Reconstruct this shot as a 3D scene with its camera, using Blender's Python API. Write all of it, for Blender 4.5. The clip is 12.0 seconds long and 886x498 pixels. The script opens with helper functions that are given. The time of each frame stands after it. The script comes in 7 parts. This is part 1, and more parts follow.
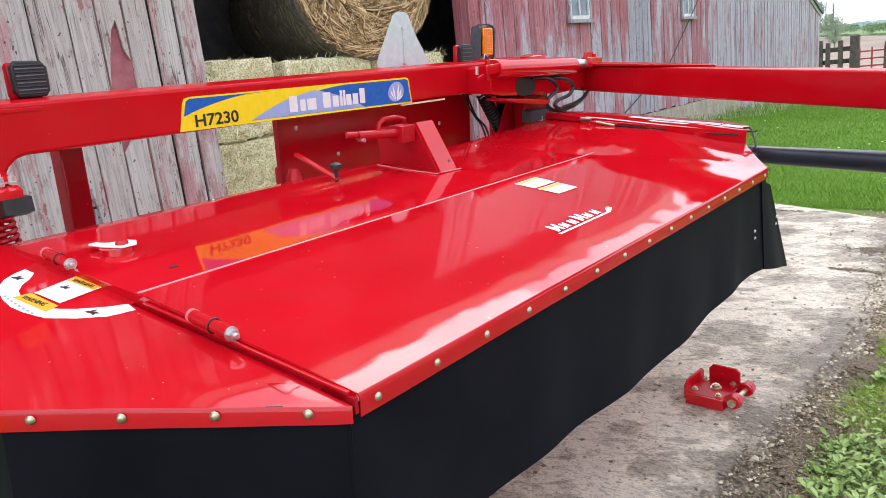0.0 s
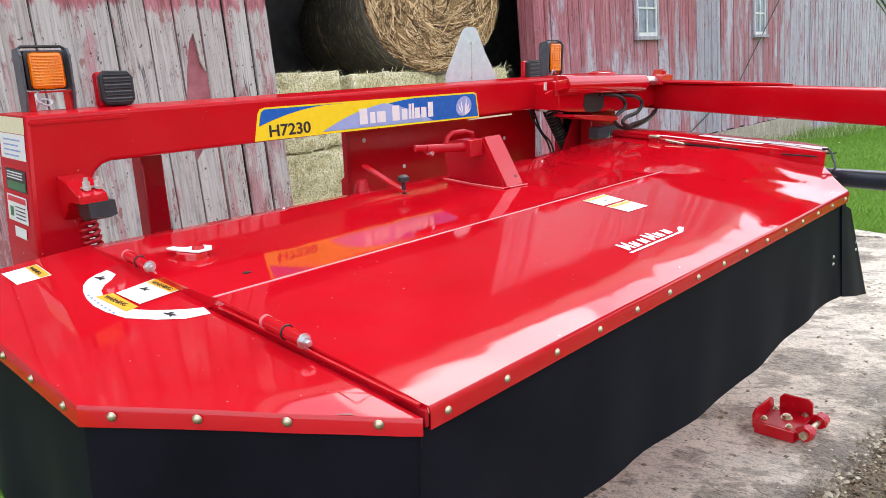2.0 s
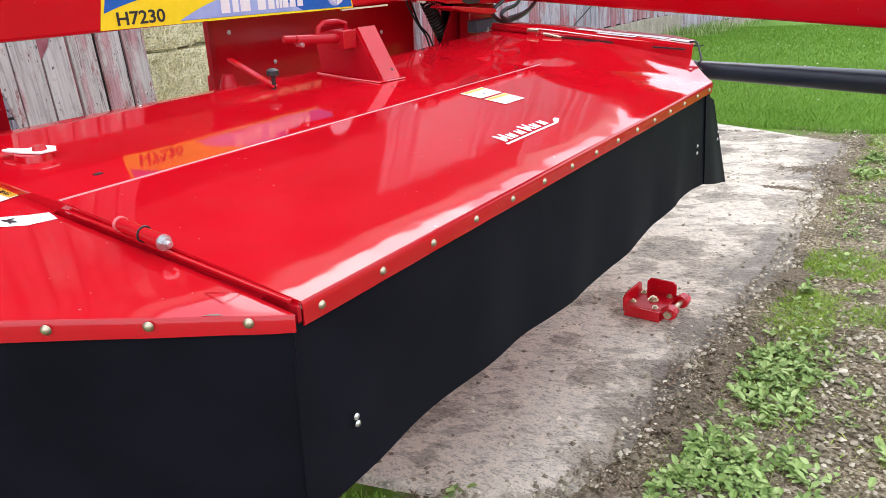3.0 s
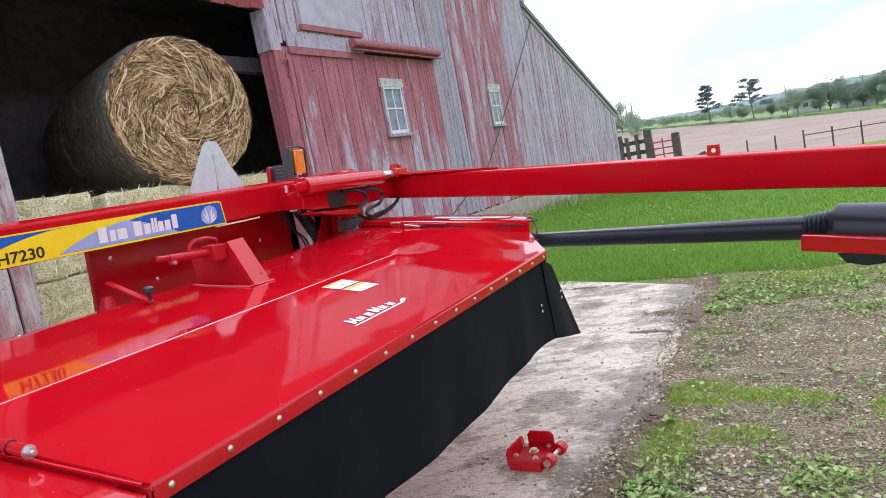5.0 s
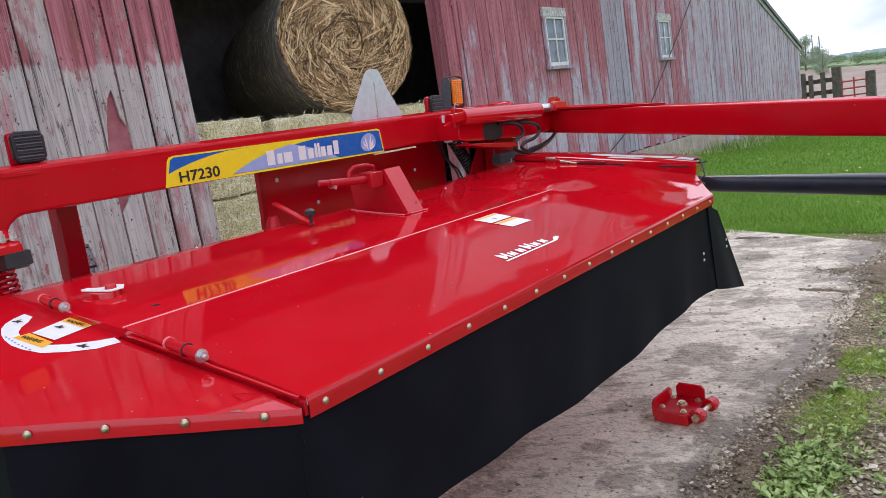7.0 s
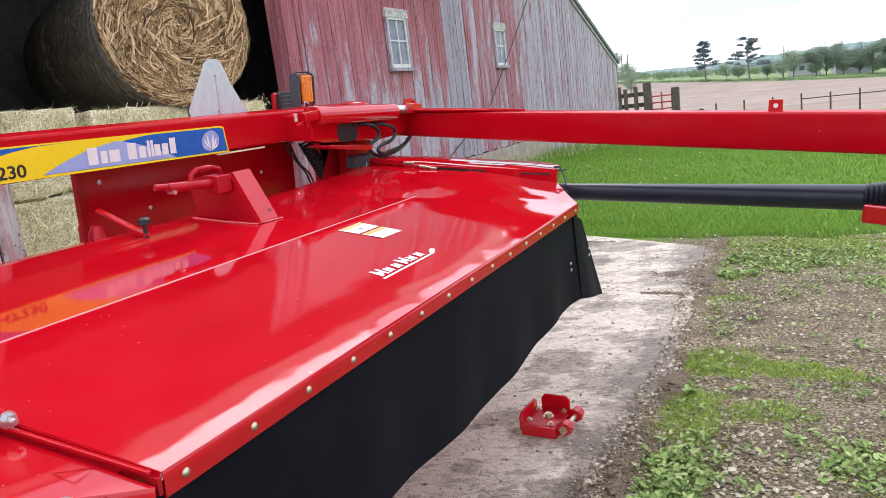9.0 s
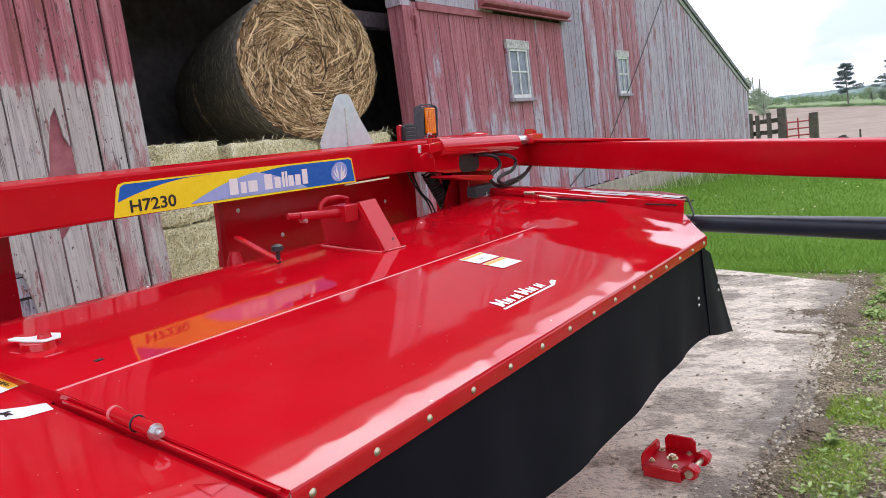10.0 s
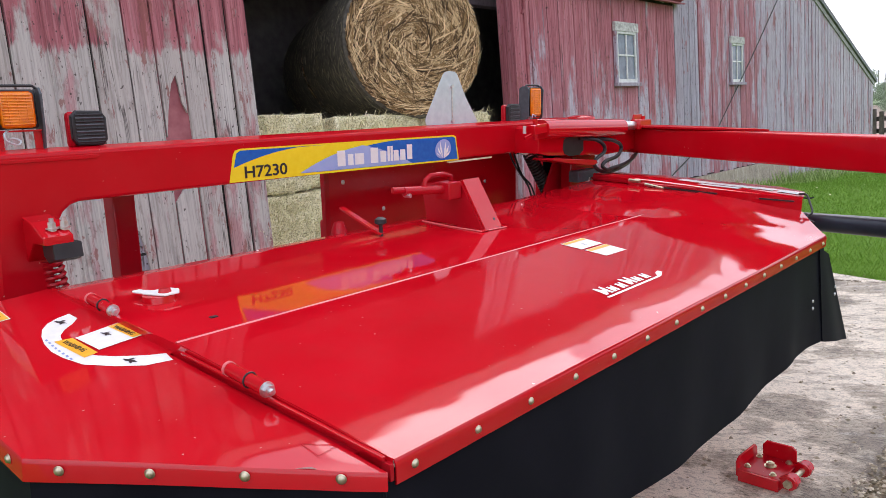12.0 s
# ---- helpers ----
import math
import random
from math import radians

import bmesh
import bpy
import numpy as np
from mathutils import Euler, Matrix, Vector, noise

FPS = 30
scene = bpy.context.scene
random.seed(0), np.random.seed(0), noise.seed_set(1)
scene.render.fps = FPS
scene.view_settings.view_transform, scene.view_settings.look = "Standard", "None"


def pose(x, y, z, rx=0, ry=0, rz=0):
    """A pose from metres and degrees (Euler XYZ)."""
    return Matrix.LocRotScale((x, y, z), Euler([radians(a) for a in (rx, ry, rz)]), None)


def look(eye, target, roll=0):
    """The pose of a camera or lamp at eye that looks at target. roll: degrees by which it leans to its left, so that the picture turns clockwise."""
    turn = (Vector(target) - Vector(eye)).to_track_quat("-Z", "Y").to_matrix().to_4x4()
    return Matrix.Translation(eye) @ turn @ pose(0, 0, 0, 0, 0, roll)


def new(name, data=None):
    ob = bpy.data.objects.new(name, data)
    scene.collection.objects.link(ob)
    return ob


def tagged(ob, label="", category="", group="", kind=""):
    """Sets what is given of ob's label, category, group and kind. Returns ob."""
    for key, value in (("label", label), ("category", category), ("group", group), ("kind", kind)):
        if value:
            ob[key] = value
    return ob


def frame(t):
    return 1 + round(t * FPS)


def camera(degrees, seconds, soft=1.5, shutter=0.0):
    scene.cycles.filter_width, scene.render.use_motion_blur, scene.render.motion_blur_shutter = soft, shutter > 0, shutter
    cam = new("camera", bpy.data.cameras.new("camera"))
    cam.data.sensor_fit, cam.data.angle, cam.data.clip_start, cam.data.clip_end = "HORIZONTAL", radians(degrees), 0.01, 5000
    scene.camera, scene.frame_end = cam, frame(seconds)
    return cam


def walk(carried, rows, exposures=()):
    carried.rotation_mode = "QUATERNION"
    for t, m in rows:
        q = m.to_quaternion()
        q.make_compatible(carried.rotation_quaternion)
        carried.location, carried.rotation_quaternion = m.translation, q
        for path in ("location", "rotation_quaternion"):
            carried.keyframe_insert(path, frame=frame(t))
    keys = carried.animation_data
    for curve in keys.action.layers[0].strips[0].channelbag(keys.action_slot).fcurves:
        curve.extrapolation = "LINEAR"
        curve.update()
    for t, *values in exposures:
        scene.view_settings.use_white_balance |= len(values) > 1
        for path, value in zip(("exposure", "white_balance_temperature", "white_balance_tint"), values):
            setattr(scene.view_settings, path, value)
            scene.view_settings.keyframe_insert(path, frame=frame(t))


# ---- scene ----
cam = camera(64.0, 12.0, 0.55)
PATH = [
    (0, (0.909, -0.7677, 1.617), (-0.3519, 0.7108, 1.143), -6.3),
    (0.5, (0.8857, -0.8125, 1.611), (-0.6039, 0.4517, 1.182), -5.1),
    (1, (0.8917, -0.8116, 1.604), (-0.6019, 0.4517, 1.189), -5.5),
    (1.5, (0.8767, -0.8035, 1.619), (-0.5342, 0.5352, 1.156), -5.3),
    (2, (0.8769, -0.7875, 1.618), (-0.5028, 0.5979, 1.199), -5.4),
    (2.5, (0.8878, -0.7985, 1.613), (-0.488, 0.5638, 1.112), -6.5),
    (3, (0.8742, -0.7434, 1.575), (-0.2335, 0.7679, 0.874), -5.0),
    (3.5, (0.9471, -0.751, 1.609), (-0.1945, 0.7636, 0.973), -4.4),
    (3.7, (0.9969, -0.7784, 1.609), (-0.1, 0.8339, 1.169), -6.9),
    (5.3, (1.2361, -0.8952, 1.591), (0.3393, 0.8766, 1.359), -11.2),
    (5.5, (1.2065, -0.8419, 1.587), (0.3338, 0.9377, 1.318), -11.5),
    (6, (1.2013, -0.8659, 1.588), (0.1749, 0.8239, 1.288), -10.9),
    (6.5, (1.1732, -0.8777, 1.597), (-0.0371, 0.6794, 1.263), -8.8),
    (6.7, (1.1902, -0.8718, 1.592), (-0.0966, 0.6209, 1.251), -9.4),
    (8.3, (0.9642, -0.7391, 1.602), (-0.1234, 0.9081, 1.279), -7.2),
    (8.5, (0.9443, -0.724, 1.601), (-0.1072, 0.946, 1.279), -7.8),
    (9, (0.9275, -0.7088, 1.607), (0.0415, 1.0389, 1.205), -7.0),
    (9.5, (0.9233, -0.7338, 1.612), (-0.1543, 0.9283, 1.332), -8.1),
    (10, (0.9184, -0.7168, 1.615), (-0.2466, 0.883, 1.333), -7.5),
    (10.5, (0.8995, -0.7086, 1.617), (-0.1892, 0.9436, 1.325), -7.0),
    (11, (0.8634, -0.7153, 1.615), (-0.3096, 0.8875, 1.376), -6.4),
    (11.5, (0.8694, -0.7214, 1.612), (-0.4103, 0.7993, 1.388), -6.1),
    (12, (0.8722, -0.7384, 1.613), (-0.484, 0.6978, 1.306), -4.9),
]
walk(cam, [(t, look(eye, target, roll)) for t, eye, target, roll in PATH], exposures=[(0, 0.44, 6330, 11), (1, 0.42, 6330, 11), (2.5, 0.52, 6330, 11), (3.5, 0.46, 6330, 11), (5.3, 0.11, 6150, 16), (6, -0.18, 6150, 16), (6.7, -0.12, 6150, 16), (8.5, 0.35, 6330, 16), (9, 0.31, 6330, 16), (10, 0.12, 6330, 16), (12, 0.10, 6330, 16)])

# ---- world and light ----
SUN_EL, SUN_ROT = radians(41), radians(-34)
world = bpy.data.worlds.new("overcast_sky")
scene.world = world
world.use_nodes = True
wn, wl = world.node_tree.nodes, world.node_tree.links
wn.clear()
w_out = wn.new("ShaderNodeOutputWorld")
w_bg = wn.new("ShaderNodeBackground")
w_sky = wn.new("ShaderNodeTexSky")
w_sky.sky_type, w_sky.sun_disc, w_sky.sun_elevation, w_sky.sun_rotation = "NISHITA", False, SUN_EL, SUN_ROT
w_sky.dust_density, w_sky.air_density = 3.0, 1.0
w_co = wn.new("ShaderNodeTexCoord")
w_map = wn.new("ShaderNodeMapping")
w_map.inputs["Scale"].default_value = (1.2, 1.2, 3.2)
w_noise = wn.new("ShaderNodeTexNoise")
w_noise.inputs["Scale"].default_value, w_noise.inputs["Detail"].default_value, w_noise.inputs["Roughness"].default_value = 2.2, 5.0, 0.5
w_ramp = wn.new("ShaderNodeValToRGB")
w_ramp.color_ramp.elements[0].position, w_ramp.color_ramp.elements[0].color = 0.38, (5.2, 6.4, 7.7, 1)
w_ramp.color_ramp.elements[1].position, w_ramp.color_ramp.elements[1].color = 0.58, (12.5, 12.5, 13.3, 1)
w_mix = wn.new("ShaderNodeMix")
w_mix.data_type = "RGBA"
w_mix.inputs["Factor"].default_value = 0.88
w_bg.inputs["Strength"].default_value = 0.158
wl.new(w_co.outputs["Generated"], w_map.inputs["Vector"])
wl.new(w_map.outputs["Vector"], w_noise.inputs["Vector"])
wl.new(w_noise.outputs["Fac"], w_ramp.inputs["Fac"])
wl.new(w_sky.outputs["Color"], w_mix.inputs["A"])
w_sep = wn.new("ShaderNodeSeparateXYZ")
w_up = wn.new("ShaderNodeMapRange")
w_up.inputs["To Min"].default_value, w_up.inputs["To Max"].default_value = 0.76, 1.05
w_mul = wn.new("ShaderNodeVectorMath")
w_mul.operation = "SCALE"
wl.new(w_co.outputs["Generated"], w_sep.inputs[0])
wl.new(w_sep.outputs["Z"], w_up.inputs["Value"])
wl.new(w_ramp.outputs["Color"], w_mul.inputs[0])
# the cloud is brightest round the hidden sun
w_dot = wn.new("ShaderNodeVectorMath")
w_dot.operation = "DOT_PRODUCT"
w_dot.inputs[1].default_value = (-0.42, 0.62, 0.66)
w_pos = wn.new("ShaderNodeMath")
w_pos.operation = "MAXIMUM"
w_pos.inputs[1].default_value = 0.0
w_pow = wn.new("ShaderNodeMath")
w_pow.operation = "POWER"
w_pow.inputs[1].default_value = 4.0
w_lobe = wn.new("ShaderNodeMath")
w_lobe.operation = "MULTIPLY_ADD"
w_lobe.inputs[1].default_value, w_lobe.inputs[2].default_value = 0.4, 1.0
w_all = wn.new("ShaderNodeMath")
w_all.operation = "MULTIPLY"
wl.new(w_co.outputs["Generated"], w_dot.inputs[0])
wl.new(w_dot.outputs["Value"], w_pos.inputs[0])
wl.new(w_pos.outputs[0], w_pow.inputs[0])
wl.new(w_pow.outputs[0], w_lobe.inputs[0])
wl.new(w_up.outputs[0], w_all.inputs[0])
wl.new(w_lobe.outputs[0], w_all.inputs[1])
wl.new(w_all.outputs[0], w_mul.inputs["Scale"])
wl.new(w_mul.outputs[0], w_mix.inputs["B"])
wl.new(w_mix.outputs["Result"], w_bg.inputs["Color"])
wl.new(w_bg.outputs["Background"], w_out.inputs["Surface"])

sun = new("sun", bpy.data.lights.new("sun", "SUN"))
sun.data.energy, sun.data.angle, sun.data.color = 0.5, radians(30), (1.0, 0.965, 0.92)
sun.matrix_world = look((-8.4, 12.4, 13.2), (0, 0, 0))


# ---- materials ----
def shader(name, rough=0.5, metal=0.0, coat=0.0, spec=0.5):
    m = bpy.data.materials.new(name)
    m.use_nodes = True
    nt = m.node_tree
    b = nt.nodes["Principled BSDF"]
    b.inputs["Roughness"].default_value, b.inputs["Metallic"].default_value = rough, metal
    b.inputs["Coat Weight"].default_value, b.inputs["Coat Roughness"].default_value = coat, 0.03
    b.inputs["Specular IOR Level"].default_value = spec
    return m, nt, b


def coords(nt, scale=(1, 1, 1), world_space=False, turn=None):
    mp = nt.nodes.new("ShaderNodeMapping")
    mp.inputs["Scale"].default_value = scale
    if turn is not None:
        mp.vector_type = "TEXTURE"
        mp.inputs["Rotation"].default_value = (0, 0, radians(turn))
    if world_space:
        nt.links.new(nt.nodes.new("ShaderNodeNewGeometry").outputs["Position"], mp.inputs["Vector"])
    else:
        nt.links.new(nt.nodes.new("ShaderNodeTexCoord").outputs["Object"], mp.inputs["Vector"])
    return mp.outputs["Vector"]


def noise_of(nt, vec, scale, detail=4.0, rough=0.55):
    n = nt.nodes.new("ShaderNodeTexNoise")
    n.inputs["Scale"].default_value, n.inputs["Detail"].default_value, n.inputs["Roughness"].default_value = scale, detail, rough
    nt.links.new(vec, n.inputs["Vector"])
    return n.outputs["Fac"]


def ramp_of(nt, fac, *stops):
    r = nt.nodes.new("ShaderNodeValToRGB")
    e = r.color_ramp.elements
    while len(e) < len(stops):
        e.new(0.5)
    for el, (p, c) in zip(e, stops):
        el.position = p
        el.color = (*c, 1) if len(c) == 3 else c
    nt.links.new(fac, r.inputs["Fac"])
    return r.outputs["Color"]


def grey(v):
    return (v, v, v)


def mixed(nt, fac, a, b, mode="MIX"):
    x = nt.nodes.new("ShaderNodeMix")
    x.data_type, x.blend_type = "RGBA", mode
    for sock, val in (("Factor", fac), ("A", a), ("B", b)):
        if isinstance(val, (int, float)):
            x.inputs[sock].default_value = val
        elif isinstance(val, tuple):
            x.inputs[sock].default_value = (*val, 1)
        else:
            nt.links.new(val, x.inputs[sock])
    return x.outputs["Result"]


def math_of(nt, op, a, b=0.0):
    x = nt.nodes.new("ShaderNodeMath")
    x.operation = op
    for i, val in enumerate((a, b)):
        if isinstance(val, (int, float)):
            x.inputs[i].default_value = val
        else:
            nt.links.new(val, x.inputs[i])
    return x.outputs[0]


def bump(nt, bsdf, height, strength=0.3, distance=0.005):
    b = nt.nodes.new("ShaderNodeBump")
    b.inputs["Strength"].default_value, b.inputs["Distance"].default_value = strength, distance
    nt.links.new(height, b.inputs["Height"])
    nt.links.new(b.outputs["Normal"], bsdf.inputs["Normal"])


def simple(name, a, b, rough=0.5, metal=0.0, coat=0.0, scale=30.0, bumps=0.15, spec=0.5):
    m, nt, s = shader(name, rough, metal, coat, spec)
    v = coords(nt)
    f = noise_of(nt, v, scale)
    nt.links.new(ramp_of(nt, f, (0.3, a), (0.7, b)), s.inputs["Base Color"])
    if bumps:
        bump(nt, s, noise_of(nt, v, scale * 4), bumps, 0.002)
    return m


def red_paint(name, a, b, coat=1.0, rough=0.28, gloss=(0.045, 0.065)):
    m, nt, s = shader(name, rough, 0.0, coat, 0.0)
    s.inputs["Coat IOR"].default_value = 1.56
    v = coords(nt)
    big = noise_of(nt, v, 3.0, 3)
    dust = noise_of(nt, v, 75.0, 1)
    c = ramp_of(nt, big, (0.3, a), (0.7, b))
    film = math_of(nt, "MULTIPLY", ramp_of(nt, noise_of(nt, v, 7.0, 5), (0.45, grey(0)), (0.75, grey(1))), 0.025)
    c = mixed(nt, film, c, (0.32, 0.2, 0.17))
    speck = ramp_of(nt, dust, (0.79, grey(0)), (0.81, grey(1)))
    c = mixed(nt, math_of(nt, "MULTIPLY", speck, 0.5), c, (0.5, 0.4, 0.33))
    nt.links.new(c, s.inputs["Base Color"])
    rr = ramp_of(nt, noise_of(nt, v, 5.0, 6), (0.35, grey(gloss[0])), (0.8, grey(gloss[1])))
    nt.links.new(rr, s.inputs["Coat Roughness"])
    bump(nt, s, noise_of(nt, v, 2.6, 1), 0.02, 0.012)
    return m


RED = red_paint("gloss_red_paint", (0.50, 0.0025, 0.008), (0.56, 0.0035, 0.012))
RED_TUBE = red_paint("red_paint_on_tube_steel", (0.47, 0.0022, 0.008), (0.53, 0.0032, 0.011), 0.5, 0.4, (0.12, 0.22))
RED_WORN = simple("scraped_paint", (0.16, 0.09, 0.07), (0.28, 0.2, 0.17), 0.6, scale=120.0)
# pale red with the highlight of a folded edge put into the colour
RED_EDGE = red_paint("pale_red_highlight", (0.70, 0.16, 0.17), (0.78, 0.22, 0.22))
# less glossy red, also darkened for parts that stand in shade
RED_DARK = red_paint("satin_red_in_shade", (0.38, 0.003, 0.010), (0.45, 0.005, 0.014), 0.5, 0.45, (0.12, 0.25))
# blue in the base and sheen tint stands in for reflected sky
RUBBER = simple("black_rubber_curtain", (0.0056, 0.0053, 0.0084), (0.0092, 0.0087, 0.0132), 0.5, scale=5.0, bumps=0.1, spec=0.045)
RUBBER.node_tree.nodes["Principled BSDF"].inputs["Sheen Weight"].default_value = 0.025
RUBBER.node_tree.nodes["Principled BSDF"].inputs["Sheen Tint"].default_value = (0.72, 0.82, 1.0, 1)
LAMP_STEEL = simple("blue_grey_painted_steel", (0.05, 0.06, 0.07), (0.09, 0.105, 0.12), 0.4, bumps=0.05)
BLACK = simple("black_plastic", (0.010, 0.011, 0.013), (0.020, 0.021, 0.024), 0.42, scale=25.0, bumps=0.08)
TUBE_BLACK = simple("black_shaft_guard_plastic", (0.011, 0.015, 0.025), (0.019, 0.025, 0.040), 0.34, scale=12.0, bumps=0.05)
TYRE = simple("tyre_rubber", (0.015, 0.015, 0.016), (0.03, 0.03, 0.03), 0.75)
ZINC = simple("zinc_plated_steel", (0.42, 0.36, 0.24), (0.66, 0.60, 0.44), 0.36, 0.9, scale=60.0)
STEEL = simple("bright_steel", (0.6, 0.6, 0.6), (0.78, 0.78, 0.78), 0.28, 0.95, scale=60.0)
GALV = simple("galvanised_sheet", (0.54, 0.62, 0.66), (0.66, 0.74, 0.77), 0.42, 0.55, scale=22.0)
WHITE = simple("white_label", (0.74, 0.74, 0.72), (0.82, 0.82, 0.80), 0.35, scale=40.0, bumps=0)
CREAM = simple("pale_yellow_label", (0.72, 0.66, 0.42), (0.78, 0.72, 0.50), 0.4, scale=40.0, bumps=0)
YELLOW = simple("yellow_decal", (0.86, 0.66, 0.01), (0.90, 0.71, 0.02), 0.25, scale=40.0, bumps=0)
AMBER_LABEL = simple("amber_label", (0.85, 0.40, 0.02), (0.88, 0.45, 0.03), 0.35, scale=40.0, bumps=0)
BLUE = simple("blue_decal", (0.010, 0.10, 0.42), (0.014, 0.13, 0.48), 0.25, scale=40.0, bumps=0)
PALE_BLUE = simple("pale_blue_decal", (0.27, 0.36, 0.66), (0.36, 0.45, 0.72), 0.25, scale=10.0, bumps=0)
INK = simple("black_ink", (0.012, 0.012, 0.014), (0.02, 0.02, 0.022), 0.4, bumps=0)
GREEN_LABEL = simple("green_label", (0.03, 0.14, 0.05), (0.06, 0.2, 0.08), 0.4, bumps=0)
RED_LABEL = simple("red_label", (0.6, 0.02, 0.03), (0.65, 0.03, 0.04), 0.4, bumps=0)


def lens_plastic():
    m, nt, s = shader("amber_lens_plastic", 0.22, 0.0, 0.4)
    v = coords(nt)
    nt.links.new(ramp_of(nt, noise_of(nt, v, 40.0), (0.3, (0.72, 0.19, 0.003)), (0.7, (0.88, 0.28, 0.006))), s.inputs["Base Color"])
    s.inputs["Subsurface Weight"].default_value = 0.15
    s.inputs["Subsurface Radius"].default_value = (0.02, 0.01, 0.002)
    return m


AMBER = lens_plastic()


def barn_boards(name, red, bright=1.0, cool=1.05, line=None, soft=0.05, hold=0.9):
    """Weathered upright boards: red paint worn off in broad patches, grey wood with cracks, nail stains and knots.
    line: height, width and gain of a level above which more paint is left."""
    m, nt, s = shader(name, 0.85, 0, 0, 0.25)
    rnd = nt.nodes.new("ShaderNodeObjectInfo").outputs["Random"]
    comb = nt.nodes.new("ShaderNodeCombineXYZ")
    for axis, far in (("X", 17.0), ("Y", 29.0), ("Z", 40.0)):
        nt.links.new(math_of(nt, "MULTIPLY", rnd, far), comb.inputs[axis])

    def per_board(scale):
        v = nt.nodes.new("ShaderNodeVectorMath")
        v.operation = "ADD"
        nt.links.new(coords(nt, scale, True), v.inputs[0])
        nt.links.new(comb.outputs[0], v.inputs[1])
        return v.outputs[0]

    def spread(value, gain):
        return math_of(nt, "MULTIPLY", math_of(nt, "SUBTRACT", value, 0.5), gain)

    streak = noise_of(nt, per_board((24, 24, 0.7)), 1.0, 5, 0.62)
    fine = noise_of(nt, per_board((75, 75, 3.0)), 1.0, 4, 0.62)
    patch = noise_of(nt, per_board((3.4, 3.4, 0.95)), 1.0, 6, 0.62)
    flake = noise_of(nt, per_board((15, 15, 6.5)), 1.0, 7, 0.7)
    wood = ramp_of(nt, streak, (0.28, (0.40, 0.355, 0.345)), (0.45, (0.56, 0.51, 0.50)), (0.68, (0.70, 0.655, 0.64)))
    wood = mixed(nt, 0.45, wood, ramp_of(nt, rnd, (0.0, (0.47, 0.41, 0.395)), (0.5, (0.66, 0.62, 0.61)), (1.0, (0.40, 0.385, 0.39))))
    wood = mixed(nt, ramp_of(nt, flake, (0.56, grey(0)), (0.66, grey(0.55))), wood, (0.30, 0.225, 0.205))
    wood = mixed(nt, 1.0, wood, (bright, bright * 0.965, bright * cool), "MULTIPLY")
    paint = ramp_of(nt, streak, (0.28, (0.22, 0.056, 0.070)), (0.5, (0.42, 0.125, 0.148)), (0.75, (0.56, 0.26, 0.285)))
    amount = math_of(nt, "ADD", spread(patch, 2.1), math_of(nt, "ADD", spread(rnd, 0.30), red))
    amount = math_of(nt, "ADD", amount, math_of(nt, "ADD", spread(flake, 0.55), spread(streak, 0.7)))
    cover = hold
    if line is not None:
        z, wide, gain = line
        sep = nt.nodes.new("ShaderNodeSeparateXYZ")
        nt.links.new(nt.nodes.new("ShaderNodeNewGeometry").outputs["Position"], sep.inputs[0])
        edge = nt.nodes.new("ShaderNodeMapRange")
        edge.inputs["From Min"].default_value, edge.inputs["From Max"].default_value = z - wide, z + wide
        edge.inputs["To Min"].default_value, edge.inputs["To Max"].default_value = 0.0, gain
        nt.links.new(math_of(nt, "ADD", sep.outputs["Z"], spread(streak, 0.22)), edge.inputs["Value"])
        amount = math_of(nt, "ADD", amount, edge.outputs[0])
        cover = math_of(nt, "ADD", math_of(nt, "MULTIPLY", edge.outputs[0], (0.95 - hold) / gain), hold)
    mask = ramp_of(nt, amount, (0.5 - soft, grey(0)), (0.5 + soft, grey(1)))
    c = mixed(nt, math_of(nt, "MULTIPLY", mask, cover), wood, paint)
    c = mixed(nt, 1.0, c, ramp_of(nt, fine, (0.34, grey(0.66)), (0.54, grey(1.0))), "MULTIPLY")
    # long wandering cracks, here and there
    line_at = math_of(nt, "ABSOLUTE", math_of(nt, "SUBTRACT", noise_of(nt, per_board((9, 9, 0.32)), 1.0, 3, 0.5), 0.5))
    where = ramp_of(nt, noise_of(nt, per_board((4, 4, 0.8)), 1.0, 2), (0.50, grey(0)), (0.56, grey(1)))
    crack = math_of(nt, "MULTIPLY", ramp_of(nt, line_at, (0.0025, grey(1)), (0.0065, grey(0))), where)
    c = mixed(nt, math_of(nt, "MULTIPLY", crack, 0.85), c, (0.06, 0.045, 0.042))
    spots = ramp_of(nt, noise_of(nt, per_board((30, 30, 17)), 1.3, 2), (0.668, grey(0)), (0.70, grey(1)))
    c = mixed(nt, math_of(nt, "MULTIPLY", spots, 0.85), c, (0.07, 0.05, 0.046))
    chips = ramp_of(nt, math_of(nt, "ADD", noise_of(nt, per_board((11, 11, 3.2)), 1.0, 6, 0.72), math_of(nt, "MULTIPLY", spread(patch, 1.0), 0.45)), (0.605, grey(0)), (0.635, grey(0.75)))
    c = mixed(nt, chips, c, (0.27, 0.095, 0.085))
    curl = math_of(nt, "ABSOLUTE", math_of(nt, "SUBTRACT", amount, 0.5))
    c = mixed(nt, math_of(nt, "MULTIPLY", ramp_of(nt, curl, (0.0, grey(1)), (0.022, grey(0))), 0.35), c, (0.12, 0.055, 0.05))
    nt.links.new(c, s.inputs["Base Color"])
    bump(nt, s, math_of(nt, "ADD", streak, math_of(nt, "ADD", math_of(nt, "MULTIPLY", fine, 0.5), math_of(nt, "MULTIPLY", crack, -1.5))), 0.55, 0.007)
    return m


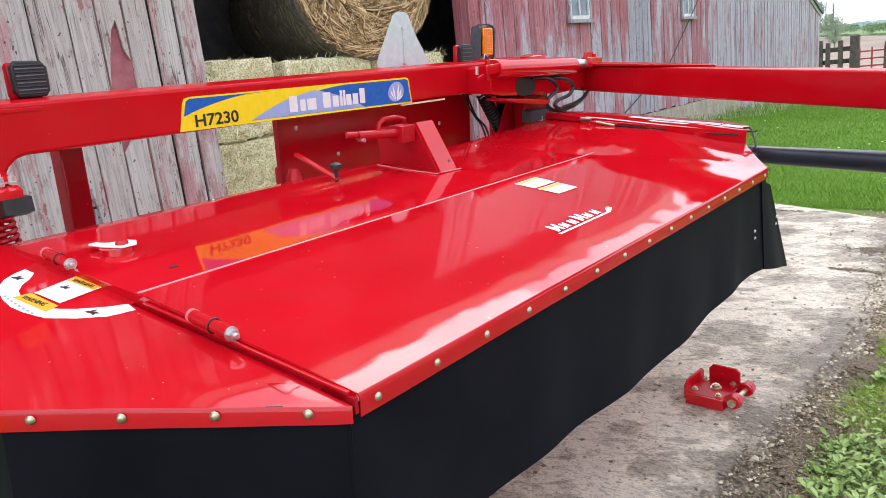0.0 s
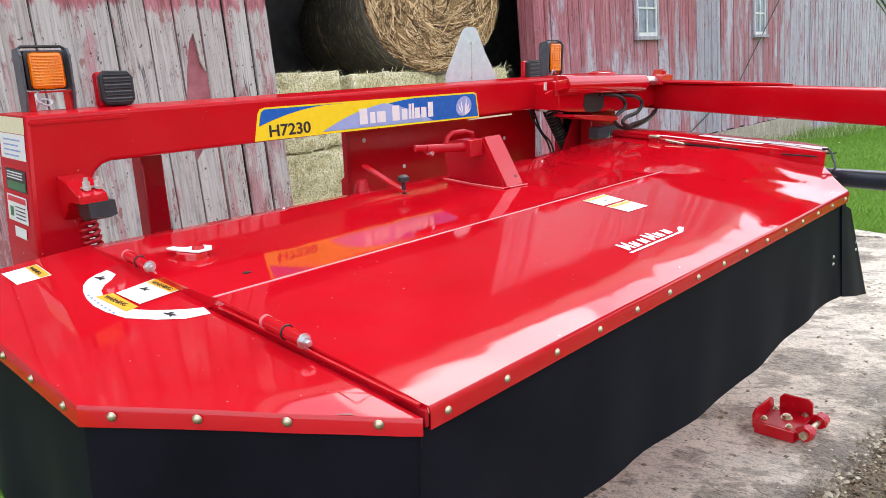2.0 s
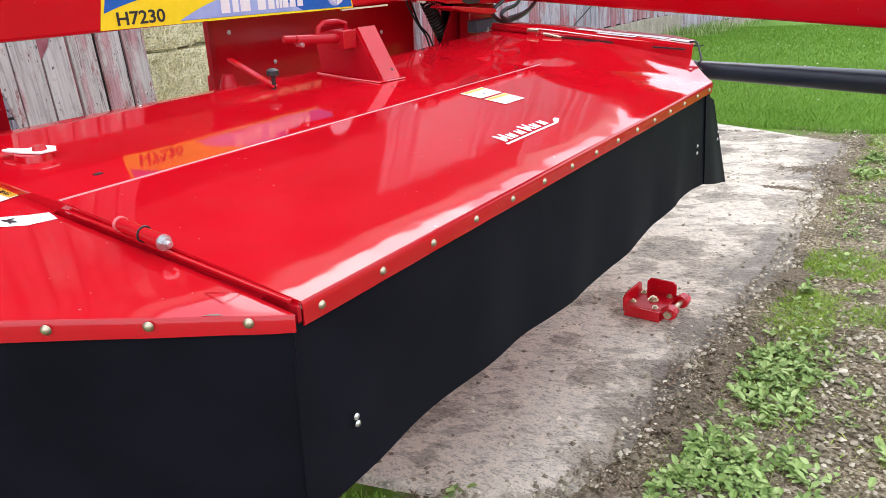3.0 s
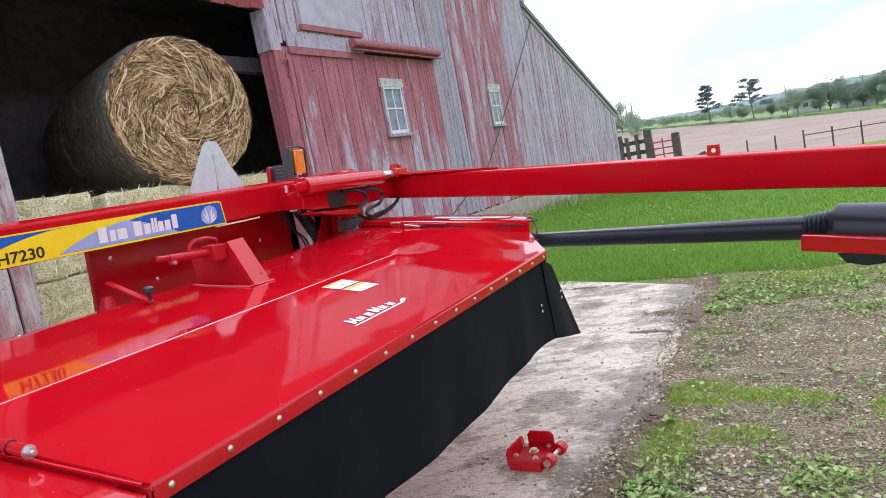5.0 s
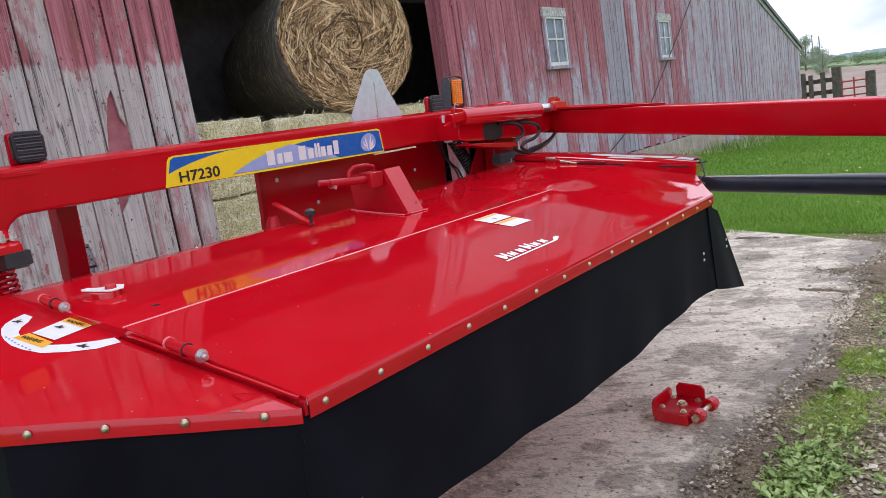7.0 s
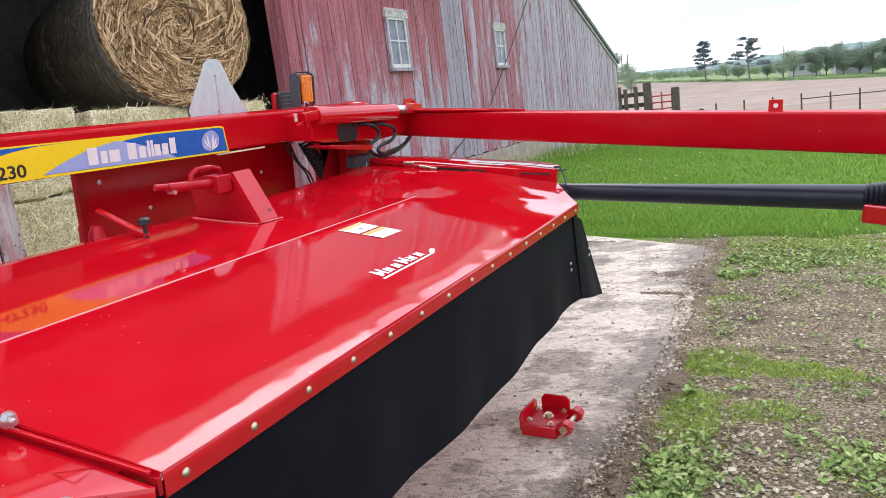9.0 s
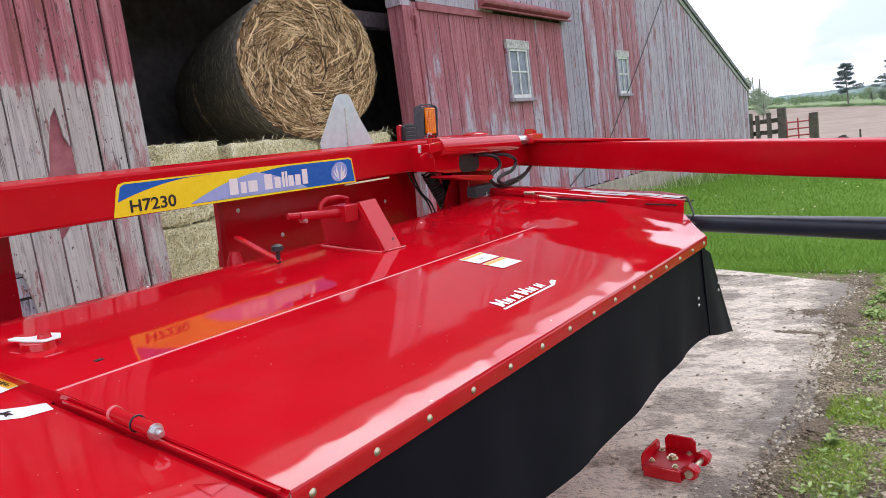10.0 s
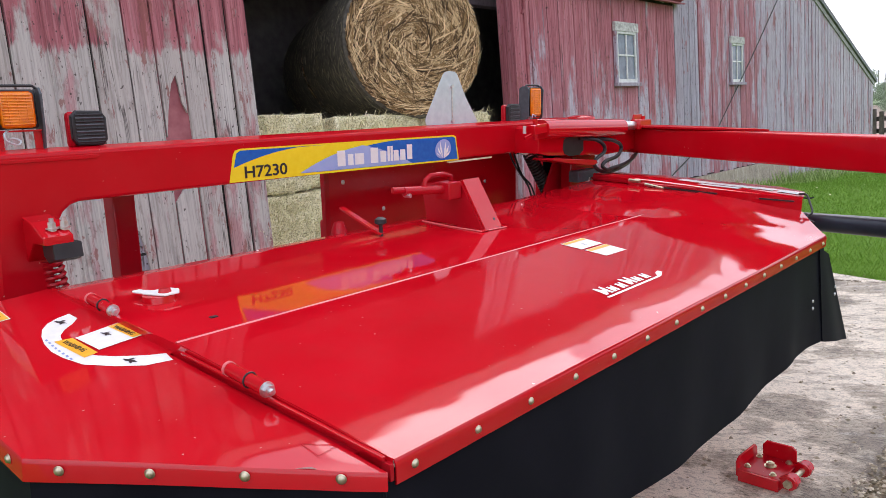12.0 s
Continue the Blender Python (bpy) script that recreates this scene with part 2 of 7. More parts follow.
BOARD_LEFT = barn_boards("weathered_boards_half_painted", 0.38, 0.87, 0.93, (2.44, 0.03, 0.36), 0.12, 0.64)
BOARD_OVER = simple("red_painted_upper_boards", (0.19, 0.026, 0.030), (0.27, 0.05, 0.055), 0.85, scale=1.5)
BOARD_RED = barn_boards("weathered_red_boards", 0.50, 0.86, 1.13, (2.2, 0.75, 0.42), 0.13, 0.88)
BOARD_MIX = barn_boards("weathered_grey_red_boards", 0.66, 0.88, 1.14, None, 0.16, 0.85)
BOARD_GREY = barn_boards("weathered_grey_boards", 0.30, 0.86, 1.14, None, 0.12, 0.55)
OLD_WOOD = barn_boards("old_grey_timber", 0.10, 0.76, 1.14)
BOARD_JAMB = barn_boards("dark_red_jamb_boards", 0.62, 0.7, 1.1, (1.9, 0.8, 0.4), 0.12)
RAIL_RED = simple("faded_red_rail_paint", (0.25, 0.058, 0.072), (0.40, 0.13, 0.145), 0.7, scale=9.0, bumps=0.3)
SHUTTER = simple("pale_weathered_shutter", (0.36, 0.34, 0.38), (0.50, 0.475, 0.52), 0.85, scale=4.0, bumps=0.3)
FLAKED_WHITE = simple("flaking_white_paint", (0.26, 0.245, 0.23), (0.68, 0.67, 0.64), 0.8, scale=26.0, bumps=0.4)
PAINT_WHITE = simple("chalky_white_paint", (0.55, 0.55, 0.53), (0.76, 0.76, 0.74), 0.7, scale=14.0)
# near-black puts the shade between the boards into the backing's colour
SHEATHING = simple("sheathing_gap_shade", (0.02, 0.017, 0.016), (0.04, 0.034, 0.03), 0.95, scale=6.0)
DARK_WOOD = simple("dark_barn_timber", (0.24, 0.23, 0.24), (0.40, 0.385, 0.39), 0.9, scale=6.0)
ROOF = simple("dark_roofing", (0.15, 0.15, 0.17), (0.24, 0.24, 0.265), 0.85, scale=8.0)


def concrete(name, dark, light, mud=True):
    """Pale worn concrete; mud stains gather along the slab's loose edge and in broad patches."""
    m, nt, s = shader(name, 0.8)
    v = coords(nt, (1, 1, 1), True)
    big = noise_of(nt, coords(nt, (0.9, 1.1, 1), True), 2.0, 9, 0.66)
    mid = noise_of(nt, coords(nt, (1.9, 2.2, 1), True), 1.9, 11, 0.72)
    pits = noise_of(nt, coords(nt, (1.0, 1.6, 1), True), 26.0, 6, 0.72)
    fine = noise_of(nt, v, 100.0, 5, 0.78)
    grit = noise_of(nt, v, 150.0, 3, 0.6)
    c = ramp_of(nt, mid, (0.24, dark), (0.42, light), (0.70, tuple(min(1, x * 1.18) for x in light)))
    wet = ramp_of(nt, big, (0.50, grey(0)), (0.60, grey(1)))
    if mud:
        sep = nt.nodes.new("ShaderNodeSeparateXYZ")
        nt.links.new(v, sep.inputs[0])
        edge = nt.nodes.new("ShaderNodeMapRange")
        edge.inputs["From Min"].default_value, edge.inputs["From Max"].default_value = -0.08, 0.26
        edge.inputs["To Max"].default_value = 0.30
        nt.links.new(sep.outputs["X"], edge.inputs["Value"])
        front = nt.nodes.new("ShaderNodeMapRange")
        front.inputs["From Min"].default_value, front.inputs["From Max"].default_value = 4.2, 1.6
        front.inputs["To Max"].default_value = -0.03
        nt.links.new(sep.outputs["Y"], front.inputs["Value"])
        # a stretch of the edge is swept clean
        clean = []
        for a, b in ((3.1, 3.6), (5.0, 4.5)):
            r = nt.nodes.new("ShaderNodeMapRange")
            r.inputs["From Min"].default_value, r.inputs["From Max"].default_value = a, b
            nt.links.new(sep.outputs["Y"], r.inputs["Value"])
            clean.append(r.outputs[0])
        swept = math_of(nt, "MULTIPLY", math_of(nt, "MULTIPLY", clean[0], clean[1]), 0.85)
        reach = math_of(nt, "MULTIPLY", edge.outputs[0], math_of(nt, "SUBTRACT", 0.9, swept))
        stain = math_of(nt, "ADD", math_of(nt, "ADD", big, reach), front.outputs[0])
        stain = math_of(nt, "ADD", stain, math_of(nt, "MULTIPLY", math_of(nt, "SUBTRACT", mid, 0.5), 0.55))
        c = mixed(nt, ramp_of(nt, stain, (0.49, grey(0)), (0.54, grey(0.72))), c, (0.36, 0.295, 0.215))
        c = mixed(nt, ramp_of(nt, stain, (0.60, grey(0)), (0.64, grey(0.75))), c, (0.20, 0.16, 0.118))
        wet = ramp_of(nt, stain, (0.50, grey(0)), (0.64, grey(1)))
    drag = noise_of(nt, coords(nt, (1.0, 0.26, 1), True, 32), 3.2, 8, 0.66)
    c = mixed(nt, ramp_of(nt, drag, (0.54, grey(0)), (0.60, grey(0.5))), c, (0.24, 0.195, 0.15))
    c = mixed(nt, ramp_of(nt, drag, (0.36, grey(0.5)), (0.44, grey(0))), c, (0.72, 0.66, 0.56))
    dirty = math_of(nt, "ADD", math_of(nt, "MULTIPLY", wet, 0.5), 0.5)
    dash = noise_of(nt, coords(nt, (1.0, 2.6, 1), True), 30.0, 4, 0.6)
    c = mixed(nt, math_of(nt, "MULTIPLY", ramp_of(nt, dash, (0.56, grey(0)), (0.62, grey(0.8))), dirty), c, (0.085, 0.07, 0.052))
    c = mixed(nt, math_of(nt, "MULTIPLY", ramp_of(nt, pits, (0.53, grey(0)), (0.60, grey(0.55))), dirty), c, (0.115, 0.092, 0.072))
    c = mixed(nt, math_of(nt, "MULTIPLY", ramp_of(nt, fine, (0.54, grey(0)), (0.60, grey(0.8))), dirty), c, (0.06, 0.052, 0.04))
    c = mixed(nt, ramp_of(nt, grit, (0.62, grey(0)), (0.70, grey(0.45))), c, (0.62, 0.57, 0.48))
    nt.links.new(c, s.inputs["Base Color"])
    nt.links.new(mixed(nt, wet, (0.85, 0.85, 0.85), (0.6, 0.6, 0.6)), s.inputs["Roughness"])
    bump(nt, s, math_of(nt, "ADD", fine, math_of(nt, "MULTIPLY", pits, -1.2)), 0.6, 0.008)
    return m


CONCRETE = concrete("dirty_damp_concrete", (0.36, 0.30, 0.225), (0.76, 0.67, 0.54))
FOUNDATION = concrete("old_concrete_footing", (0.24, 0.19, 0.15), (0.42, 0.35, 0.28), False)


def ground_mat():
    """Lawn, bare gravel yard and a ploughed field on one sheet."""
    m, nt, s = shader("lawn_gravel_and_field", 0.95, 0, 0, 0.15)
    v = coords(nt, (1, 1, 1), True)
    geo = nt.nodes.new("ShaderNodeNewGeometry")
    sep = nt.nodes.new("ShaderNodeSeparateXYZ")
    nt.links.new(geo.outputs["Position"], sep.inputs[0])
    X, Y = sep.outputs["X"], sep.outputs["Y"]
    fine = noise_of(nt, v, 60.0, 4, 0.7)
    mid = noise_of(nt, v, 3.5, 6, 0.65)
    big = noise_of(nt, v, 0.55, 4, 0.5)
    lawn = ramp_of(nt, noise_of(nt, v, 14.0, 6, 0.7), (0.3, (0.09, 0.18, 0.02)), (0.55, (0.145, 0.275, 0.034)), (0.8, (0.20, 0.35, 0.055)))
    lawn = mixed(nt, ramp_of(nt, big, (0.4, grey(0)), (0.7, grey(0.5))), lawn, (0.17, 0.30, 0.05))
    dirt = ramp_of(nt, fine, (0.36, (0.058, 0.044, 0.026)), (0.50, (0.25, 0.195, 0.122)), (0.62, (0.55, 0.46, 0.32)))
    dirt = mixed(nt, ramp_of(nt, mid, (0.46, grey(0)), (0.62, grey(0.55))), dirt, (0.11, 0.085, 0.062))
    streaks = noise_of(nt, coords(nt, (0.55, 2.6, 1), True), 1.3, 7, 0.68)
    dirt = mixed(nt, ramp_of(nt, streaks, (0.50, grey(0)), (0.62, grey(0.55))), dirt, (0.085, 0.066, 0.047))
    dirt = mixed(nt, ramp_of(nt, streaks, (0.36, grey(0.45)), (0.44, grey(0))), dirt, (0.40, 0.335, 0.255))
    weeds = ramp_of(nt, fine, (0.3, (0.035, 0.085, 0.012)), (0.7, (0.13, 0.23, 0.04)))
    weedy = ramp_of(nt, math_of(nt, "ADD", mid, math_of(nt, "MULTIPLY", math_of(nt, "SUBTRACT", big, 0.5), 0.8)), (0.58, grey(0)), (0.74, grey(0.35)))
    yard = mixed(nt, weedy, dirt, weeds)

    def span(val, a, b):
        r = nt.nodes.new("ShaderNodeMapRange")
        r.inputs["From Min"].default_value, r.inputs["From Max"].default_value = a, b
        nt.links.new(val, r.inputs["Value"])
        return r.outputs[0]

    wob = math_of(nt, "MULTIPLY", math_of(nt, "SUBTRACT", mid, 0.5), 1.4)
    yard_y = span(math_of(nt, "ADD", Y, wob), 6.75, 6.35)
    yard_x = span(math_of(nt, "ADD", X, wob), -0.5, -0.2)
    is_yard = math_of(nt, "MULTIPLY", yard_y, yard_x)
    c = mixed(nt, is_yard, lawn, yard)
    bank = math_of(nt, "MULTIPLY", span(math_of(nt, "ADD", X, wob), -3.6, -3.9), span(math_of(nt, "ADD", Y, wob), 10.5, 9.0))
    c = mixed(nt, bank, c, dirt)
    soil = ramp_of(nt, noise_of(nt, coords(nt, (0.10, 0.22, 1), True), 1.5, 8, 0.7), (0.3, (0.27, 0.205, 0.16)), (0.7, (0.40, 0.325, 0.265)))
    field = math_of(nt, "MULTIPLY", span(math_of(nt, "SUBTRACT", Y, math_of(nt, "MULTIPLY", X, 0.3)), 44.0, 46.0), span(math_of(nt, "ADD", Y, math_of(nt, "MULTIPLY", X, 0.5)), 141.0, 139.0))
    c = mixed(nt, field, c, soil)
    far = span(Y, 100.0, 190.0)
    c = mixed(nt, math_of(nt, "MULTIPLY", far, 0.75), c, (0.25, 0.29, 0.18))
    c = mixed(nt, field, c, soil)
    nt.links.new(c, s.inputs["Base Color"])
    bump(nt, s, fine, 0.7, 0.02)
    return m


GROUND = ground_mat()


def mud_mat():
    """Damp dark soil with grit and pale small stones in it."""
    m, nt, s = shader("damp_gritty_mud", 0.9, 0, 0, 0.2)
    v = coords(nt, (1, 1, 1), True)
    fine = noise_of(nt, v, 85.0, 5, 0.75)
    mid = noise_of(nt, v, 9.0, 5, 0.65)
    c = ramp_of(nt, fine, (0.34, (0.05, 0.037, 0.024)), (0.50, (0.19, 0.142, 0.092)), (0.64, (0.48, 0.39, 0.28)))
    c = mixed(nt, ramp_of(nt, mid, (0.42, grey(0)), (0.62, grey(0.6))), c, (0.20, 0.155, 0.11))
    nt.links.new(c, s.inputs["Base Color"])
    bump(nt, s, math_of(nt, "ADD", fine, mid), 0.9, 0.012)
    return m


MUD = mud_mat()


def leaf_mat(name, a, b, c):
    m, nt, s = shader(name, 0.6, 0, 0, 0.3)
    geo = nt.nodes.new("ShaderNodeNewGeometry")
    nt.links.new(ramp_of(nt, geo.outputs["Random Per Island"], (0.0, a), (0.5, b), (1.0, c)), s.inputs["Base Color"])
    return m


LAWN = leaf_mat("lawn_blades", (0.13, 0.275, 0.024), (0.17, 0.33, 0.032), (0.22, 0.39, 0.048))
DANDELION = simple("pale_flower", (0.75, 0.7, 0.35), (0.85, 0.82, 0.6), 0.7, bumps=0)
WEED = leaf_mat("broad_weed_leaves", (0.13, 0.21, 0.05), (0.27, 0.39, 0.105), (0.47, 0.58, 0.23))
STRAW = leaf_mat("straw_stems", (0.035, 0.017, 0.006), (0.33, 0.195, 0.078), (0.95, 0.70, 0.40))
STRAW_PALE = leaf_mat("pale_hay_stems", (0.44, 0.40, 0.20), (0.70, 0.64, 0.38), (0.90, 0.84, 0.60))
LITTER = leaf_mat("dry_stem_litter", (0.13, 0.10, 0.06), (0.24, 0.19, 0.12), (0.46, 0.38, 0.25))
STONE = leaf_mat("gravel_stones", (0.16, 0.13, 0.085), (0.36, 0.30, 0.205), (0.76, 0.68, 0.53))
MOSS = leaf_mat("short_bright_grass", (0.17, 0.28, 0.035), (0.32, 0.47, 0.06), (0.52, 0.64, 0.14))
# the needles' blue cast stands in for distance haze
PINE = leaf_mat("hazed_pine_needles", (0.055, 0.09, 0.085), (0.075, 0.115, 0.105), (0.10, 0.145, 0.125))
SPRING = leaf_mat("pale_spring_leaves", (0.20, 0.27, 0.17), (0.25, 0.33, 0.20), (0.31, 0.38, 0.25))
# green paled in the colour for haze over the far trees
DEEP = leaf_mat("hazed_green_leaves", (0.13, 0.19, 0.125), (0.17, 0.235, 0.155), (0.22, 0.28, 0.19))
HEDGE = leaf_mat("hedge_leaves", (0.10, 0.16, 0.07), (0.14, 0.21, 0.09), (0.19, 0.26, 0.12))
# bark lightened in the colour for the same haze
BARK = simple("hazed_grey_bark", (0.13, 0.115, 0.105), (0.21, 0.19, 0.17), 0.9, scale=5.0)
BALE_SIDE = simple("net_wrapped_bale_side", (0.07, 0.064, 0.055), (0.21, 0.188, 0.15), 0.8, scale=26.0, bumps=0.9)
# near-black brown stands in for shade between the straw stems
BALE_CORE = simple("packed_straw_in_shade", (0.025, 0.014, 0.006), (0.09, 0.052, 0.02), 0.95, scale=40.0, bumps=0.9)


def hay_mat():
    m, nt, s = shader("pressed_hay", 0.95, 0, 0, 0.2)
    a = noise_of(nt, coords(nt, (8, 8, 45)), 2.5, 6, 0.7)
    b = noise_of(nt, coords(nt, (1, 1, 1)), 60.0, 4, 0.7)
    c = ramp_of(nt, a, (0.30, (0.38, 0.33, 0.17)), (0.45, (0.80, 0.73, 0.48)), (0.66, (0.95, 0.89, 0.68)))
    c = mixed(nt, ramp_of(nt, b, (0.38, grey(0.75)), (0.52, grey(0))), c, (0.17, 0.14, 0.06))
    nt.links.new(c, s.inputs["Base Color"])
    bump(nt, s, a, 0.45, 0.012)
    return m


HAY = hay_mat()


def window_glass():
    m, nt, s = shader("sky_tinted_dusty_glass", 0.12, 0, 0, 0.45)
    f = noise_of(nt, coords(nt), 6.0, 5)
    # blue-grey base stands in for the sky's reflection in the panes
    nt.links.new(ramp_of(nt, f, (0.3, (0.09, 0.115, 0.15)), (0.7, (0.22, 0.26, 0.31))), s.inputs["Base Color"])
    nt.links.new(ramp_of(nt, f, (0.3, grey(0.08)), (0.7, grey(0.3))), s.inputs["Roughness"])
    return m


PANE = window_glass()


# ---- mesh helpers ----
def link(name, bm, mat, parent=None, label="", smooth=True):
    me = bpy.data.meshes.new(name)
    bm.normal_update()
    if smooth:
        if not any(f.smooth for f in bm.faces):
            for f in bm.faces:
                f.smooth = True
        for e in bm.edges:
            e.smooth = len(e.link_faces) == 2 and e.calc_face_angle(0.0) < 0.6
    bm.to_mesh(me)
    bm.free()
    for one in mat if isinstance(mat, (list, tuple)) else (mat,):
        me.materials.append(one)
    ob = new(name, me)
    if parent is not None:
        ob.parent = parent
    if label:
        ob["label"] = label
    return ob


def owner(ob):
    """The nearest parent under which a piece lies no deeper than thing > part > sub-part."""
    while ob.parent is not None and ob.parent.parent is not None:
        ob = ob.parent
    return ob


def part(name, bm, mat, parent, label=""):
    return link(name, bm, mat, owner(parent), label)


def shared(name, me, parent, m):
    ob = new(name, me)
    ob.parent = parent
    ob.matrix_basis = m
    return ob


def empty(name, m, label, category, group="", kind=""):
    ob = new(name)
    ob.empty_display_size = 0.2
    ob.matrix_world = m
    return tagged(ob, label, category, group, kind)


def rounded_edges(bm, edges, r):
    """Rounds edges; only the new narrow faces are shaded smooth."""
    made = bmesh.ops.bevel(bm, geom=edges, offset=r, segments=2, affect="EDGES", profile=0.5)
    for f in made["faces"]:
        f.smooth = True


def box(x0, x1, y0, y1, z0, z1, bevel=0.0, bm=None):
    bm = bm or bmesh.new()
    vs = [bm.verts.new((x, y, z)) for x in (x0, x1) for y in (y0, y1) for z in (z0, z1)]
    fs = [bm.faces.new([vs[i] for i in q]) for q in ((0, 1, 3, 2), (4, 6, 7, 5), (0, 4, 5, 1), (2, 3, 7, 6), (0, 2, 6, 4), (1, 5, 7, 3))]
    if bevel:
        es = list({e for f in fs for e in f.edges})
        rounded_edges(bm, es, bevel)
    return bm


def prism(pts, axis, a, b, bevel=0.0, bm=None):
    """A polygon in the plane across axis, drawn out from a to b."""
    bm = bm or bmesh.new()

    def place(p, q, w):
        return {"x": (w, p, q), "y": (p, w, q), "z": (p, q, w)}[axis]

    lo = [bm.verts.new(place(p, q, a)) for p, q in pts]
    hi = [bm.verts.new(place(p, q, b)) for p, q in pts]
    fs = [bm.faces.new(lo[::-1]), bm.faces.new(hi)]
    n = len(pts)
    for i in range(n):
        j = (i + 1) % n
        fs.append(bm.faces.new((lo[i], lo[j], hi[j], hi[i])))
    bmesh.ops.recalc_face_normals(bm, faces=fs)
    if bevel:
        es = list({e for f in fs[:2] for e in f.edges})
        rounded_edges(bm, es, bevel)
    return bm


def rod(points, radius, sides=14, bm=None, cap=True):
    """A round bar through points; radius may be one number or one a point."""
    bm = bm or bmesh.new()
    pts = [Vector(p) for p in points]
    rad = radius if isinstance(radius, (list, tuple)) else [radius] * len(pts)
    rings, ref = [], None
    for i, p in enumerate(pts):
        d = (pts[min(i + 1, len(pts) - 1)] - pts[max(i - 1, 0)]).normalized()
        if ref is None:
            ref = d.orthogonal().normalized()
        ref = (ref - d * ref.dot(d)).normalized()
        side = d.cross(ref)
        rings.append([bm.verts.new(p + (ref * math.cos(2 * math.pi * k / sides) + side * math.sin(2 * math.pi * k / sides)) * rad[i]) for k in range(sides)])
    for r0, r1 in zip(rings, rings[1:]):
        for k in range(sides):
            bm.faces.new((r0[k], r0[(k + 1) % sides], r1[(k + 1) % sides], r1[k]))
    if cap:
        bm.faces.new(rings[0][::-1])
        bm.faces.new(rings[-1])
    return bm


def eased(points, k=6):
    """A smooth run of points through those given."""
    P = [Vector(p) for p in points]
    P = [P[0] * 2 - P[1]] + P + [P[-1] * 2 - P[-2]]
    out = []
    for a, b, c, d in zip(P, P[1:], P[2:], P[3:]):
        for i in range(k):
            t = i / k
            out.append(0.5 * (2 * b + (c - a) * t + (2 * a - 5 * b + 4 * c - d) * t * t + (3 * b - a - 3 * c + d) * t ** 3))
    return out + [P[-2]]


def bar(p, q, w, h, bevel=0.003, up=(0, 0, 1), bm=None):
    """A square bar from p to q, w wide and h high."""
    bm = bm or bmesh.new()
    p, q = Vector(p), Vector(q)
    d = (q - p).normalized()
    s = d.cross(Vector(up)).normalized() * (w / 2)
    u = s.cross(d).normalized() * (h / 2)
    vs = [bm.verts.new(e + a * s + b * u) for e in (p, q) for a, b in ((-1, -1), (1, -1), (1, 1), (-1, 1))]
    fs = [bm.faces.new([vs[i] for i in f]) for f in ((3, 2, 1, 0), (4, 5, 6, 7), (0, 1, 5, 4), (1, 2, 6, 5), (2, 3, 7, 6), (3, 0, 4, 7))]
    bmesh.ops.recalc_face_normals(bm, faces=fs)
    if bevel:
        rounded_edges(bm, list({e for f in fs for e in f.edges}), bevel)
    return bm


def skin(rows, closed=False, bm=None):
    """Faces between rows of points of equal count."""
    bm = bm or bmesh.new()
    vs = [[bm.verts.new(p) for p in r] for r in rows]
    for a, b in zip(vs, vs[1:]):
        n = len(a)
        for i in range(n if closed else n - 1):
            j = (i + 1) % n
            bm.faces.new((a[i], a[j], b[j], b[i]))
    return bm


def thicken(bm, t, down=False):
    """Gives a sheet its thickness; down: below its face."""
    bmesh.ops.recalc_face_normals(bm, faces=bm.faces)
    if down and sum(f.normal.z * f.calc_area() for f in bm.faces) < 0:
        bmesh.ops.reverse_faces(bm, faces=bm.faces)
    bmesh.ops.solidify(bm, geom=list(bm.faces), thickness=t)
    return bm


def bolt_mesh(name, r, h, mat, axis):
    """A domed bolt head whose top points along axis."""
    bm = bmesh.new()
    prof = [(r * 1.25, 0.0), (r * 1.25, h * 0.2), (r, h * 0.25), (r * 0.93, h * 0.65), (r * 0.6, h * 0.95), (r * 0.15, h)]
    rings = [[bm.verts.new((rr * math.cos(a * math.pi / 6), rr * math.sin(a * math.pi / 6), z)) for a in range(12)] for rr, z in prof]
    for a, b in zip(rings, rings[1:]):
        for k in range(12):
            bm.faces.new((a[k], a[(k + 1) % 12], b[(k + 1) % 12], b[k]))
    bm.faces.new(rings[-1])
    bmesh.ops.rotate(bm, verts=bm.verts, cent=(0, 0, 0), matrix=Vector((0, 0, 1)).rotation_difference(Vector(axis)).to_matrix())
    me = bpy.data.meshes.new(name)
    for f in bm.faces:
        f.smooth = True
    bm.to_mesh(me)
    bm.free()
    me.materials.append(mat)
    return me


def lettering(name, body, size, mat, parent, m, label="", squeeze=1.0, bold=0.0):
    cu = bpy.data.curves.new(name, "FONT")
    cu.body, cu.size, cu.align_x, cu.extrude, cu.offset = body, size, "LEFT", 0.0004, bold
    tmp = new("lettering_source", cu)
    me = bpy.data.meshes.new_from_object(tmp.evaluated_get(bpy.context.evaluated_depsgraph_get()))
    bpy.data.objects.remove(tmp)
    bpy.data.curves.remove(cu)
    me.name = name
    me.materials.clear()
    me.materials.append(mat)
    ob = new(name, me)
    ob.parent = owner(parent)
    ob.matrix_basis = m @ Matrix.Diagonal((squeeze, 1, 1, 1))
    if label:
        ob["label"] = label
    return ob


DARK_CABLE = simple("dark_cable", (0.03, 0.028, 0.026), (0.06, 0.055, 0.05), 0.7, bumps=0)


# ---- ground ----
def step(a, b, v):
    u = min(1.0, max(0.0, (v - a) / (b - a)))
    return u * u * (3 - 2 * u)


def along(table, v):
    for (a, p), (b, q) in zip(table, table[1:]):
        if v <= b:
            return p + (q - p) * min(1.0, max(0.0, (v - a) / (b - a)))
    return table[-1][1]


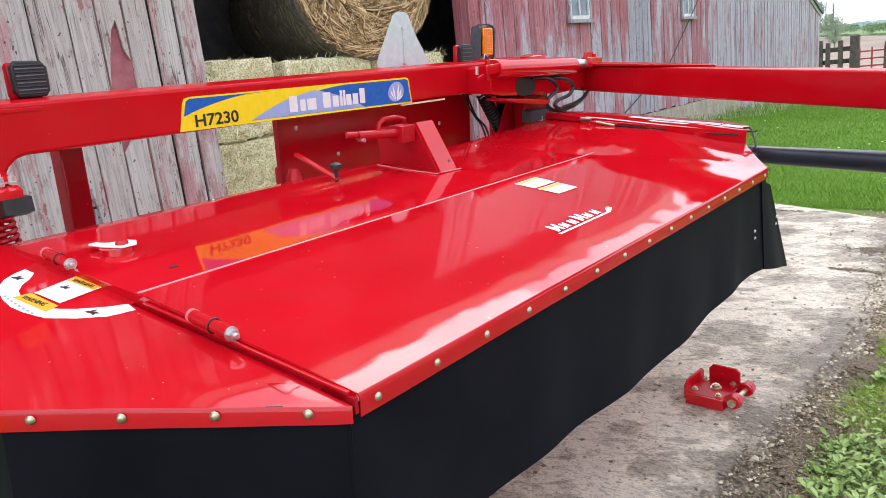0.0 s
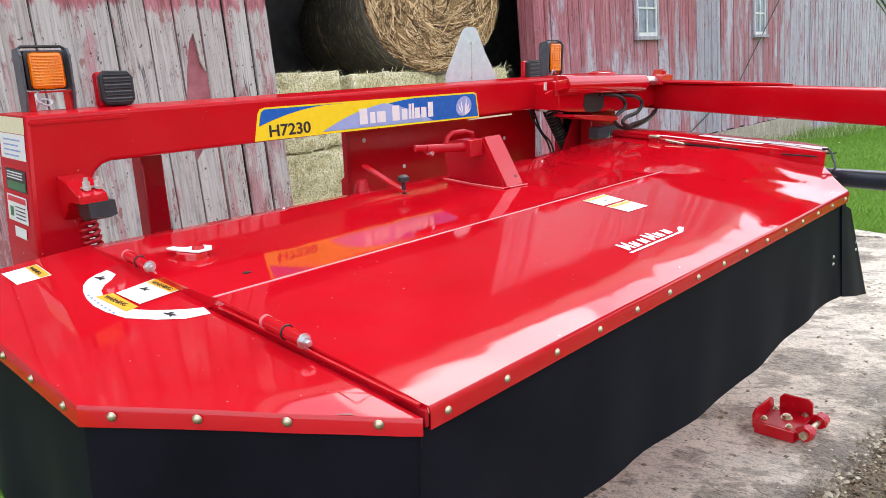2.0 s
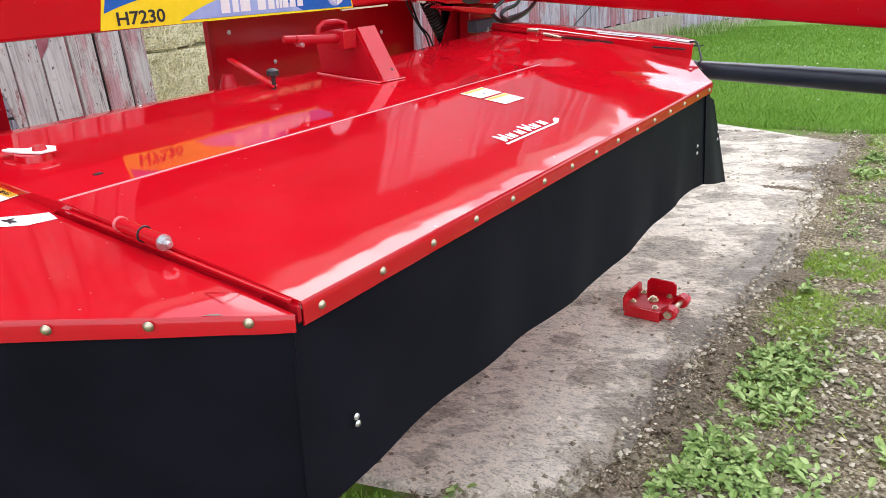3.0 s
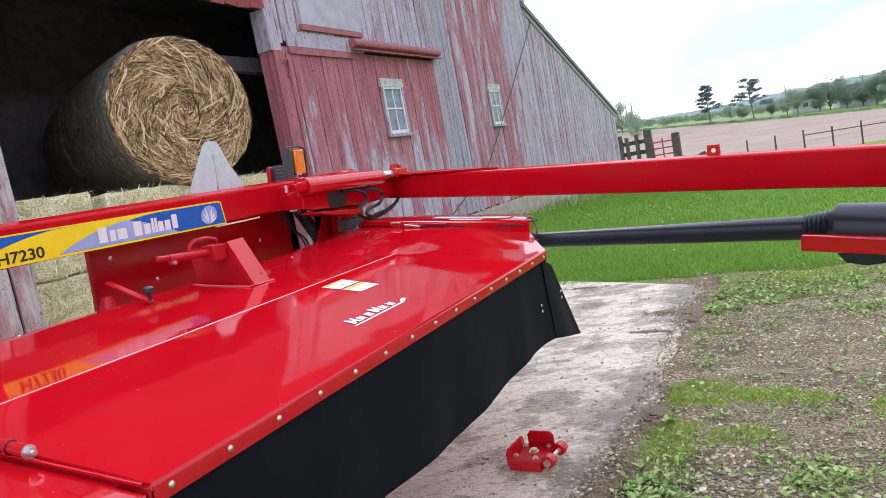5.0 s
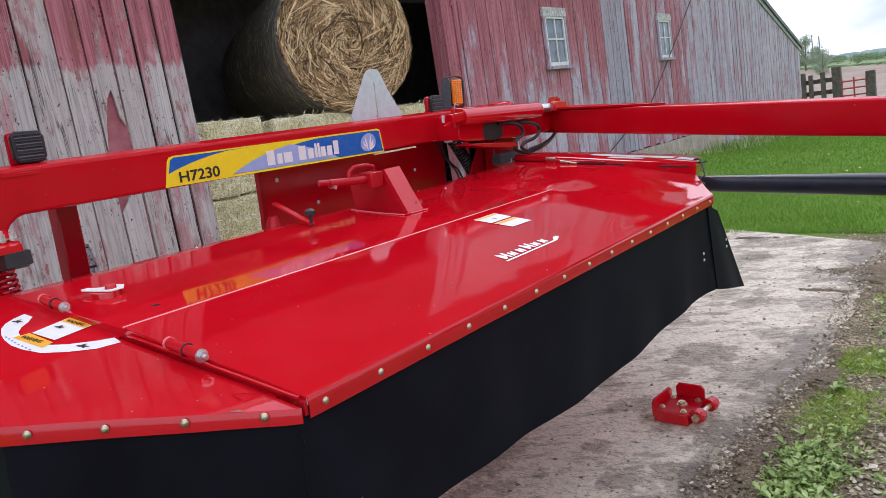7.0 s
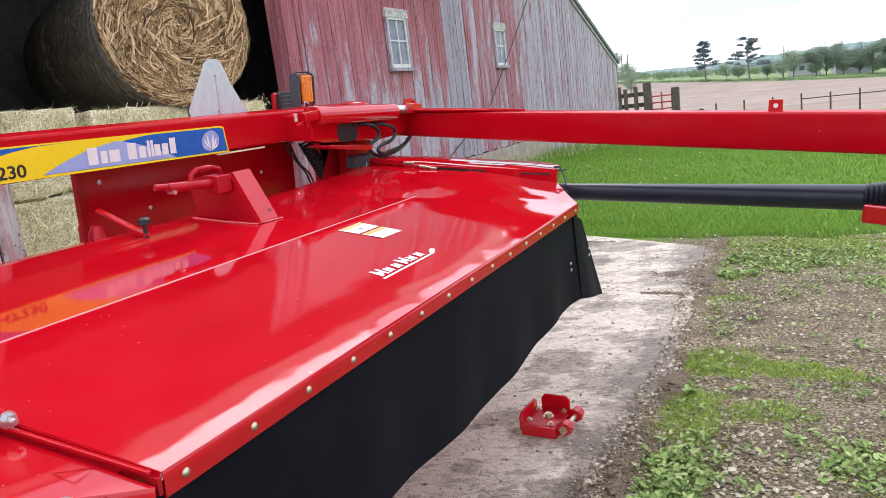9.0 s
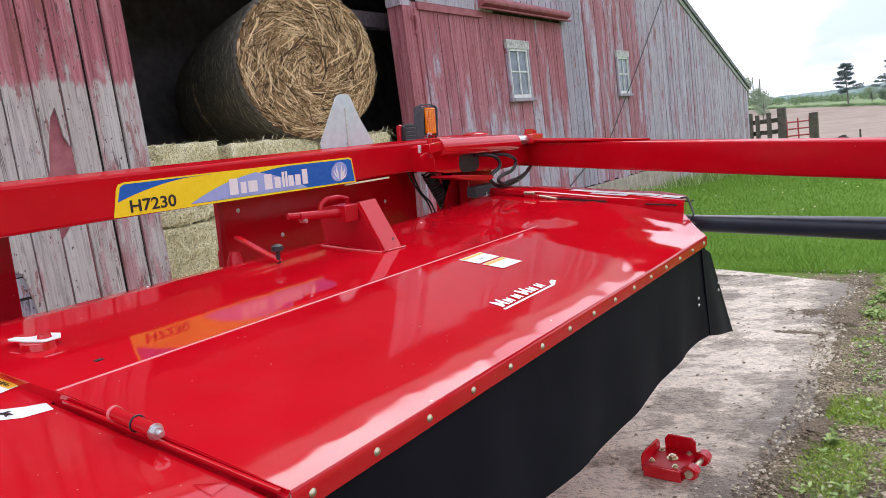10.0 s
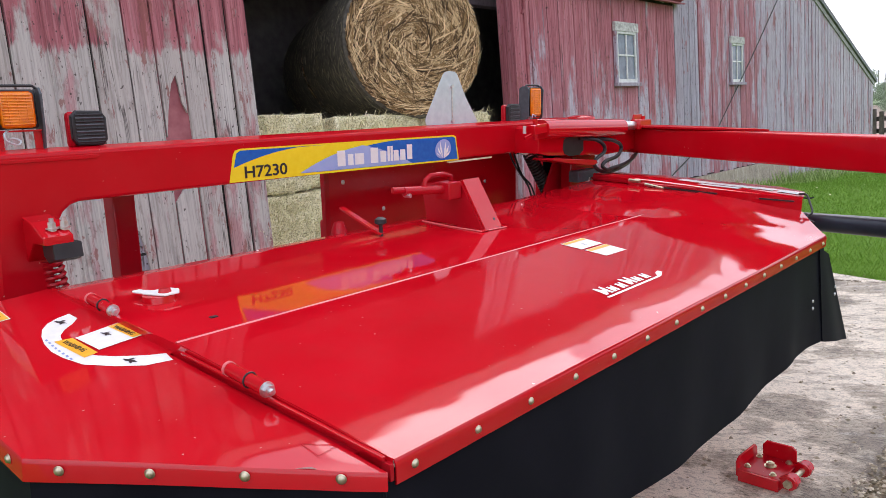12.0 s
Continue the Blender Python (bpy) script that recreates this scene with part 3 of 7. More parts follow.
BANK = [(-8, 0.68), (2, 0.66), (9, 0.45), (13, 0.22), (16.5, -0.08), (20, -0.22), (24, -0.34), (34, -0.6)]
FALL = [(14, 0.0), (24, -0.35), (34, -1.0), (60, -2.4), (105, -2.6), (150, -0.9), (300, -0.5), (900, -1.0), (3000, -2.0)]


def height(x, y):
    """The lie of the land: a ramp up to the barn, a fall towards the field, a rise beyond it."""
    h = along(FALL, y)
    near = 1.0 - step(26, 40, y)
    h += (along(BANK, y) - along(FALL, min(y, 24)) * 1.0) * step(-1.7, -4.2, x) * near
    if y > 100:
        h += -0.075 * (x + 8) * step(100, 150, y) * (1 - step(200, 500, y)) if abs(x) < 80 else -0.075 * math.copysign(72, x) * step(100, 150, y) * (1 - step(200, 500, y))
    return h


def spaced(cuts):
    out = []
    for a, b, n in cuts:
        out += [a + (b - a) * i / n for i in range(n)]
    return out + [cuts[-1][1]]


gx = spaced([(-900, -60, 8), (-60, -6, 12), (-6, 3, 45), (3, 60, 12), (60, 900, 8)])
gy = spaced([(-600, -20, 6), (-20, -4, 8), (-4, 26, 75), (26, 160, 40), (160, 900, 14), (900, 2600, 6)])
gv = [(x, y, height(x, y) + 0.012 * noise.noise((x * 2.1, y * 2.1, 0)) * (1 if -6 < x < 4 and -4 < y < 26 else 0)) for y in gy for x in gx]
gw = len(gx)
gf = [(j * gw + i, j * gw + i + 1, (j + 1) * gw + i + 1, (j + 1) * gw + i) for j in range(len(gy) - 1) for i in range(gw - 1)]
g_me = bpy.data.meshes.new("ground")
g_me.from_pydata(gv, [], gf)
g_me.materials.append(GROUND)
for p in g_me.polygons:
    p.use_smooth = True
tagged(new("ground", g_me), "green lawn, weedy gravel yard and bare brown field", "ground", kind="structure")

# concrete apron, its worn right edge following a few broad bites
EDGE = [(0.8, 0.06), (1.0, 0.14), (1.3, 0.18), (1.7, 0.2), (2.4, 0.26), (3.1, 0.33), (3.7, 0.33), (4.6, 0.29), (5.2, 0.24), (5.7, 0.34), (6.15, 0.30)]


def apron_edge(y):
    if y < 0.8:
        return along([(-0.6, -3.9), (0.05, -3.0), (0.4, -1.5), (0.66, -0.6), (0.8, 0.06)], y)
    return along(EDGE, y) + 0.05 * noise.noise((y * 2.7, 3.0, 0)) + 0.02 * noise.noise((y * 11, 7.0, 0))


bm = bmesh.new()
rows = []
ys = spaced([(-0.6, 6.95, 110)])
for y in ys:
    x1 = apron_edge(y)
    if y > 6.1:
        x1 -= (y - 6.1) * 2.1
    row = []
    for i in range(31):
        x = -4.36 + (x1 + 4.36) * i / 30
        row.append((x, y, height(x, y) + 0.022 - (0.03 if i == 30 else 0) + 0.004 * noise.noise((x * 3, y * 3, 1))))
    rows.append(row)
skin(rows, bm=bm)
tagged(link("pavement", bm, CONCRETE), "worn damp concrete apron with mud stains", "concrete slab", kind="structure")


MUD_WIDE = [(0.8, 0.10), (1.3, 0.02), (1.7, 0.06), (2.0, 0.10), (2.4, 0.0), (2.9, 0.06), (3.3, -0.04), (3.6, -0.12), (4.2, -0.16), (4.5, -0.06), (4.9, 0.12), (5.3, 0.08), (5.7, -0.06), (6.15, 0.0)]
MUD_SPOTS = [(0.06, 5.06, 0.24, 0.12), (0.10, 4.55, 0.20, 0.045), (-0.9, 6.35, 0.5, 0.05)]


def mud_depth(x, y):
    """How thick the mud lies over the slab, in loose units; below nought there is none."""
    rag = 0.9 * noise.noise((x * 4.5, y * 4.5, 3.0)) + 0.7 * noise.noise((x * 13.0, y * 13.0, 6.0)) + 0.5 * noise.noise((x * 38.0, y * 38.0, 9.0))
    band = (x - apron_edge(y) + along(MUD_WIDE, y)) / 0.16
    patch = max(1.4 - 1.4 * math.hypot((x - a) / w, (y - b) / h) for a, b, w, h in MUD_SPOTS)
    return max(min(band, 2.0), patch) + rag


CELL = 0.012
mv, mf, seat = [], [], {}


def mud_vertex(i, j):
    """The vertex of the mud's net at i, j, made once."""
    if (i, j) not in seat:
        x, y = -1.4 + CELL * i, 0.85 + CELL * j
        x, y = x + 0.006 * noise.noise((x * 60, y * 60, 1)), y + 0.006 * noise.noise((x * 60, y * 60, 5))
        d = max(0.0, min(mud_depth(x, y), 2.0))
        over = step(0.10, -0.02, x - apron_edge(y))
        seat[i, j] = len(mv)
        mv.append((x, y, height(x, y) + 0.006 + 0.018 * over + d * 0.004 + 0.004 * d * noise.noise((x * 45, y * 45, 2))))
    return seat[i, j]


random.seed(21)
for i in range(160):
    for j in range(465):
        x, y = -1.4 + CELL * (i + 0.5), 0.85 + CELL * (j + 0.5)
        if x < apron_edge(y) + 0.10 and mud_depth(x, y) > 0.1 + 0.9 * random.random():
            mf.append((mud_vertex(i, j), mud_vertex(i + 1, j), mud_vertex(i + 1, j + 1), mud_vertex(i, j + 1)))
me = bpy.data.meshes.new("mud")
me.from_pydata(mv, [], mf)
me.materials.append(MUD)
tagged(new("mud", me), "damp brown mud and grit over the slab's broken edge", "mud", kind="stuff")


# ---- barn ----
WX = -4.4
DOOR0, DOOR1, DOOR_TOP = 2.72, 6.38, 3.86
random.seed(4)


def wall_boards(wall, y0, y1, bottom, top, mat, width=(0.19, 0.27), x=WX, gap=0.012, batten=0.0):
    """Upright boards side by side; bottom and top give heights at y."""
    y = y0
    while y < y1 - 0.03:
        w = min(random.uniform(*width), y1 - y)
        if y1 - (y + w) < 0.08:
            w = y1 - y
        g = gap * random.choice((0.5, 0.8, 1.0, 1.0, 1.9))
        a, b = y + g / 2, y + w - g / 2
        out = x + random.uniform(-0.004, 0.006)
        lean = random.uniform(-0.004, 0.004)
        za, zb = bottom(y) + random.uniform(-0.03, 0.02), bottom(y + w) + random.uniform(-0.03, 0.02)
        bm = bmesh.new()
        t = 0.022
        lo = [bm.verts.new(p) for p in ((out - t, a, za), (out, a + 0.003, za), (out, b - 0.003, zb), (out - t, b, zb))]
        hi = [bm.verts.new(p) for p in ((out - t, a + lean, top(a)), (out, a + 0.003 + lean, top(a)), (out, b - 0.003 + lean, top(b)), (out - t, b + lean, top(b)))]
        bm.faces.new(lo)
        bm.faces.new(hi[::-1])
        for i in range(4):
            j = (i + 1) % 4
            bm.faces.new((lo[i], hi[i], hi[j], lo[j]))
        bmesh.ops.recalc_face_normals(bm, faces=bm.faces)
        link("board", bm, mat, wall, smooth=False)
        if random.random() < batten:
            # a moulded cover strip: two rounded beads with a groove between
            c = b + gap / 2
            prof = [(x, c - 0.030), (x + 0.012, c - 0.028), (x + 0.016, c - 0.018), (x + 0.012, c - 0.008), (x + 0.007, c), (x + 0.012, c + 0.008), (x + 0.016, c + 0.018), (x + 0.012, c + 0.028), (x, c + 0.030)]
            link("batten", prism(prof, "z", bottom(y) + random.uniform(0.0, 0.05), top(c)), mat, wall, smooth=False)
        y += w


EAVE = 5.66
BASE = [(-8, 0.62), (2.7, 0.62), (6.4, 0.62), (11, 0.575), (14.5, 0.555), (16.44, 0.48), (16.46, 0.09), (19, 0.06), (24.5, -0.15)]


def base(y):
    return along(BASE, y)


def lean_top(y):
    return 4.72 + (2.22 - 4.72) * (y - 16.9) / (24.5 - 16.9)


# added solid sheathing keeps the inside dark; near-black stands in for gap shade
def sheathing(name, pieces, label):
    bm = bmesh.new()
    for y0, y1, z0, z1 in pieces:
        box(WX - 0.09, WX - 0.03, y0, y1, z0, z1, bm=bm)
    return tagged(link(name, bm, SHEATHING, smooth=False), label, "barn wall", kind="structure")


wall_near = sheathing("wall_near_door", [(-8, DOOR0 - 0.01, -0.4, EAVE)], "old barn wall of grey boards with flaking red paint")
wall_boards(wall_near, -8, 0.9, base, lambda y: EAVE, BOARD_LEFT, (0.27, 0.34), batten=0.2)
wall_boards(wall_near, 0.9, 1.42, base, lambda y: EAVE, BOARD_LEFT, (0.24, 0.28), batten=0.5)
# the foot of one board has rotted off and shows level planks behind
link("board", prism([(1.425, 1.20), (1.53, 1.13), (1.565, 1.12), (1.60, 0.92), (1.63, 0.62), (1.665, 0.62), (1.665, EAVE), (1.425, EAVE)], "x", WX - 0.022, WX + 0.002), BOARD_LEFT, wall_near, smooth=False)
for z0, z1 in ((0.62, 0.71), (0.725, 0.80), (0.815, 0.93), (0.95, 1.09), (1.10, 1.24)):
    link("plank", box(WX - 0.05, WX - 0.026, 1.40, 1.68, z0, z1, 0.003), OLD_WOOD, wall_near, smooth=False)
wall_boards(wall_near, 1.67, 1.885, base, lambda y: EAVE, BOARD_LEFT, (0.25, 0.27), gap=0.012)
# one board is broken away and shows the red layer behind
link("board", prism([(1.89, 0.62), (2.075, 0.62), (2.075, 1.62), (2.03, 1.58), (1.99, 1.46), (1.955, 1.38), (1.89, 1.3)], "x", WX - 0.022, WX), BOARD_LEFT, wall_near, smooth=False)
link("board", prism([(1.89, 1.80), (1.925, 2.0), (1.975, 2.2), (2.02, 2.27), (2.035, 2.19), (2.045, 2.06), (2.08, 1.98), (2.08, EAVE), (1.89, EAVE)], "x", WX - 0.022, WX), BOARD_LEFT, wall_near, smooth=False)
link("backing_board", box(WX - 0.05, WX - 0.024, 1.87, 2.13, 0.62, 2.6), RAIL_RED, wall_near, "red board behind the broken one", smooth=False)
wall_boards(wall_near, 2.085, DOOR0, base, lambda y: EAVE, BOARD_LEFT, (0.2, 0.24))

wall_far = sheathing("wall_beyond_door", [(DOOR1 + 0.01, 16.45, -0.3, EAVE)], "old barn wall of flaking red and grey boards")
wall_boards(wall_far, DOOR1, 10.8, base, lambda y: 3.42, BOARD_RED, (0.22, 0.40), gap=0.014)
wall_boards(wall_far, DOOR1, 10.8, lambda y: 3.48, lambda y: 4.9, BOARD_GREY, (0.16, 0.26), gap=0.016)
wall_boards(wall_far, DOOR1, 10.8, lambda y: 4.905, lambda y: EAVE, BOARD_OVER, (0.2, 0.26), gap=0.003)
wall_boards(wall_far, 10.8, 11.75, base, lambda y: EAVE, OLD_WOOD, (0.2, 0.3), gap=0.018)
wall_boards(wall_far, 11.75, 14.6, base, lambda y: EAVE, BOARD_MIX, (0.2, 0.32), gap=0.018)
wall_boards(wall_far, 14.6, 16.45, base, lambda y: EAVE, BOARD_GREY, (0.2, 0.32), gap=0.02)
part("ledger_board", box(WX + 0.005, WX + 0.03, DOOR1 + 0.3, 8.5, 3.425, 3.62), OLD_WOOD, wall_far)
part("trim_board", box(WX + 0.005, WX + 0.036, DOOR1 + 0.3, 8.2, 3.33, 3.42), RAIL_RED, wall_far, "faded red trim board")
part("jamb_board", prism([(WX - 0.2, DOOR1 - 0.02), (WX + 0.018, DOOR1 + 0.0), (WX + 0.024, DOOR1 + 0.20), (WX + 0.001, DOOR1 + 0.20), (WX - 0.2, DOOR1 + 0.1)], "z", 0.6, 3.36), BOARD_JAMB, wall_far, "dark red door jamb board")
part("jamb_strip", box(WX + 0.004, WX + 0.045, DOOR1 + 0.202, DOOR1 + 0.25, 0.6, 3.33, 0.006), RAIL_RED, wall_far)
part("door_hook", rod(eased([(WX + 0.03, DOOR1 + 0.12, 3.20), (WX + 0.06, DOOR1 + 0.14, 3.24), (WX + 0.06, DOOR1 + 0.19, 3.22), (WX + 0.05, DOOR1 + 0.195, 3.08), (WX + 0.03, DOOR1 + 0.17, 3.02)]), 0.014, 8), RAIL_RED, wall_far, "rusty red door hook")
part("jamb_board", box(WX - 0.2, WX + 0.02, DOOR1 - 0.04, DOOR1 + 0.16, 3.36, DOOR_TOP), OLD_WOOD, wall_far, "bare grey jamb board")
part("corner_board", box(WX, WX + 0.02, 16.36, 16.45, 0.04, EAVE), OLD_WOOD, wall_far)

bm = bmesh.new()
prism([(16.47, -0.4), (24.5, -0.6), (24.5, lean_top(24.5)), (16.47, lean_top(16.47))], "x", WX - 0.09, WX - 0.03, bm=bm)
lean_to = tagged(link("wall_lean_to", bm, SHEATHING, smooth=False), "grey boarded lean-to end wall under a sloping roof", "barn wall", kind="structure")
wall_boards(lean_to, 16.48, 24.5, base, lean_top, BOARD_GREY, (0.2, 0.32), gap=0.03)
part("rake_board", prism([(16.4, 4.79), (24.62, 2.09), (24.62, 2.2), (16.4, 4.91)], "x", WX + 0.003, WX + 0.03), DARK_WOOD, lean_to)

over = sheathing("wall_over_door", [(DOOR0 - 0.01, DOOR1 + 0.01, DOOR_TOP, EAVE)], "red boards over the barn's open doorway")
wall_boards(over, DOOR0, DOOR1, lambda y: DOOR_TOP, lambda y: EAVE, BOARD_OVER, (0.2, 0.26), gap=0.003)

foot = bmesh.new()
fy = spaced([(9.5, 24.5, 30)])
skin([[(WX - 0.3, y, base(y) - 0.015), (WX + 0.03, y, base(y) - 0.015), (WX + 0.05, y, base(y) - 0.8), (WX + 0.06, y, base(y) - 1.2)] for y in fy + [16.44, 16.46] if y < 16.45] + [[(WX - 0.3, y, base(y) - 0.015), (WX + 0.03, y, base(y) - 0.015), (WX + 0.05, y, base(y) - 0.8), (WX + 0.06, y, base(y) - 1.2)] for y in [16.46] + fy if y > 16.45], bm=foot)
tagged(link("barn_footing", foot, FOUNDATION), "stained old concrete footing under the barn boards", "footing", kind="structure")

fascia = tagged(link("eave_fascia", box(WX - 0.04, WX + 0.025, -8.2, 16.5, EAVE + 0.004, EAVE + 0.358), PAINT_WHITE, smooth=False), "wide pale fascia board under the barn roof", "fascia", kind="structure")

# roofs, rear and end walls close the barn
bm = bmesh.new()
ET = EAVE + 0.36
prism([(WX + 0.04, ET), (WX + 0.06, ET + 0.06), (WX - 5.5, ET + 2.9), (WX - 11.1, ET + 0.06), (WX - 11.1, ET), (WX - 5.5, ET + 2.8)], "y", -8.3, 16.55, bm=bm)
tagged(link("barn_roof", bm, ROOF, smooth=False), "dark weathered barn roof", "roof", kind="structure")
bm = bmesh.new()
prism([(16.2, 4.99), (24.75, 2.18), (24.75, 2.28), (16.2, 5.11)], "x", WX - 10.8, WX + 0.07, bm=bm)
tagged(link("lean_to_roof", bm, ROOF, smooth=False), "dark sloping lean-to roof", "roof", kind="structure")
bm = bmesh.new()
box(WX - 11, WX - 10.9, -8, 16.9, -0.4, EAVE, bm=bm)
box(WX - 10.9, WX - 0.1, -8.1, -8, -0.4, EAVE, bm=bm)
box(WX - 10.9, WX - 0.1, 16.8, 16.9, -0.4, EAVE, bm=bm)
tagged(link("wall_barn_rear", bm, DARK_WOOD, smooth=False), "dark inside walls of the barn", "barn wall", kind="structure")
# added wall that catches doorway light and lifts the dark inside
tagged(link("wall_barn_partition", box(WX - 4.6, WX - 4.5, -7.9, 16.7, 0.635, 5.195), DARK_WOOD, smooth=False), "added grey wall catching doorway light inside the barn", "barn wall", kind="structure")
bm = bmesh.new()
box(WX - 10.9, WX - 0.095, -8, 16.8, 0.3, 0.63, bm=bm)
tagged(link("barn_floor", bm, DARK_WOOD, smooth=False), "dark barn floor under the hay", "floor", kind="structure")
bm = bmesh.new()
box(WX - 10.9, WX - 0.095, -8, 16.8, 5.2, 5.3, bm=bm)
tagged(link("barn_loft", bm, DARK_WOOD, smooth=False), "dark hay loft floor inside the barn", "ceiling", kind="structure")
beam_in = link("barn_beam", box(-5.4, -5.25, 5.3, DOOR1 + 3.5, 3.30, 3.50, 0.01), OLD_WOOD)
tagged(beam_in, "pale timber beam inside the dark barn", "beam", kind="structure")
post_in = link("barn_post", box(-5.42, -5.24, DOOR1 + 2.4, DOOR1 + 2.6, 0.62, 3.30, 0.01), OLD_WOOD)
tagged(post_in, "timber post inside the dark barn", "post", kind="structure")

# hay loft shutter and the red rail cover over it
shutter = link("loft_shutter", box(WX + 0.006, WX + 0.045, 7.05, 8.48, 3.73, 4.75, 0.004), SHUTTER)
link("shutter_trim", box(WX + 0.006, WX + 0.05, 7.02, 8.52, 3.655, 3.725, 0.004), RAIL_RED, shutter)
tagged(shutter, "grey weathered loft shutter above the barn doorway", "shutter", kind="structure")
rail = bmesh.new()
prof = [(WX + 0.005, 3.46), (WX + 0.15, 3.43), (WX + 0.155, 3.45), (WX + 0.07, 3.475), (WX + 0.12, 3.50)]
prof += [(WX + 0.09 + 0.062 * math.cos(radians(k)), 3.545 + 0.062 * math.sin(radians(k))) for k in range(-40, 181, 20)] + [(WX + 0.005, 3.56)]
prism(prof, "y", 8.12, 10.92, bm=rail)
tagged(link("door_rail_cover", rail, RAIL_RED), "long flaking red rail cover on the barn wall", "rail cover", kind="structure")


def barn_window(name, y0, y1, z0, z1):
    """A four-pane barn window with weathered white frame, head board and sill."""
    w = empty(name, pose(WX, (y0 + y1) / 2, z0), "old four-pane window with chalky white frame", "window", kind="structure")
    hw, h = (y1 - y0) / 2, z1 - z0
    for a, b in ((-hw, -hw + 0.048), (hw - 0.048, hw)):
        part("casing", box(0.008, 0.05, a, b, 0.02, h - 0.1, 0.003), OLD_WOOD, w, "bare grey casing board")
    for a, b in ((-hw + 0.05, -hw + 0.085), (hw - 0.085, hw - 0.05)):
        part("window_frame", box(0.010, 0.04, a, b, 0.03, h - 0.1, 0.003), PAINT_WHITE, w)
    part("window_frame", box(0.012, 0.045, -hw + 0.086, hw - 0.086, h - 0.135, h - 0.1, 0.002), PAINT_WHITE, w)
    part("head_board", box(0.008, 0.055, -hw - 0.01, hw + 0.01, h - 0.1, h + 0.03, 0.003), FLAKED_WHITE, w, "flaking white head board")
    part("window_sill", box(0.008, 0.075, -hw - 0.03, hw + 0.03, -0.02, 0.03, 0.003), OLD_WOOD, w)
    part("window_frame", box(0.012, 0.045, -hw + 0.086, hw - 0.086, 0.03, 0.085, 0.002), PAINT_WHITE, w)
    part("glazing_bar", box(0.014, 0.036, -0.012, 0.012, 0.09, h - 0.1), PAINT_WHITE, w)
    mid = 0.09 + (h - 0.19) / 2
    part("glazing_bar", box(0.014, 0.036, -hw + 0.086, -0.012, mid - 0.012, mid + 0.012), PAINT_WHITE, w)
    part("glazing_bar", box(0.014, 0.036, 0.012, hw - 0.086, mid - 0.012, mid + 0.012), PAINT_WHITE, w)
    for a, b in ((-hw + 0.086, -0.012), (0.012, hw - 0.086)):
        for c, d in ((0.09, mid - 0.012), (mid + 0.012, h - 0.1)):
            part("pane", box(0.012, 0.018, a, b, c, d), PANE, w)
    return w


barn_window("window_1", 8.77, 9.45, 2.165, 3.03)
barn_window("window_2", 13.12, 13.78, 2.17, 3.02)

wire = link("lightning_cable", rod([(WX + 0.05, 16.7, 4.7), (WX + 0.06, 16.17, 4.27), (WX + 0.05, 14.19, 2.70), (WX + 0.06, 12.37, 1.38), (WX + 0.05, 10.45, 0.69), (WX + 0.06, 10.3, 0.6)], 0.010, 6), DARK_CABLE)
tagged(wire, "thin grey cable slanting down the barn wall", "cable")


# ---- mower conditioner ----
# local axes: x forward from the hood's front edge, y along the hood, z up; the whole machine stands pitched nose down
mower = empty("mower_conditioner", pose(0.0058, 0.0071, 1.08, -0.22, 4.5, -0.43), "glossy red mower conditioner with black rubber curtains beside a barn", "farm machine")
CREASE, BACK = 0.686, 1.395


def hood_z(x):
    u = -x
    if u < CREASE:
        return 0.0005 + 0.0875 * u
    return 0.0605 + 0.04 * (u - CREASE)


def near_edge(x):
    return 0.006 + 0.045 * x


def far_edge(x):
    return along([(0.0, 2.503), (0.03, 2.55), (0.2, 2.845), (0.3, 2.86), (0.7, 2.862), (1.42, 2.96)], -x)


# front hood sheet with turned-down lip
us = [0.0, 0.012, 0.024, 0.038, 0.054, 0.07, 0.088, 0.106, 0.126, 0.15, 0.175, 0.2, 0.24, 0.3, 0.36, 0.44, 0.52, 0.6, 0.65, CREASE + 0.012]


FOLD = [(0.0, 2.47), (0.3, 2.46), (0.66, 2.2), (0.75, 2.16), (1.42, 2.12)]
RISE = [(0.0, 0.02), (0.2, 0.060), (0.7, 0.055), (1.42, 0.035)]


def sag(u, y):
    """Past a fold the far end of both sheets tips up."""
    over = y - along(FOLD, u)
    up = along(RISE, u) * max(0.0, over) if over > 0 else 0.0
    return up


def dents(u, f):
    """Small ripples where the front sheet was pressed, towards its far end."""
    return 0.0030 * step(0.45, 0.8, f) * step(0.62, 0.45, u) * step(0.0, 0.06, u) * noise.noise((u * 9.0, f * 13.0, 1.7))


ROLL = [(0.0, 1.05), (0.5, 0.9), (1.0, 0.6), (1.35, 0.42), (1.7, 0.75), (1.9, 0.7), (2.2, 0.45), (2.5, 0.4)]


def roll(u, y):
    """The front sheet rolls down towards its lip, more so at its near end."""
    if u > 0.24:
        return 0.0
    wave = 1 + 0.5 * noise.noise((y * 2.6, 1.3, 0)) + 0.3 * noise.noise((y * 7.0, 4.1, u * 6)) + 0.14 * noise.noise((y * 24.0, 2.1, u * 30))
    return -0.0024 * (1 - u / 0.24) ** 2 * along(ROLL, y) * wave


def sheet_z(u, y):
    """The height of the hood sheets u behind the front edge, with their slight unevenness."""
    f = (y - near_edge(-u)) / (far_edge(-u) - near_edge(-u))
    return hood_z(-u) + sag(u, y) + roll(u, y) + 0.0008 * noise.noise((u * 3, f * 6, 5.0)) + 0.00035 * noise.noise((u * 11, f * 24, 3.0)) + dents(u, f)


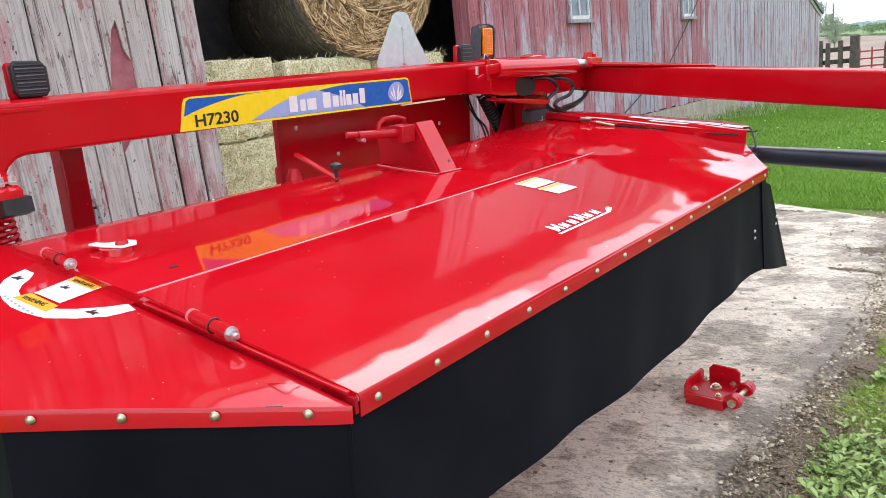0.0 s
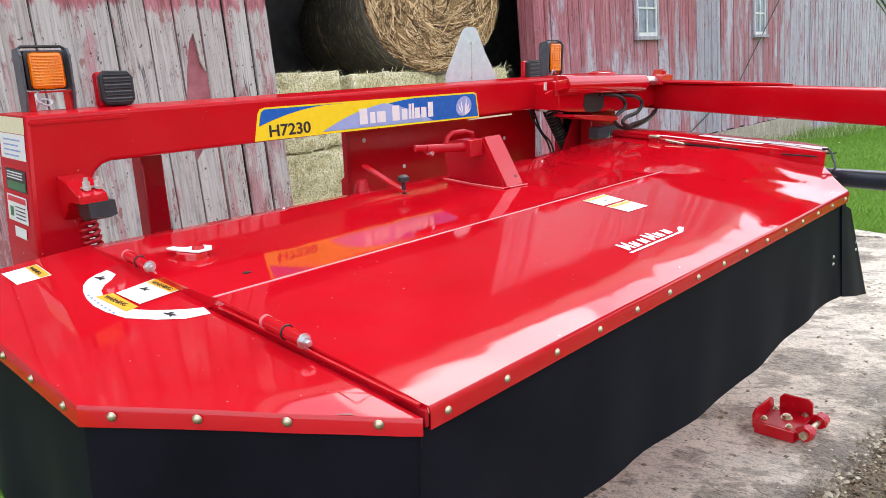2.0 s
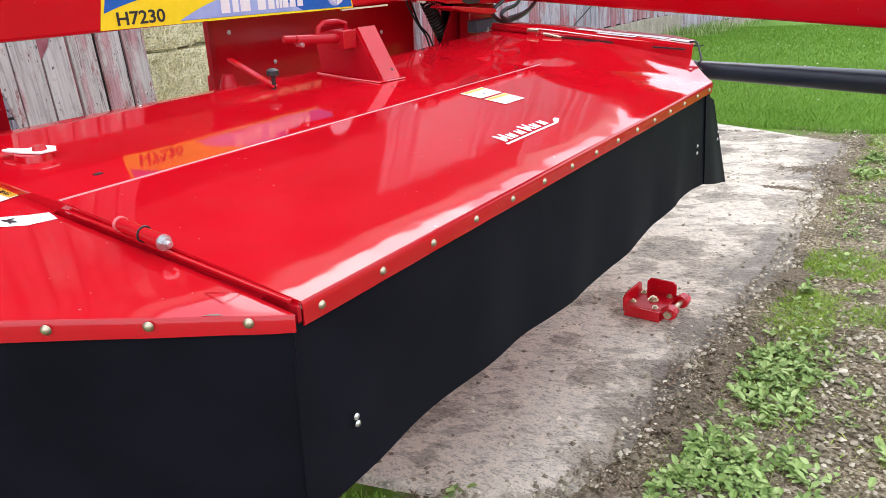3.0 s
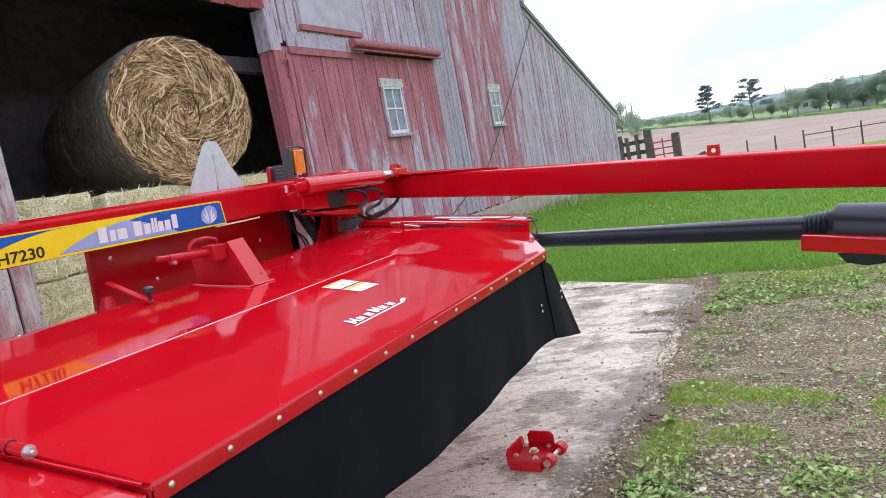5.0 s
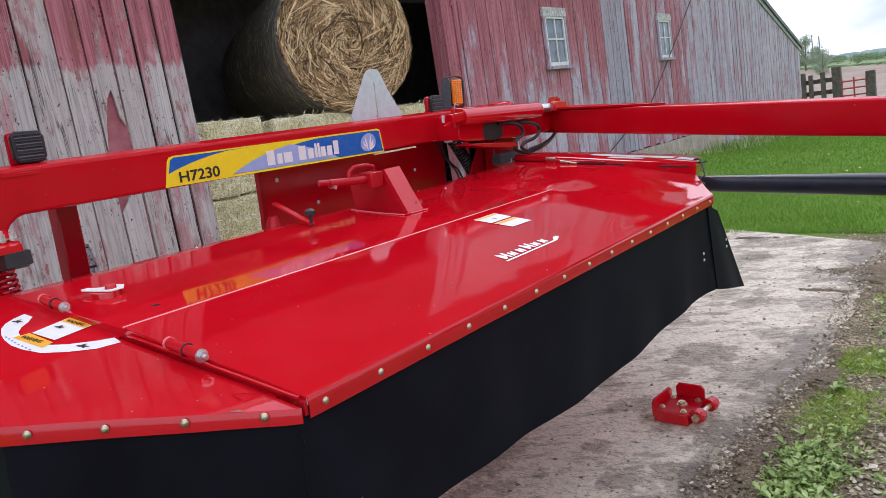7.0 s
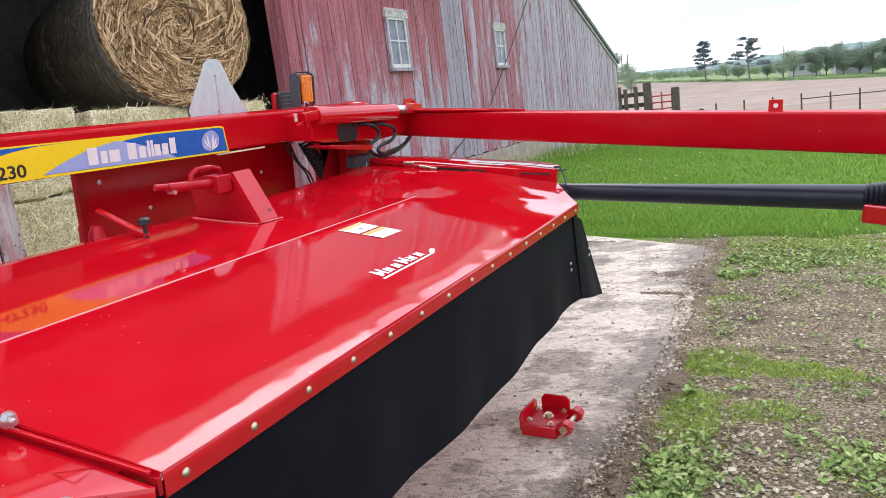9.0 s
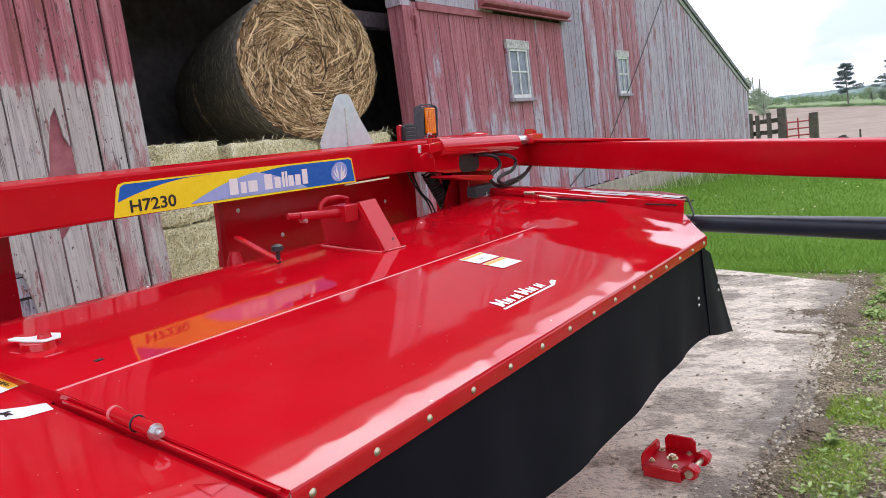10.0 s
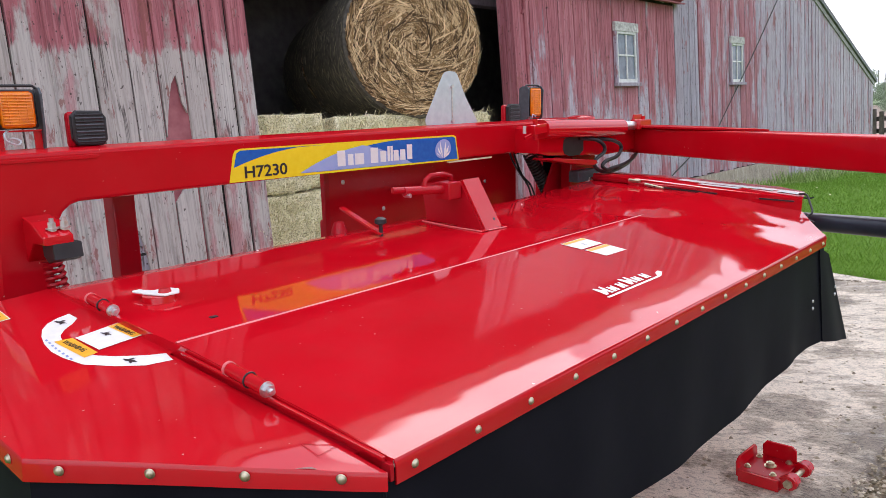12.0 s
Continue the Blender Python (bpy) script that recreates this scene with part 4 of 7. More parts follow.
def hood_rows(us, lead, trail, off=0.0):
    rows = []
    for k in range(141):
        f = k / 140
        edge_y = near_edge(0) + (far_edge(0) - near_edge(0)) * f
        row = [(x, edge_y, z + roll(0.0, edge_y)) for x, z in lead]
        across = [(u, near_edge(-u) + (far_edge(-u) - near_edge(-u)) * f) for u in us]
        row += [(-u, y, sheet_z(u, y) + off) for u, y in across]
        row += [(x, near_edge(x) + (far_edge(x) - near_edge(x)) * f, z) for x, z in trail]
        rows.append(row)
    return rows


bm = skin(hood_rows(us, [(0.0, -0.043), (0.0045, -0.042), (0.0055, -0.010), (0.004, -0.003)], [], 0.004))
front_hood = part("front_hood_panel", thicken(bm, 0.003, True), RED, mower)
bm = skin(hood_rows([CREASE + 0.0005, 0.70, 0.72, 0.745, 0.775, 0.81, 0.85, 0.9, 0.96, 1.05, 1.15, 1.25, 1.33, 1.38], [], [(-BACK, 0.083), (-BACK - 0.006, 0.07), (-BACK - 0.006, -0.03)]))
rear_hood = part("rear_hood_panel", thicken(bm, 0.003, True), RED, mower)
# the bead's sky highlight is painted in as pale red
part("seam_bead", rod([(-CREASE - 0.012, near_edge(-CREASE), 0.0628), (-CREASE - 0.012, 2.2, 0.0622), (-CREASE - 0.012, far_edge(-CREASE) - 0.06, 0.0722)], 0.0048, 10), RED_EDGE, mower, "folded edge between the hood sheets, its highlight painted pale red")
side = skin([[(-u, near_edge(-u) - 0.001, hood_z(-u) + z) for z in (0.003, -0.006, -0.035)] for u in (0.002, 0.03, 0.08, 0.2, 0.4, 0.6, CREASE, 0.9, 1.15, 1.38)])
part("hood_side_fold", thicken(side, 0.002), RED, mower)
BOLT = bolt_mesh("edge_bolt", 0.0068, 0.006, ZINC, (1, 0, 0))
for i in range(15):
    shared("bolt", BOLT, front_hood, pose(0.0055, 0.05 + 0.1715 * i, -0.0225))

# end hood, a flat sheet cut at an angle
A, B, C, D = (0.005, -0.014), (-0.518, -0.412), (-1.42, -0.455), (-1.40, -0.064)


def end_z(x, y):
    return -0.071 * x + 0.0843 * y - 0.008


def end_sheet():
    """The end hood: a sheet that rolls down a little behind its cut front, with lips folded down at the front and the outer side."""
    n_s, n_t = 16, 30
    a, b, c, d = (Vector((*p, 0)) for p in (A, B, C, D))
    rows = []
    for j in range(-2, n_t + 1):
        t = max(0, j) / n_t
        t = t ** 1.6
        row = []
        for i in range(n_s + 3):
            p = a.lerp(b, min(1.0, i / n_s)).lerp(d.lerp(c, min(1.0, i / n_s)), t)
            back = (d - a).length * t
            z = end_z(p.x, p.y) - 0.0036 * max(0.0, 1 - back / 0.2) ** 2 * step(0.75, 0.1, i / n_s) * (1 + 0.6 * noise.noise((p.x * 9, p.y * 9, 2.0)))
            fold = max(-j if j < 0 else 0, i - n_s if i > n_s else 0)
            if fold:
                front, outer = Vector((0.61, -0.79, 0)), Vector((0.05, -1.0, 0))
                way = (front if j < 0 else outer) if not (j < 0 and i > n_s) else (front + outer).normalized()
                p = p + way * (0.0022 if fold == 1 else 0.005)
                z -= 0.004 if fold == 1 else 0.043 - (0.010 * max(0.0, 1 - i / n_s) if j < 0 else 0.0)
            row.append((p.x, p.y, z))
        rows.append(row)
    bm = skin(rows)
    bmesh.ops.remove_doubles(bm, verts=bm.verts, dist=0.0006)
    return bm


end_hood = part("end_hood", thicken(end_sheet(), 0.003, True), RED, mower, "red end hood with a cut corner and warning labels")
# behind the hinges the sheet runs on under the main hood
inner = bmesh.new()
skin([[(x, y, end_z(x, y)) for y in (-0.014 + 0.03571 * (x - 0.005), near_edge(x) + 0.012)] for x in (-0.71, -0.95, -1.2, -1.398)], bm=inner)
part("end_hood_flange", thicken(inner, 0.003, True), RED, end_hood)
# a pressed triangle near the corner
tri = [Vector((x, y, end_z(x, y) + 0.0006)) for x, y in ((-0.172, -0.062), (-0.118, -0.020), (-0.118, -0.064))]
for p, q in zip(tri, tri[1:] + tri[:1]):
    part("pressed_mark", bar(p, q, 0.0012, 0.0004, 0), RED, end_hood)

n1 = Vector((-(B[1] - A[1]), B[0] - A[0], 0)).normalized()
n1 = n1 if n1.y < 0 else -n1
CHAMFER = bolt_mesh("chamfer_bolt", 0.0078, 0.007, ZINC, n1)
for f in (0.12, 0.377, 0.637, 0.893):
    p = Vector((*A, 0)).lerp(Vector((*B, 0)), f)
    shared("bolt", CHAMFER, end_hood, pose(p.x + n1.x * 0.006, p.y + n1.y * 0.006, -0.0245))
SIDE = bolt_mesh("side_bolt", 0.0078, 0.007, ZINC, (0, -1, 0))
for i in range(6):
    x = -0.575 - 0.158 * i
    y = B[1] + (C[1] - B[1]) * (B[0] - x) / (B[0] - C[0])
    shared("bolt", SIDE, end_hood, pose(x, y - 0.004, end_z(x, y) - 0.021))
part("seam_channel", prism([(-0.085, -0.010), (-1.39, 0.074), (-1.39, 0.045), (-0.085, -0.041)], "y", -0.055, 0.002), RED_DARK, mower, "red channel under the hood seam")
part("corner_tab", box(-0.020, 0.003, -0.006, 0.003, -0.036, -0.004, 0.001), RED_DARK, mower)
part("seam_rail", bar((-0.66, -0.032, 0.050), (-0.01, -0.007, 0.004), 0.008, 0.008, 0.002), RED, mower)


def hinge_pin(x0, x1, y, z0, z1):
    """A hinge tube lying along the seam, with a collar and a nut at its front."""
    pin = part("hinge_pin", rod([(x0, y, z0), (x1, y, z1)], 0.0145, 18), RED, mower, "red hinge tube with bright nut")
    d = (Vector((x1, y, z1)) - Vector((x0, y, z0))).normalized()
    e = Vector((x1, y, z1))
    for name, a, b, r, sides in (("washer", -0.001, 0.003, 0.0165, 18), ("nut", 0.003, 0.013, 0.0122, 6)):
        for face in part(name, rod([e + d * a, e + d * b], r, sides), STEEL, pin).data.polygons:
            face.use_smooth = False
    part("stud", rod([e + d * 0.012, e + d * 0.022], [0.007, 0.006], 10), STEEL, pin)
    part("collar", rod([Vector((x0, y, z0)) - d * 0.002, Vector((x0, y, z0)) + d * 0.006], 0.0165, 18), RED_EDGE, pin)
    m = e - d * 0.06
    part("clip_ring", rod([m + Vector((0, 0.0158 * math.cos(a), 0.0158 * math.sin(a))) for a in [i * math.pi / 8 for i in range(17)]], 0.0022, 6), BLACK, pin)
    return pin


hinge_pin(-0.475, -0.335, -0.022, 0.056, 0.047)
hinge_pin(-1.155, -1.015, -0.036, 0.094, 0.086)

# round catch with a white keeper plate
catch = part("hood_catch", rod([(-1.055, 0.108, 0.073), (-1.055, 0.108, 0.091)], [0.047, 0.044], 24), RED, mower, "round red hood catch with pale keeper plate")
keep = prism([(-1.123, 0.065), (-1.10, 0.073), (-1.075, 0.078), (-1.015, 0.105), (-1.015, 0.148), (-1.055, 0.168), (-1.09, 0.153), (-1.095, 0.113), (-1.115, 0.098), (-1.137, 0.091), (-1.137, 0.069)], "z", 0.092, 0.096, 0.001)
part("keeper_plate", keep, WHITE, catch)
part("catch_knob", rod([(-1.05, 0.123, 0.096), (-1.05, 0.123, 0.107)], [0.018, 0.015], 16), RED, catch)
# solid black block; its colour stands in for shade inside the slot
part("slot", box(-0.821, -0.806, 0.125, 0.145, 0.062, 0.0672), BLACK, rear_hood)
BUTTON = bolt_mesh("hood_button", 0.004, 0.004, WHITE, (0, 0, 1))
for x, y in ((-1.274, 2.08), (-1.34, 2.45), (-1.36, 0.62)):
    shared("bolt", BUTTON, rear_hood, pose(x, y, hood_z(x) + 0.001))


# labels lying on the hoods
def flat(name, pts, mat, parent, lift, surf, label=""):
    bm = bmesh.new()
    vs = [bm.verts.new((x, y, surf(x, y) + lift)) for x, y in pts]
    f = bm.faces.new(vs)
    bm.normal_update()
    if f.normal.z < 0:
        f.normal_flip()
    return part(name, bm, mat, parent, label)


def front_surf(x, y):
    return sheet_z(-x, y) + 0.005


def quad(a, b, c, d, u0, u1, v0, v1):
    """The part from u0 to u1 and v0 to v1 of the four-cornered sheet a b c d."""
    a, b, c, d = (Vector(p) for p in (a, b, c, d))
    return [tuple((a.lerp(b, u)).lerp(d.lerp(c, u), v)) for u, v in ((u0, v0), (u1, v0), (u1, v1), (u0, v1))]


scrape = [Vector((*A, 0)).lerp(Vector((*B, 0)), f) + Vector((-0.61, 0.79, 0)) * g for f, g in ((0.185, 0.0005), (0.20, 0.006), (0.225, 0.004), (0.245, 0.0005))]
flat("scrape", [(p.x, p.y) for p in scrape], RED_WORN, end_hood, -0.0022, end_z, "grey scrape in the paint")
arc_out = [(-1.15, -0.098), (-1.143, -0.13), (-1.125, -0.16), (-1.095, -0.183), (-1.05, -0.2), (-1.0, -0.211), (-0.94, -0.216), (-0.88, -0.21), (-0.81, -0.193), (-0.745, -0.15), (-0.694, -0.103)]
arc_in = [(-0.671, -0.049), (-0.716, -0.043), (-0.74, -0.075), (-0.765, -0.1), (-0.795, -0.128), (-0.83, -0.152), (-0.87, -0.17), (-0.915, -0.18), (-0.965, -0.18), (-1.02, -0.166), (-1.05, -0.145), (-1.07, -0.119), (-1.10, -0.095)]
arc = flat("warning_arc", arc_out + arc_in, WHITE, end_hood, 0.001, end_z, "white curved warning label")
WARN2 = ((-0.992, -0.192), (-0.978, -0.153), (-0.846, -0.146), (-0.842, -0.178))
flat("signal_panel", WARN2, AMBER_LABEL, arc, 0.0018, end_z, "amber warning panel")
WARN = ((-0.972, -0.149), (-0.982, -0.033), (-0.857, -0.02), (-0.857, -0.138))
warn = flat("warning_label", WARN, WHITE, end_hood, 0.0022, end_z, "white warning label with amber head")
flat("signal_panel", quad(*WARN, 0.70, 0.97, 0.03, 0.97), AMBER_LABEL, warn, 0.0028, end_z)
ENDW = ((-1.365, -0.302), (-1.361, -0.212), (-1.238, -0.212), (-1.243, -0.298))
endw = flat("warning_label", ENDW, WHITE, end_hood, 0.001, end_z, "white warning label with amber head")
flat("signal_panel", quad(*ENDW, 0.66, 0.97, 0.03, 0.97), AMBER_LABEL, endw, 0.0018, end_z)


def on_sheet(origin, along_, surf, lift):
    """A pose for lettering that starts at origin and reads towards along_."""
    o = Vector((*origin, surf(*origin) + lift))
    x = (Vector((*along_, surf(*along_) + lift)) - o).normalized()
    z = Vector((0.066, -0.084, 1)).normalized()
    y = z.cross(x).normalized()
    z = x.cross(y)
    return Matrix(((x.x, y.x, z.x, o.x), (x.y, y.y, z.y, o.y), (x.z, y.z, z.z, o.z), (0, 0, 0, 1)))


def pictogram(p, size, mat, parent, surf, lift):
    """A small dark warning pictogram of bars."""
    x, y = p
    for cx, cy, ln, wd, turn in ((0, 0, 1.1, 0.13, 0.35), (-0.12, 0.1, 0.5, 0.12, 1.2), (0.2, -0.04, 0.42, 0.11, -0.5)):
        ca, sa = math.cos(turn), math.sin(turn)
        ends = ((-ln / 2, 0), (-ln * 0.2, -wd), (ln * 0.3, -wd * 0.6), (ln / 2, 0), (ln * 0.2, wd * 0.7), (-ln * 0.3, wd * 0.5))
        flat("pictogram", [(x + (cx + p * ca - q * sa) * size, y + (cy + p * sa + q * ca) * size) for p, q in ends], mat, parent, lift + 0.0002 * abs(turn), surf)


lettering("wording", "WARNING", 0.020, INK, arc, on_sheet((-0.972, -0.181), (-0.85, -0.166), end_z, 0.0024), bold=0.0001)
lettering("wording", "WARNING", 0.018, INK, warn, on_sheet((-0.962, -0.062), (-0.86, -0.051), end_z, 0.0034), bold=0.0001)
lettering("wording", "WARNING", 0.016, INK, endw, on_sheet((-1.345, -0.238), (-1.245, -0.236), end_z, 0.0024), bold=0.0001)
pictogram((-1.105, -0.135), 0.042, INK, arc, end_z, 0.0018)
pictogram((-0.745, -0.115), 0.042, INK, arc, end_z, 0.0018)
pictogram((-0.935, -0.09), 0.035, INK, warn, end_z, 0.0034)
for k in range(8):
    a = -1.02 + 0.022 * k
    y = -0.204 - 0.003 * (4 - abs(k - 3.5)) / 4
    flat("print_bar", [(a, y + 0.002), (a + 0.012, y + 0.001), (a + 0.012, y + 0.006), (a, y + 0.007)], PALE_BLUE, arc, 0.0018, end_z)
SD = ((-0.632, 1.46), (-0.632, 1.612), (-0.43, 1.592), (-0.435, 1.458))
sd = flat("safety_label", quad(*SD, 0, 1, 0.0, 0.47), WHITE, front_hood, 0.001, front_surf, "white safety label with amber head")
flat("signal_panel", quad(*SD, 0.03, 0.97, 0.02, 0.11), AMBER_LABEL, sd, 0.0016, front_surf)
sd = flat("safety_label", quad(*SD, 0, 1, 0.53, 1.0), WHITE, front_hood, 0.001, front_surf, "white safety label with amber head")
flat("signal_panel", quad(*SD, 0.03, 0.97, 0.55, 0.66), AMBER_LABEL, sd, 0.0016, front_surf)
pictogram((-0.575, 1.53), 0.025, INK, sd, front_surf, 0.0018)
# white model mark, drawn as plain bars over a long underline
mark = flat("white_mark", [(-0.196, 1.045), (-0.186, 1.046), (-0.186, 1.375), (-0.208, 1.425), (-0.224, 1.422), (-0.218, 1.395), (-0.196, 1.365)], WHITE, front_hood, 0.001, front_surf, "white painted mark of plain bars and an underline")
for k in range(6):
    y = 1.07 + 0.05 * k
    w = 0.046 if k in (0, 3) else 0.034
    t = -0.262 if k in (0, 3) else -0.245
    flat("mark_bar", [(-0.205, y - 0.008), (t, y + 0.004), (t, y + 0.014), (-0.232, y + w * 0.5), (t, y + w * 0.8), (t, y + w), (-0.205, y + w - 0.01), (-0.205, y + w - 0.022), (-0.225, y + w * 0.55), (-0.205, y + 0.006)], WHITE, mark, 0.001, front_surf)


# ---- rubber curtains ----
def curtain(name, path, bottom, waves, label):
    rows = []
    n = len(path)
    for i, (x, y, nx, ny) in enumerate(path):
        col = []
        for k in range(9):
            f = k / 8
            z = -0.02 + (bottom(i / (n - 1)) + 0.02) * f
            w = waves * f * (math.sin(i * 0.55) + 0.8 * noise.noise((i * 0.3, f * 2.0, 2.0)))
            col.append((x + nx * (w - 0.07 * z), y + ny * (w - 0.07 * z), z))
        rows.append(col)
    return part(name, thicken(skin(rows), 0.005), RUBBER, mower, label)


front_path = [(-0.006, -0.016 + 2.519 * i / 60, 1, 0) for i in range(61)]
front_path[0] = (-0.006, -0.016, 1, -1.0)
front_curtain = curtain("front_curtain", front_path, lambda f: -0.435 - 0.02 * f + 0.018 * math.sin(f * 9), 0.006, "black rubber front curtain")
cham = [(-0.002 + (B[0] + 0.004) * i / 16, -0.013 + (B[1] + 0.021) * i / 16, 0.61, -0.79) for i in range(17)]
curtain("corner_curtain", cham, lambda f: -0.44, 0.008, "black rubber corner curtain")
sidep = [(-0.520 - 0.86 * i / 24, -0.392 - 0.043 * i / 24, 0, -1) for i in range(25)]
curtain("side_curtain", sidep, lambda f: -0.44 + 0.03 * f, 0.012, "black rubber side curtain")
flap_rows = []
for i in range(9):
    f = i / 8
    flap_rows.append([(0.0 + 0.075 * g * 0.45 + 0.004 + 0.01 * math.sin(f * 5) * g, 2.42 + 0.14 * f + (0.03 + 0.31 * f) * g, -0.035 - 0.05 * f + (-0.41 - 0.06 * f) * g) for g in [k / 8 for k in range(9)]])
flap = part("corner_flap", thicken(skin(flap_rows), 0.005), RUBBER, mower, "flared black rubber flap at the hood corner")
RIVET = bolt_mesh("curtain_rivet", 0.0062, 0.005, STEEL, (1, 0, 0))
for y, z in ((0.093, -0.280), (0.094, -0.297), (2.30, -0.235), (2.30, -0.265)):
    shared("rivet", RIVET, front_curtain, pose(0.003 - 0.07 * z + 0.006, y, z))
for y, z in ((2.60, -0.235), (2.605, -0.27)):
    shared("rivet", RIVET, flap, pose(0.03, y, z))

# ---- far end hood, standing a little proud of the main sheets ----
FAR = [(x, far_edge(x) - 0.004) for x in (-1.40, -1.0, -0.66, -0.42, -0.20)]
TOP = [0.150, 0.138, 0.123, 0.113, 0.102]
lo = [(x, y, hood_z(x) + sag(-x, y) - 0.03) for x, y in FAR]
hi = [(x, y + 0.004, z) for (x, y), z in zip(FAR, TOP)]
hi2 = [(x, y + 0.016, z + 0.005) for (x, y), z in zip(FAR, TOP)]
out = [(-1.40, 3.25, 0.137), (-1.0, 3.24, 0.131), (-0.66, 3.22, 0.118), (-0.42, 3.20, 0.112), (-0.27, 3.12, 0.104)]
out2 = [(x, y + 0.004, z - 0.07) for x, y, z in out]
far_bm = skin([lo, hi, hi2, out, out2])
far_bm.verts.ensure_lookup_table()
far_bm.faces.new([far_bm.verts[5 * k + 4] for k in range(5)])
far_hood = part("far_end_hood", thicken(far_bm, 0.004, True), RED, mower, "red far end hood with a raised lip and white strips")
part("lip_rail", bar((-1.40, 2.945, 0.128), (-0.72, 2.855, 0.115), 0.014, 0.014, 0.003), RED_DARK, far_hood)


def far_top(f, g):
    """A place on the far hood's top: f along it, g out across it."""
    k = min(int(f * 4), 3)
    a = Vector(hi2[k]).lerp(Vector(hi2[k + 1]), f * 4 - k)
    b = Vector(out[k]).lerp(Vector(out[k + 1]), f * 4 - k)
    return a.lerp(b, g) + Vector((0, 0, 0.003))


# three white strips lying on the far hood's top
for f0, f1, g0, g1 in ((0.32, 0.80, 0.34, 0.60), (0.44, 0.64, 0.10, 0.28), (0.83, 0.99, 0.32, 0.62)):
    part("label", skin([[far_top(f0 + (f1 - f0) * i / 6, g) for g in (g0, g1)] for i in range(7)]), WHITE, far_hood)
# black bars stand in for the dark inside the lip's slots
part("lip_slot", bar((-0.96, 2.857, 0.113), (-0.61, 2.854, 0.099), 0.008, 0.007, 0), BLACK, far_hood)
part("lip_slot", bar((-0.40, 2.853, 0.090), (-0.235, 2.846, 0.089), 0.008, 0.007, 0), BLACK, far_hood)
part("label", box(-1.45, -1.42, 2.94, 2.955, 0.105, 0.135, 0.001), WHITE, far_hood)
part("hinge_bolt", rod([(-1.13, 2.895, 0.134), (-1.06, 2.885, 0.132)], 0.011, 10), ZINC, far_hood)
part("hinge_bolt", rod([(-1.02, 2.875, 0.120), (-0.90, 2.85, 0.108)], 0.008, 10), ZINC, far_hood)
part("hinge_bracket", box(-1.12, -0.90, 2.87, 2.885, 0.095, 0.125, 0.003), RED_DARK, far_hood)
part("tie_wire", rod(eased([(-0.24, 2.93, 0.115), (-0.20, 2.90, 0.118), (-0.17, 2.86, 0.085), (-0.14, 2.80, 0.05), (-0.15, 2.76, 0.03), (-0.10, 2.70, 0.02)]), 0.005, 6), BLACK, far_hood)
part("tie_wire", rod(eased([(-0.22, 2.88, 0.105), (-0.19, 2.91, 0.10), (-0.175, 2.93, 0.103)]), 0.004, 6), BLACK, far_hood)

# ---- cross frame ----
FX, RX = -1.555, -1.86


def rounded(x0, x1, z0, z1, r, n=4):
    pts = []
    for cx, cz, a0 in ((x1 - r, z1 - r, 0), (x0 + r, z1 - r, 90), (x0 + r, z0 + r, 180), (x1 - r, z0 + r, 270)):
        for k in range(n + 1):
            a = radians(a0 + 90 * k / n)
            pts.append((cx + r * math.cos(a), cz + r * math.sin(a)))
    return pts


gusset = [(-0.118, 0.474), (0.122, 0.472), (0.122, 0.312), (0.113, 0.312), (0.085, 0.304), (0.06, 0.284), (0.04, 0.25), (0.029, 0.202), (0.012, 0.12), (0.0, -0.35), (-0.16, -0.35), (-0.152, 0.05)]
frame_bar = part("cross_beam", prism(gusset[:1] + [(3.10, 0.472), (3.10, 0.312)] + gusset[3:], "x", RX, FX, 0.012), RED_TUBE, mower, "red square-tube cross beam curving down into its end column")
part("cap_strip", prism([(-0.112, 0.446), (-0.112, 0.456), (0.178, 0.458), (0.187, 0.452), (0.178, 0.445)], "x", FX - 0.002, FX + 0.005, 0.0015), RED_TUBE, frame_bar)
mirror_g = [(3.13 - y, z) for y, z in gusset][::-1]
part("end_column", prism(mirror_g, "x", RX, FX - 0.02, 0.003), RED_DARK, mower)


def end_y(z):
    return -0.118 - 0.082 * (0.476 - z) - 0.0015


def end_label(name, x0, x1, z0, z1, mat, parent, label="", lift=0.0):
    bm = bmesh.new()
    f = bm.faces.new([bm.verts.new((x, end_y(z) - lift, z)) for x, z in ((x0, z0), (x0, z1), (x1, z1), (x1, z0))])
    bm.normal_update()
    if f.normal.y > 0:
        f.normal_flip()
    return part(name, bm, mat, parent, label)


end_label("type_label", -1.83, -1.57, 0.418, 0.468, CREAM, frame_bar, "pale yellow label")
lab = end_label("text_label", -1.825, -1.575, 0.337, 0.416, WHITE, frame_bar, "white label with small print")
for k in range(4):
    end_label("print_bar", -1.79, -1.62 - 0.02 * (k % 2), 0.395 - 0.016 * k, 0.400 - 0.016 * k, PALE_BLUE, lab, lift=0.0006)
lab = end_label("notice_label", -1.80, -1.60, 0.236, 0.306, INK, frame_bar, "black and green notice label")
end_label("notice_panel", -1.79, -1.61, 0.240, 0.266, GREEN_LABEL, lab, lift=0.0006)
for k in range(3):
    end_label("print_bar", -1.785, -1.63, 0.293 - 0.009 * k, 0.297 - 0.009 * k, WHITE, lab, lift=0.0006)
lab = end_label("danger_label", -1.81, -1.61, 0.135, 0.221, WHITE, frame_bar, "white danger label with red head")
end_label("signal_panel", -1.80, -1.62, 0.198, 0.216, RED_LABEL, lab, lift=0.0006)
for k in range(4):
    end_label("print_bar", -1.73, -1.63, 0.182 - 0.012 * k, 0.186 - 0.012 * k, INK, lab, lift=0.0006)
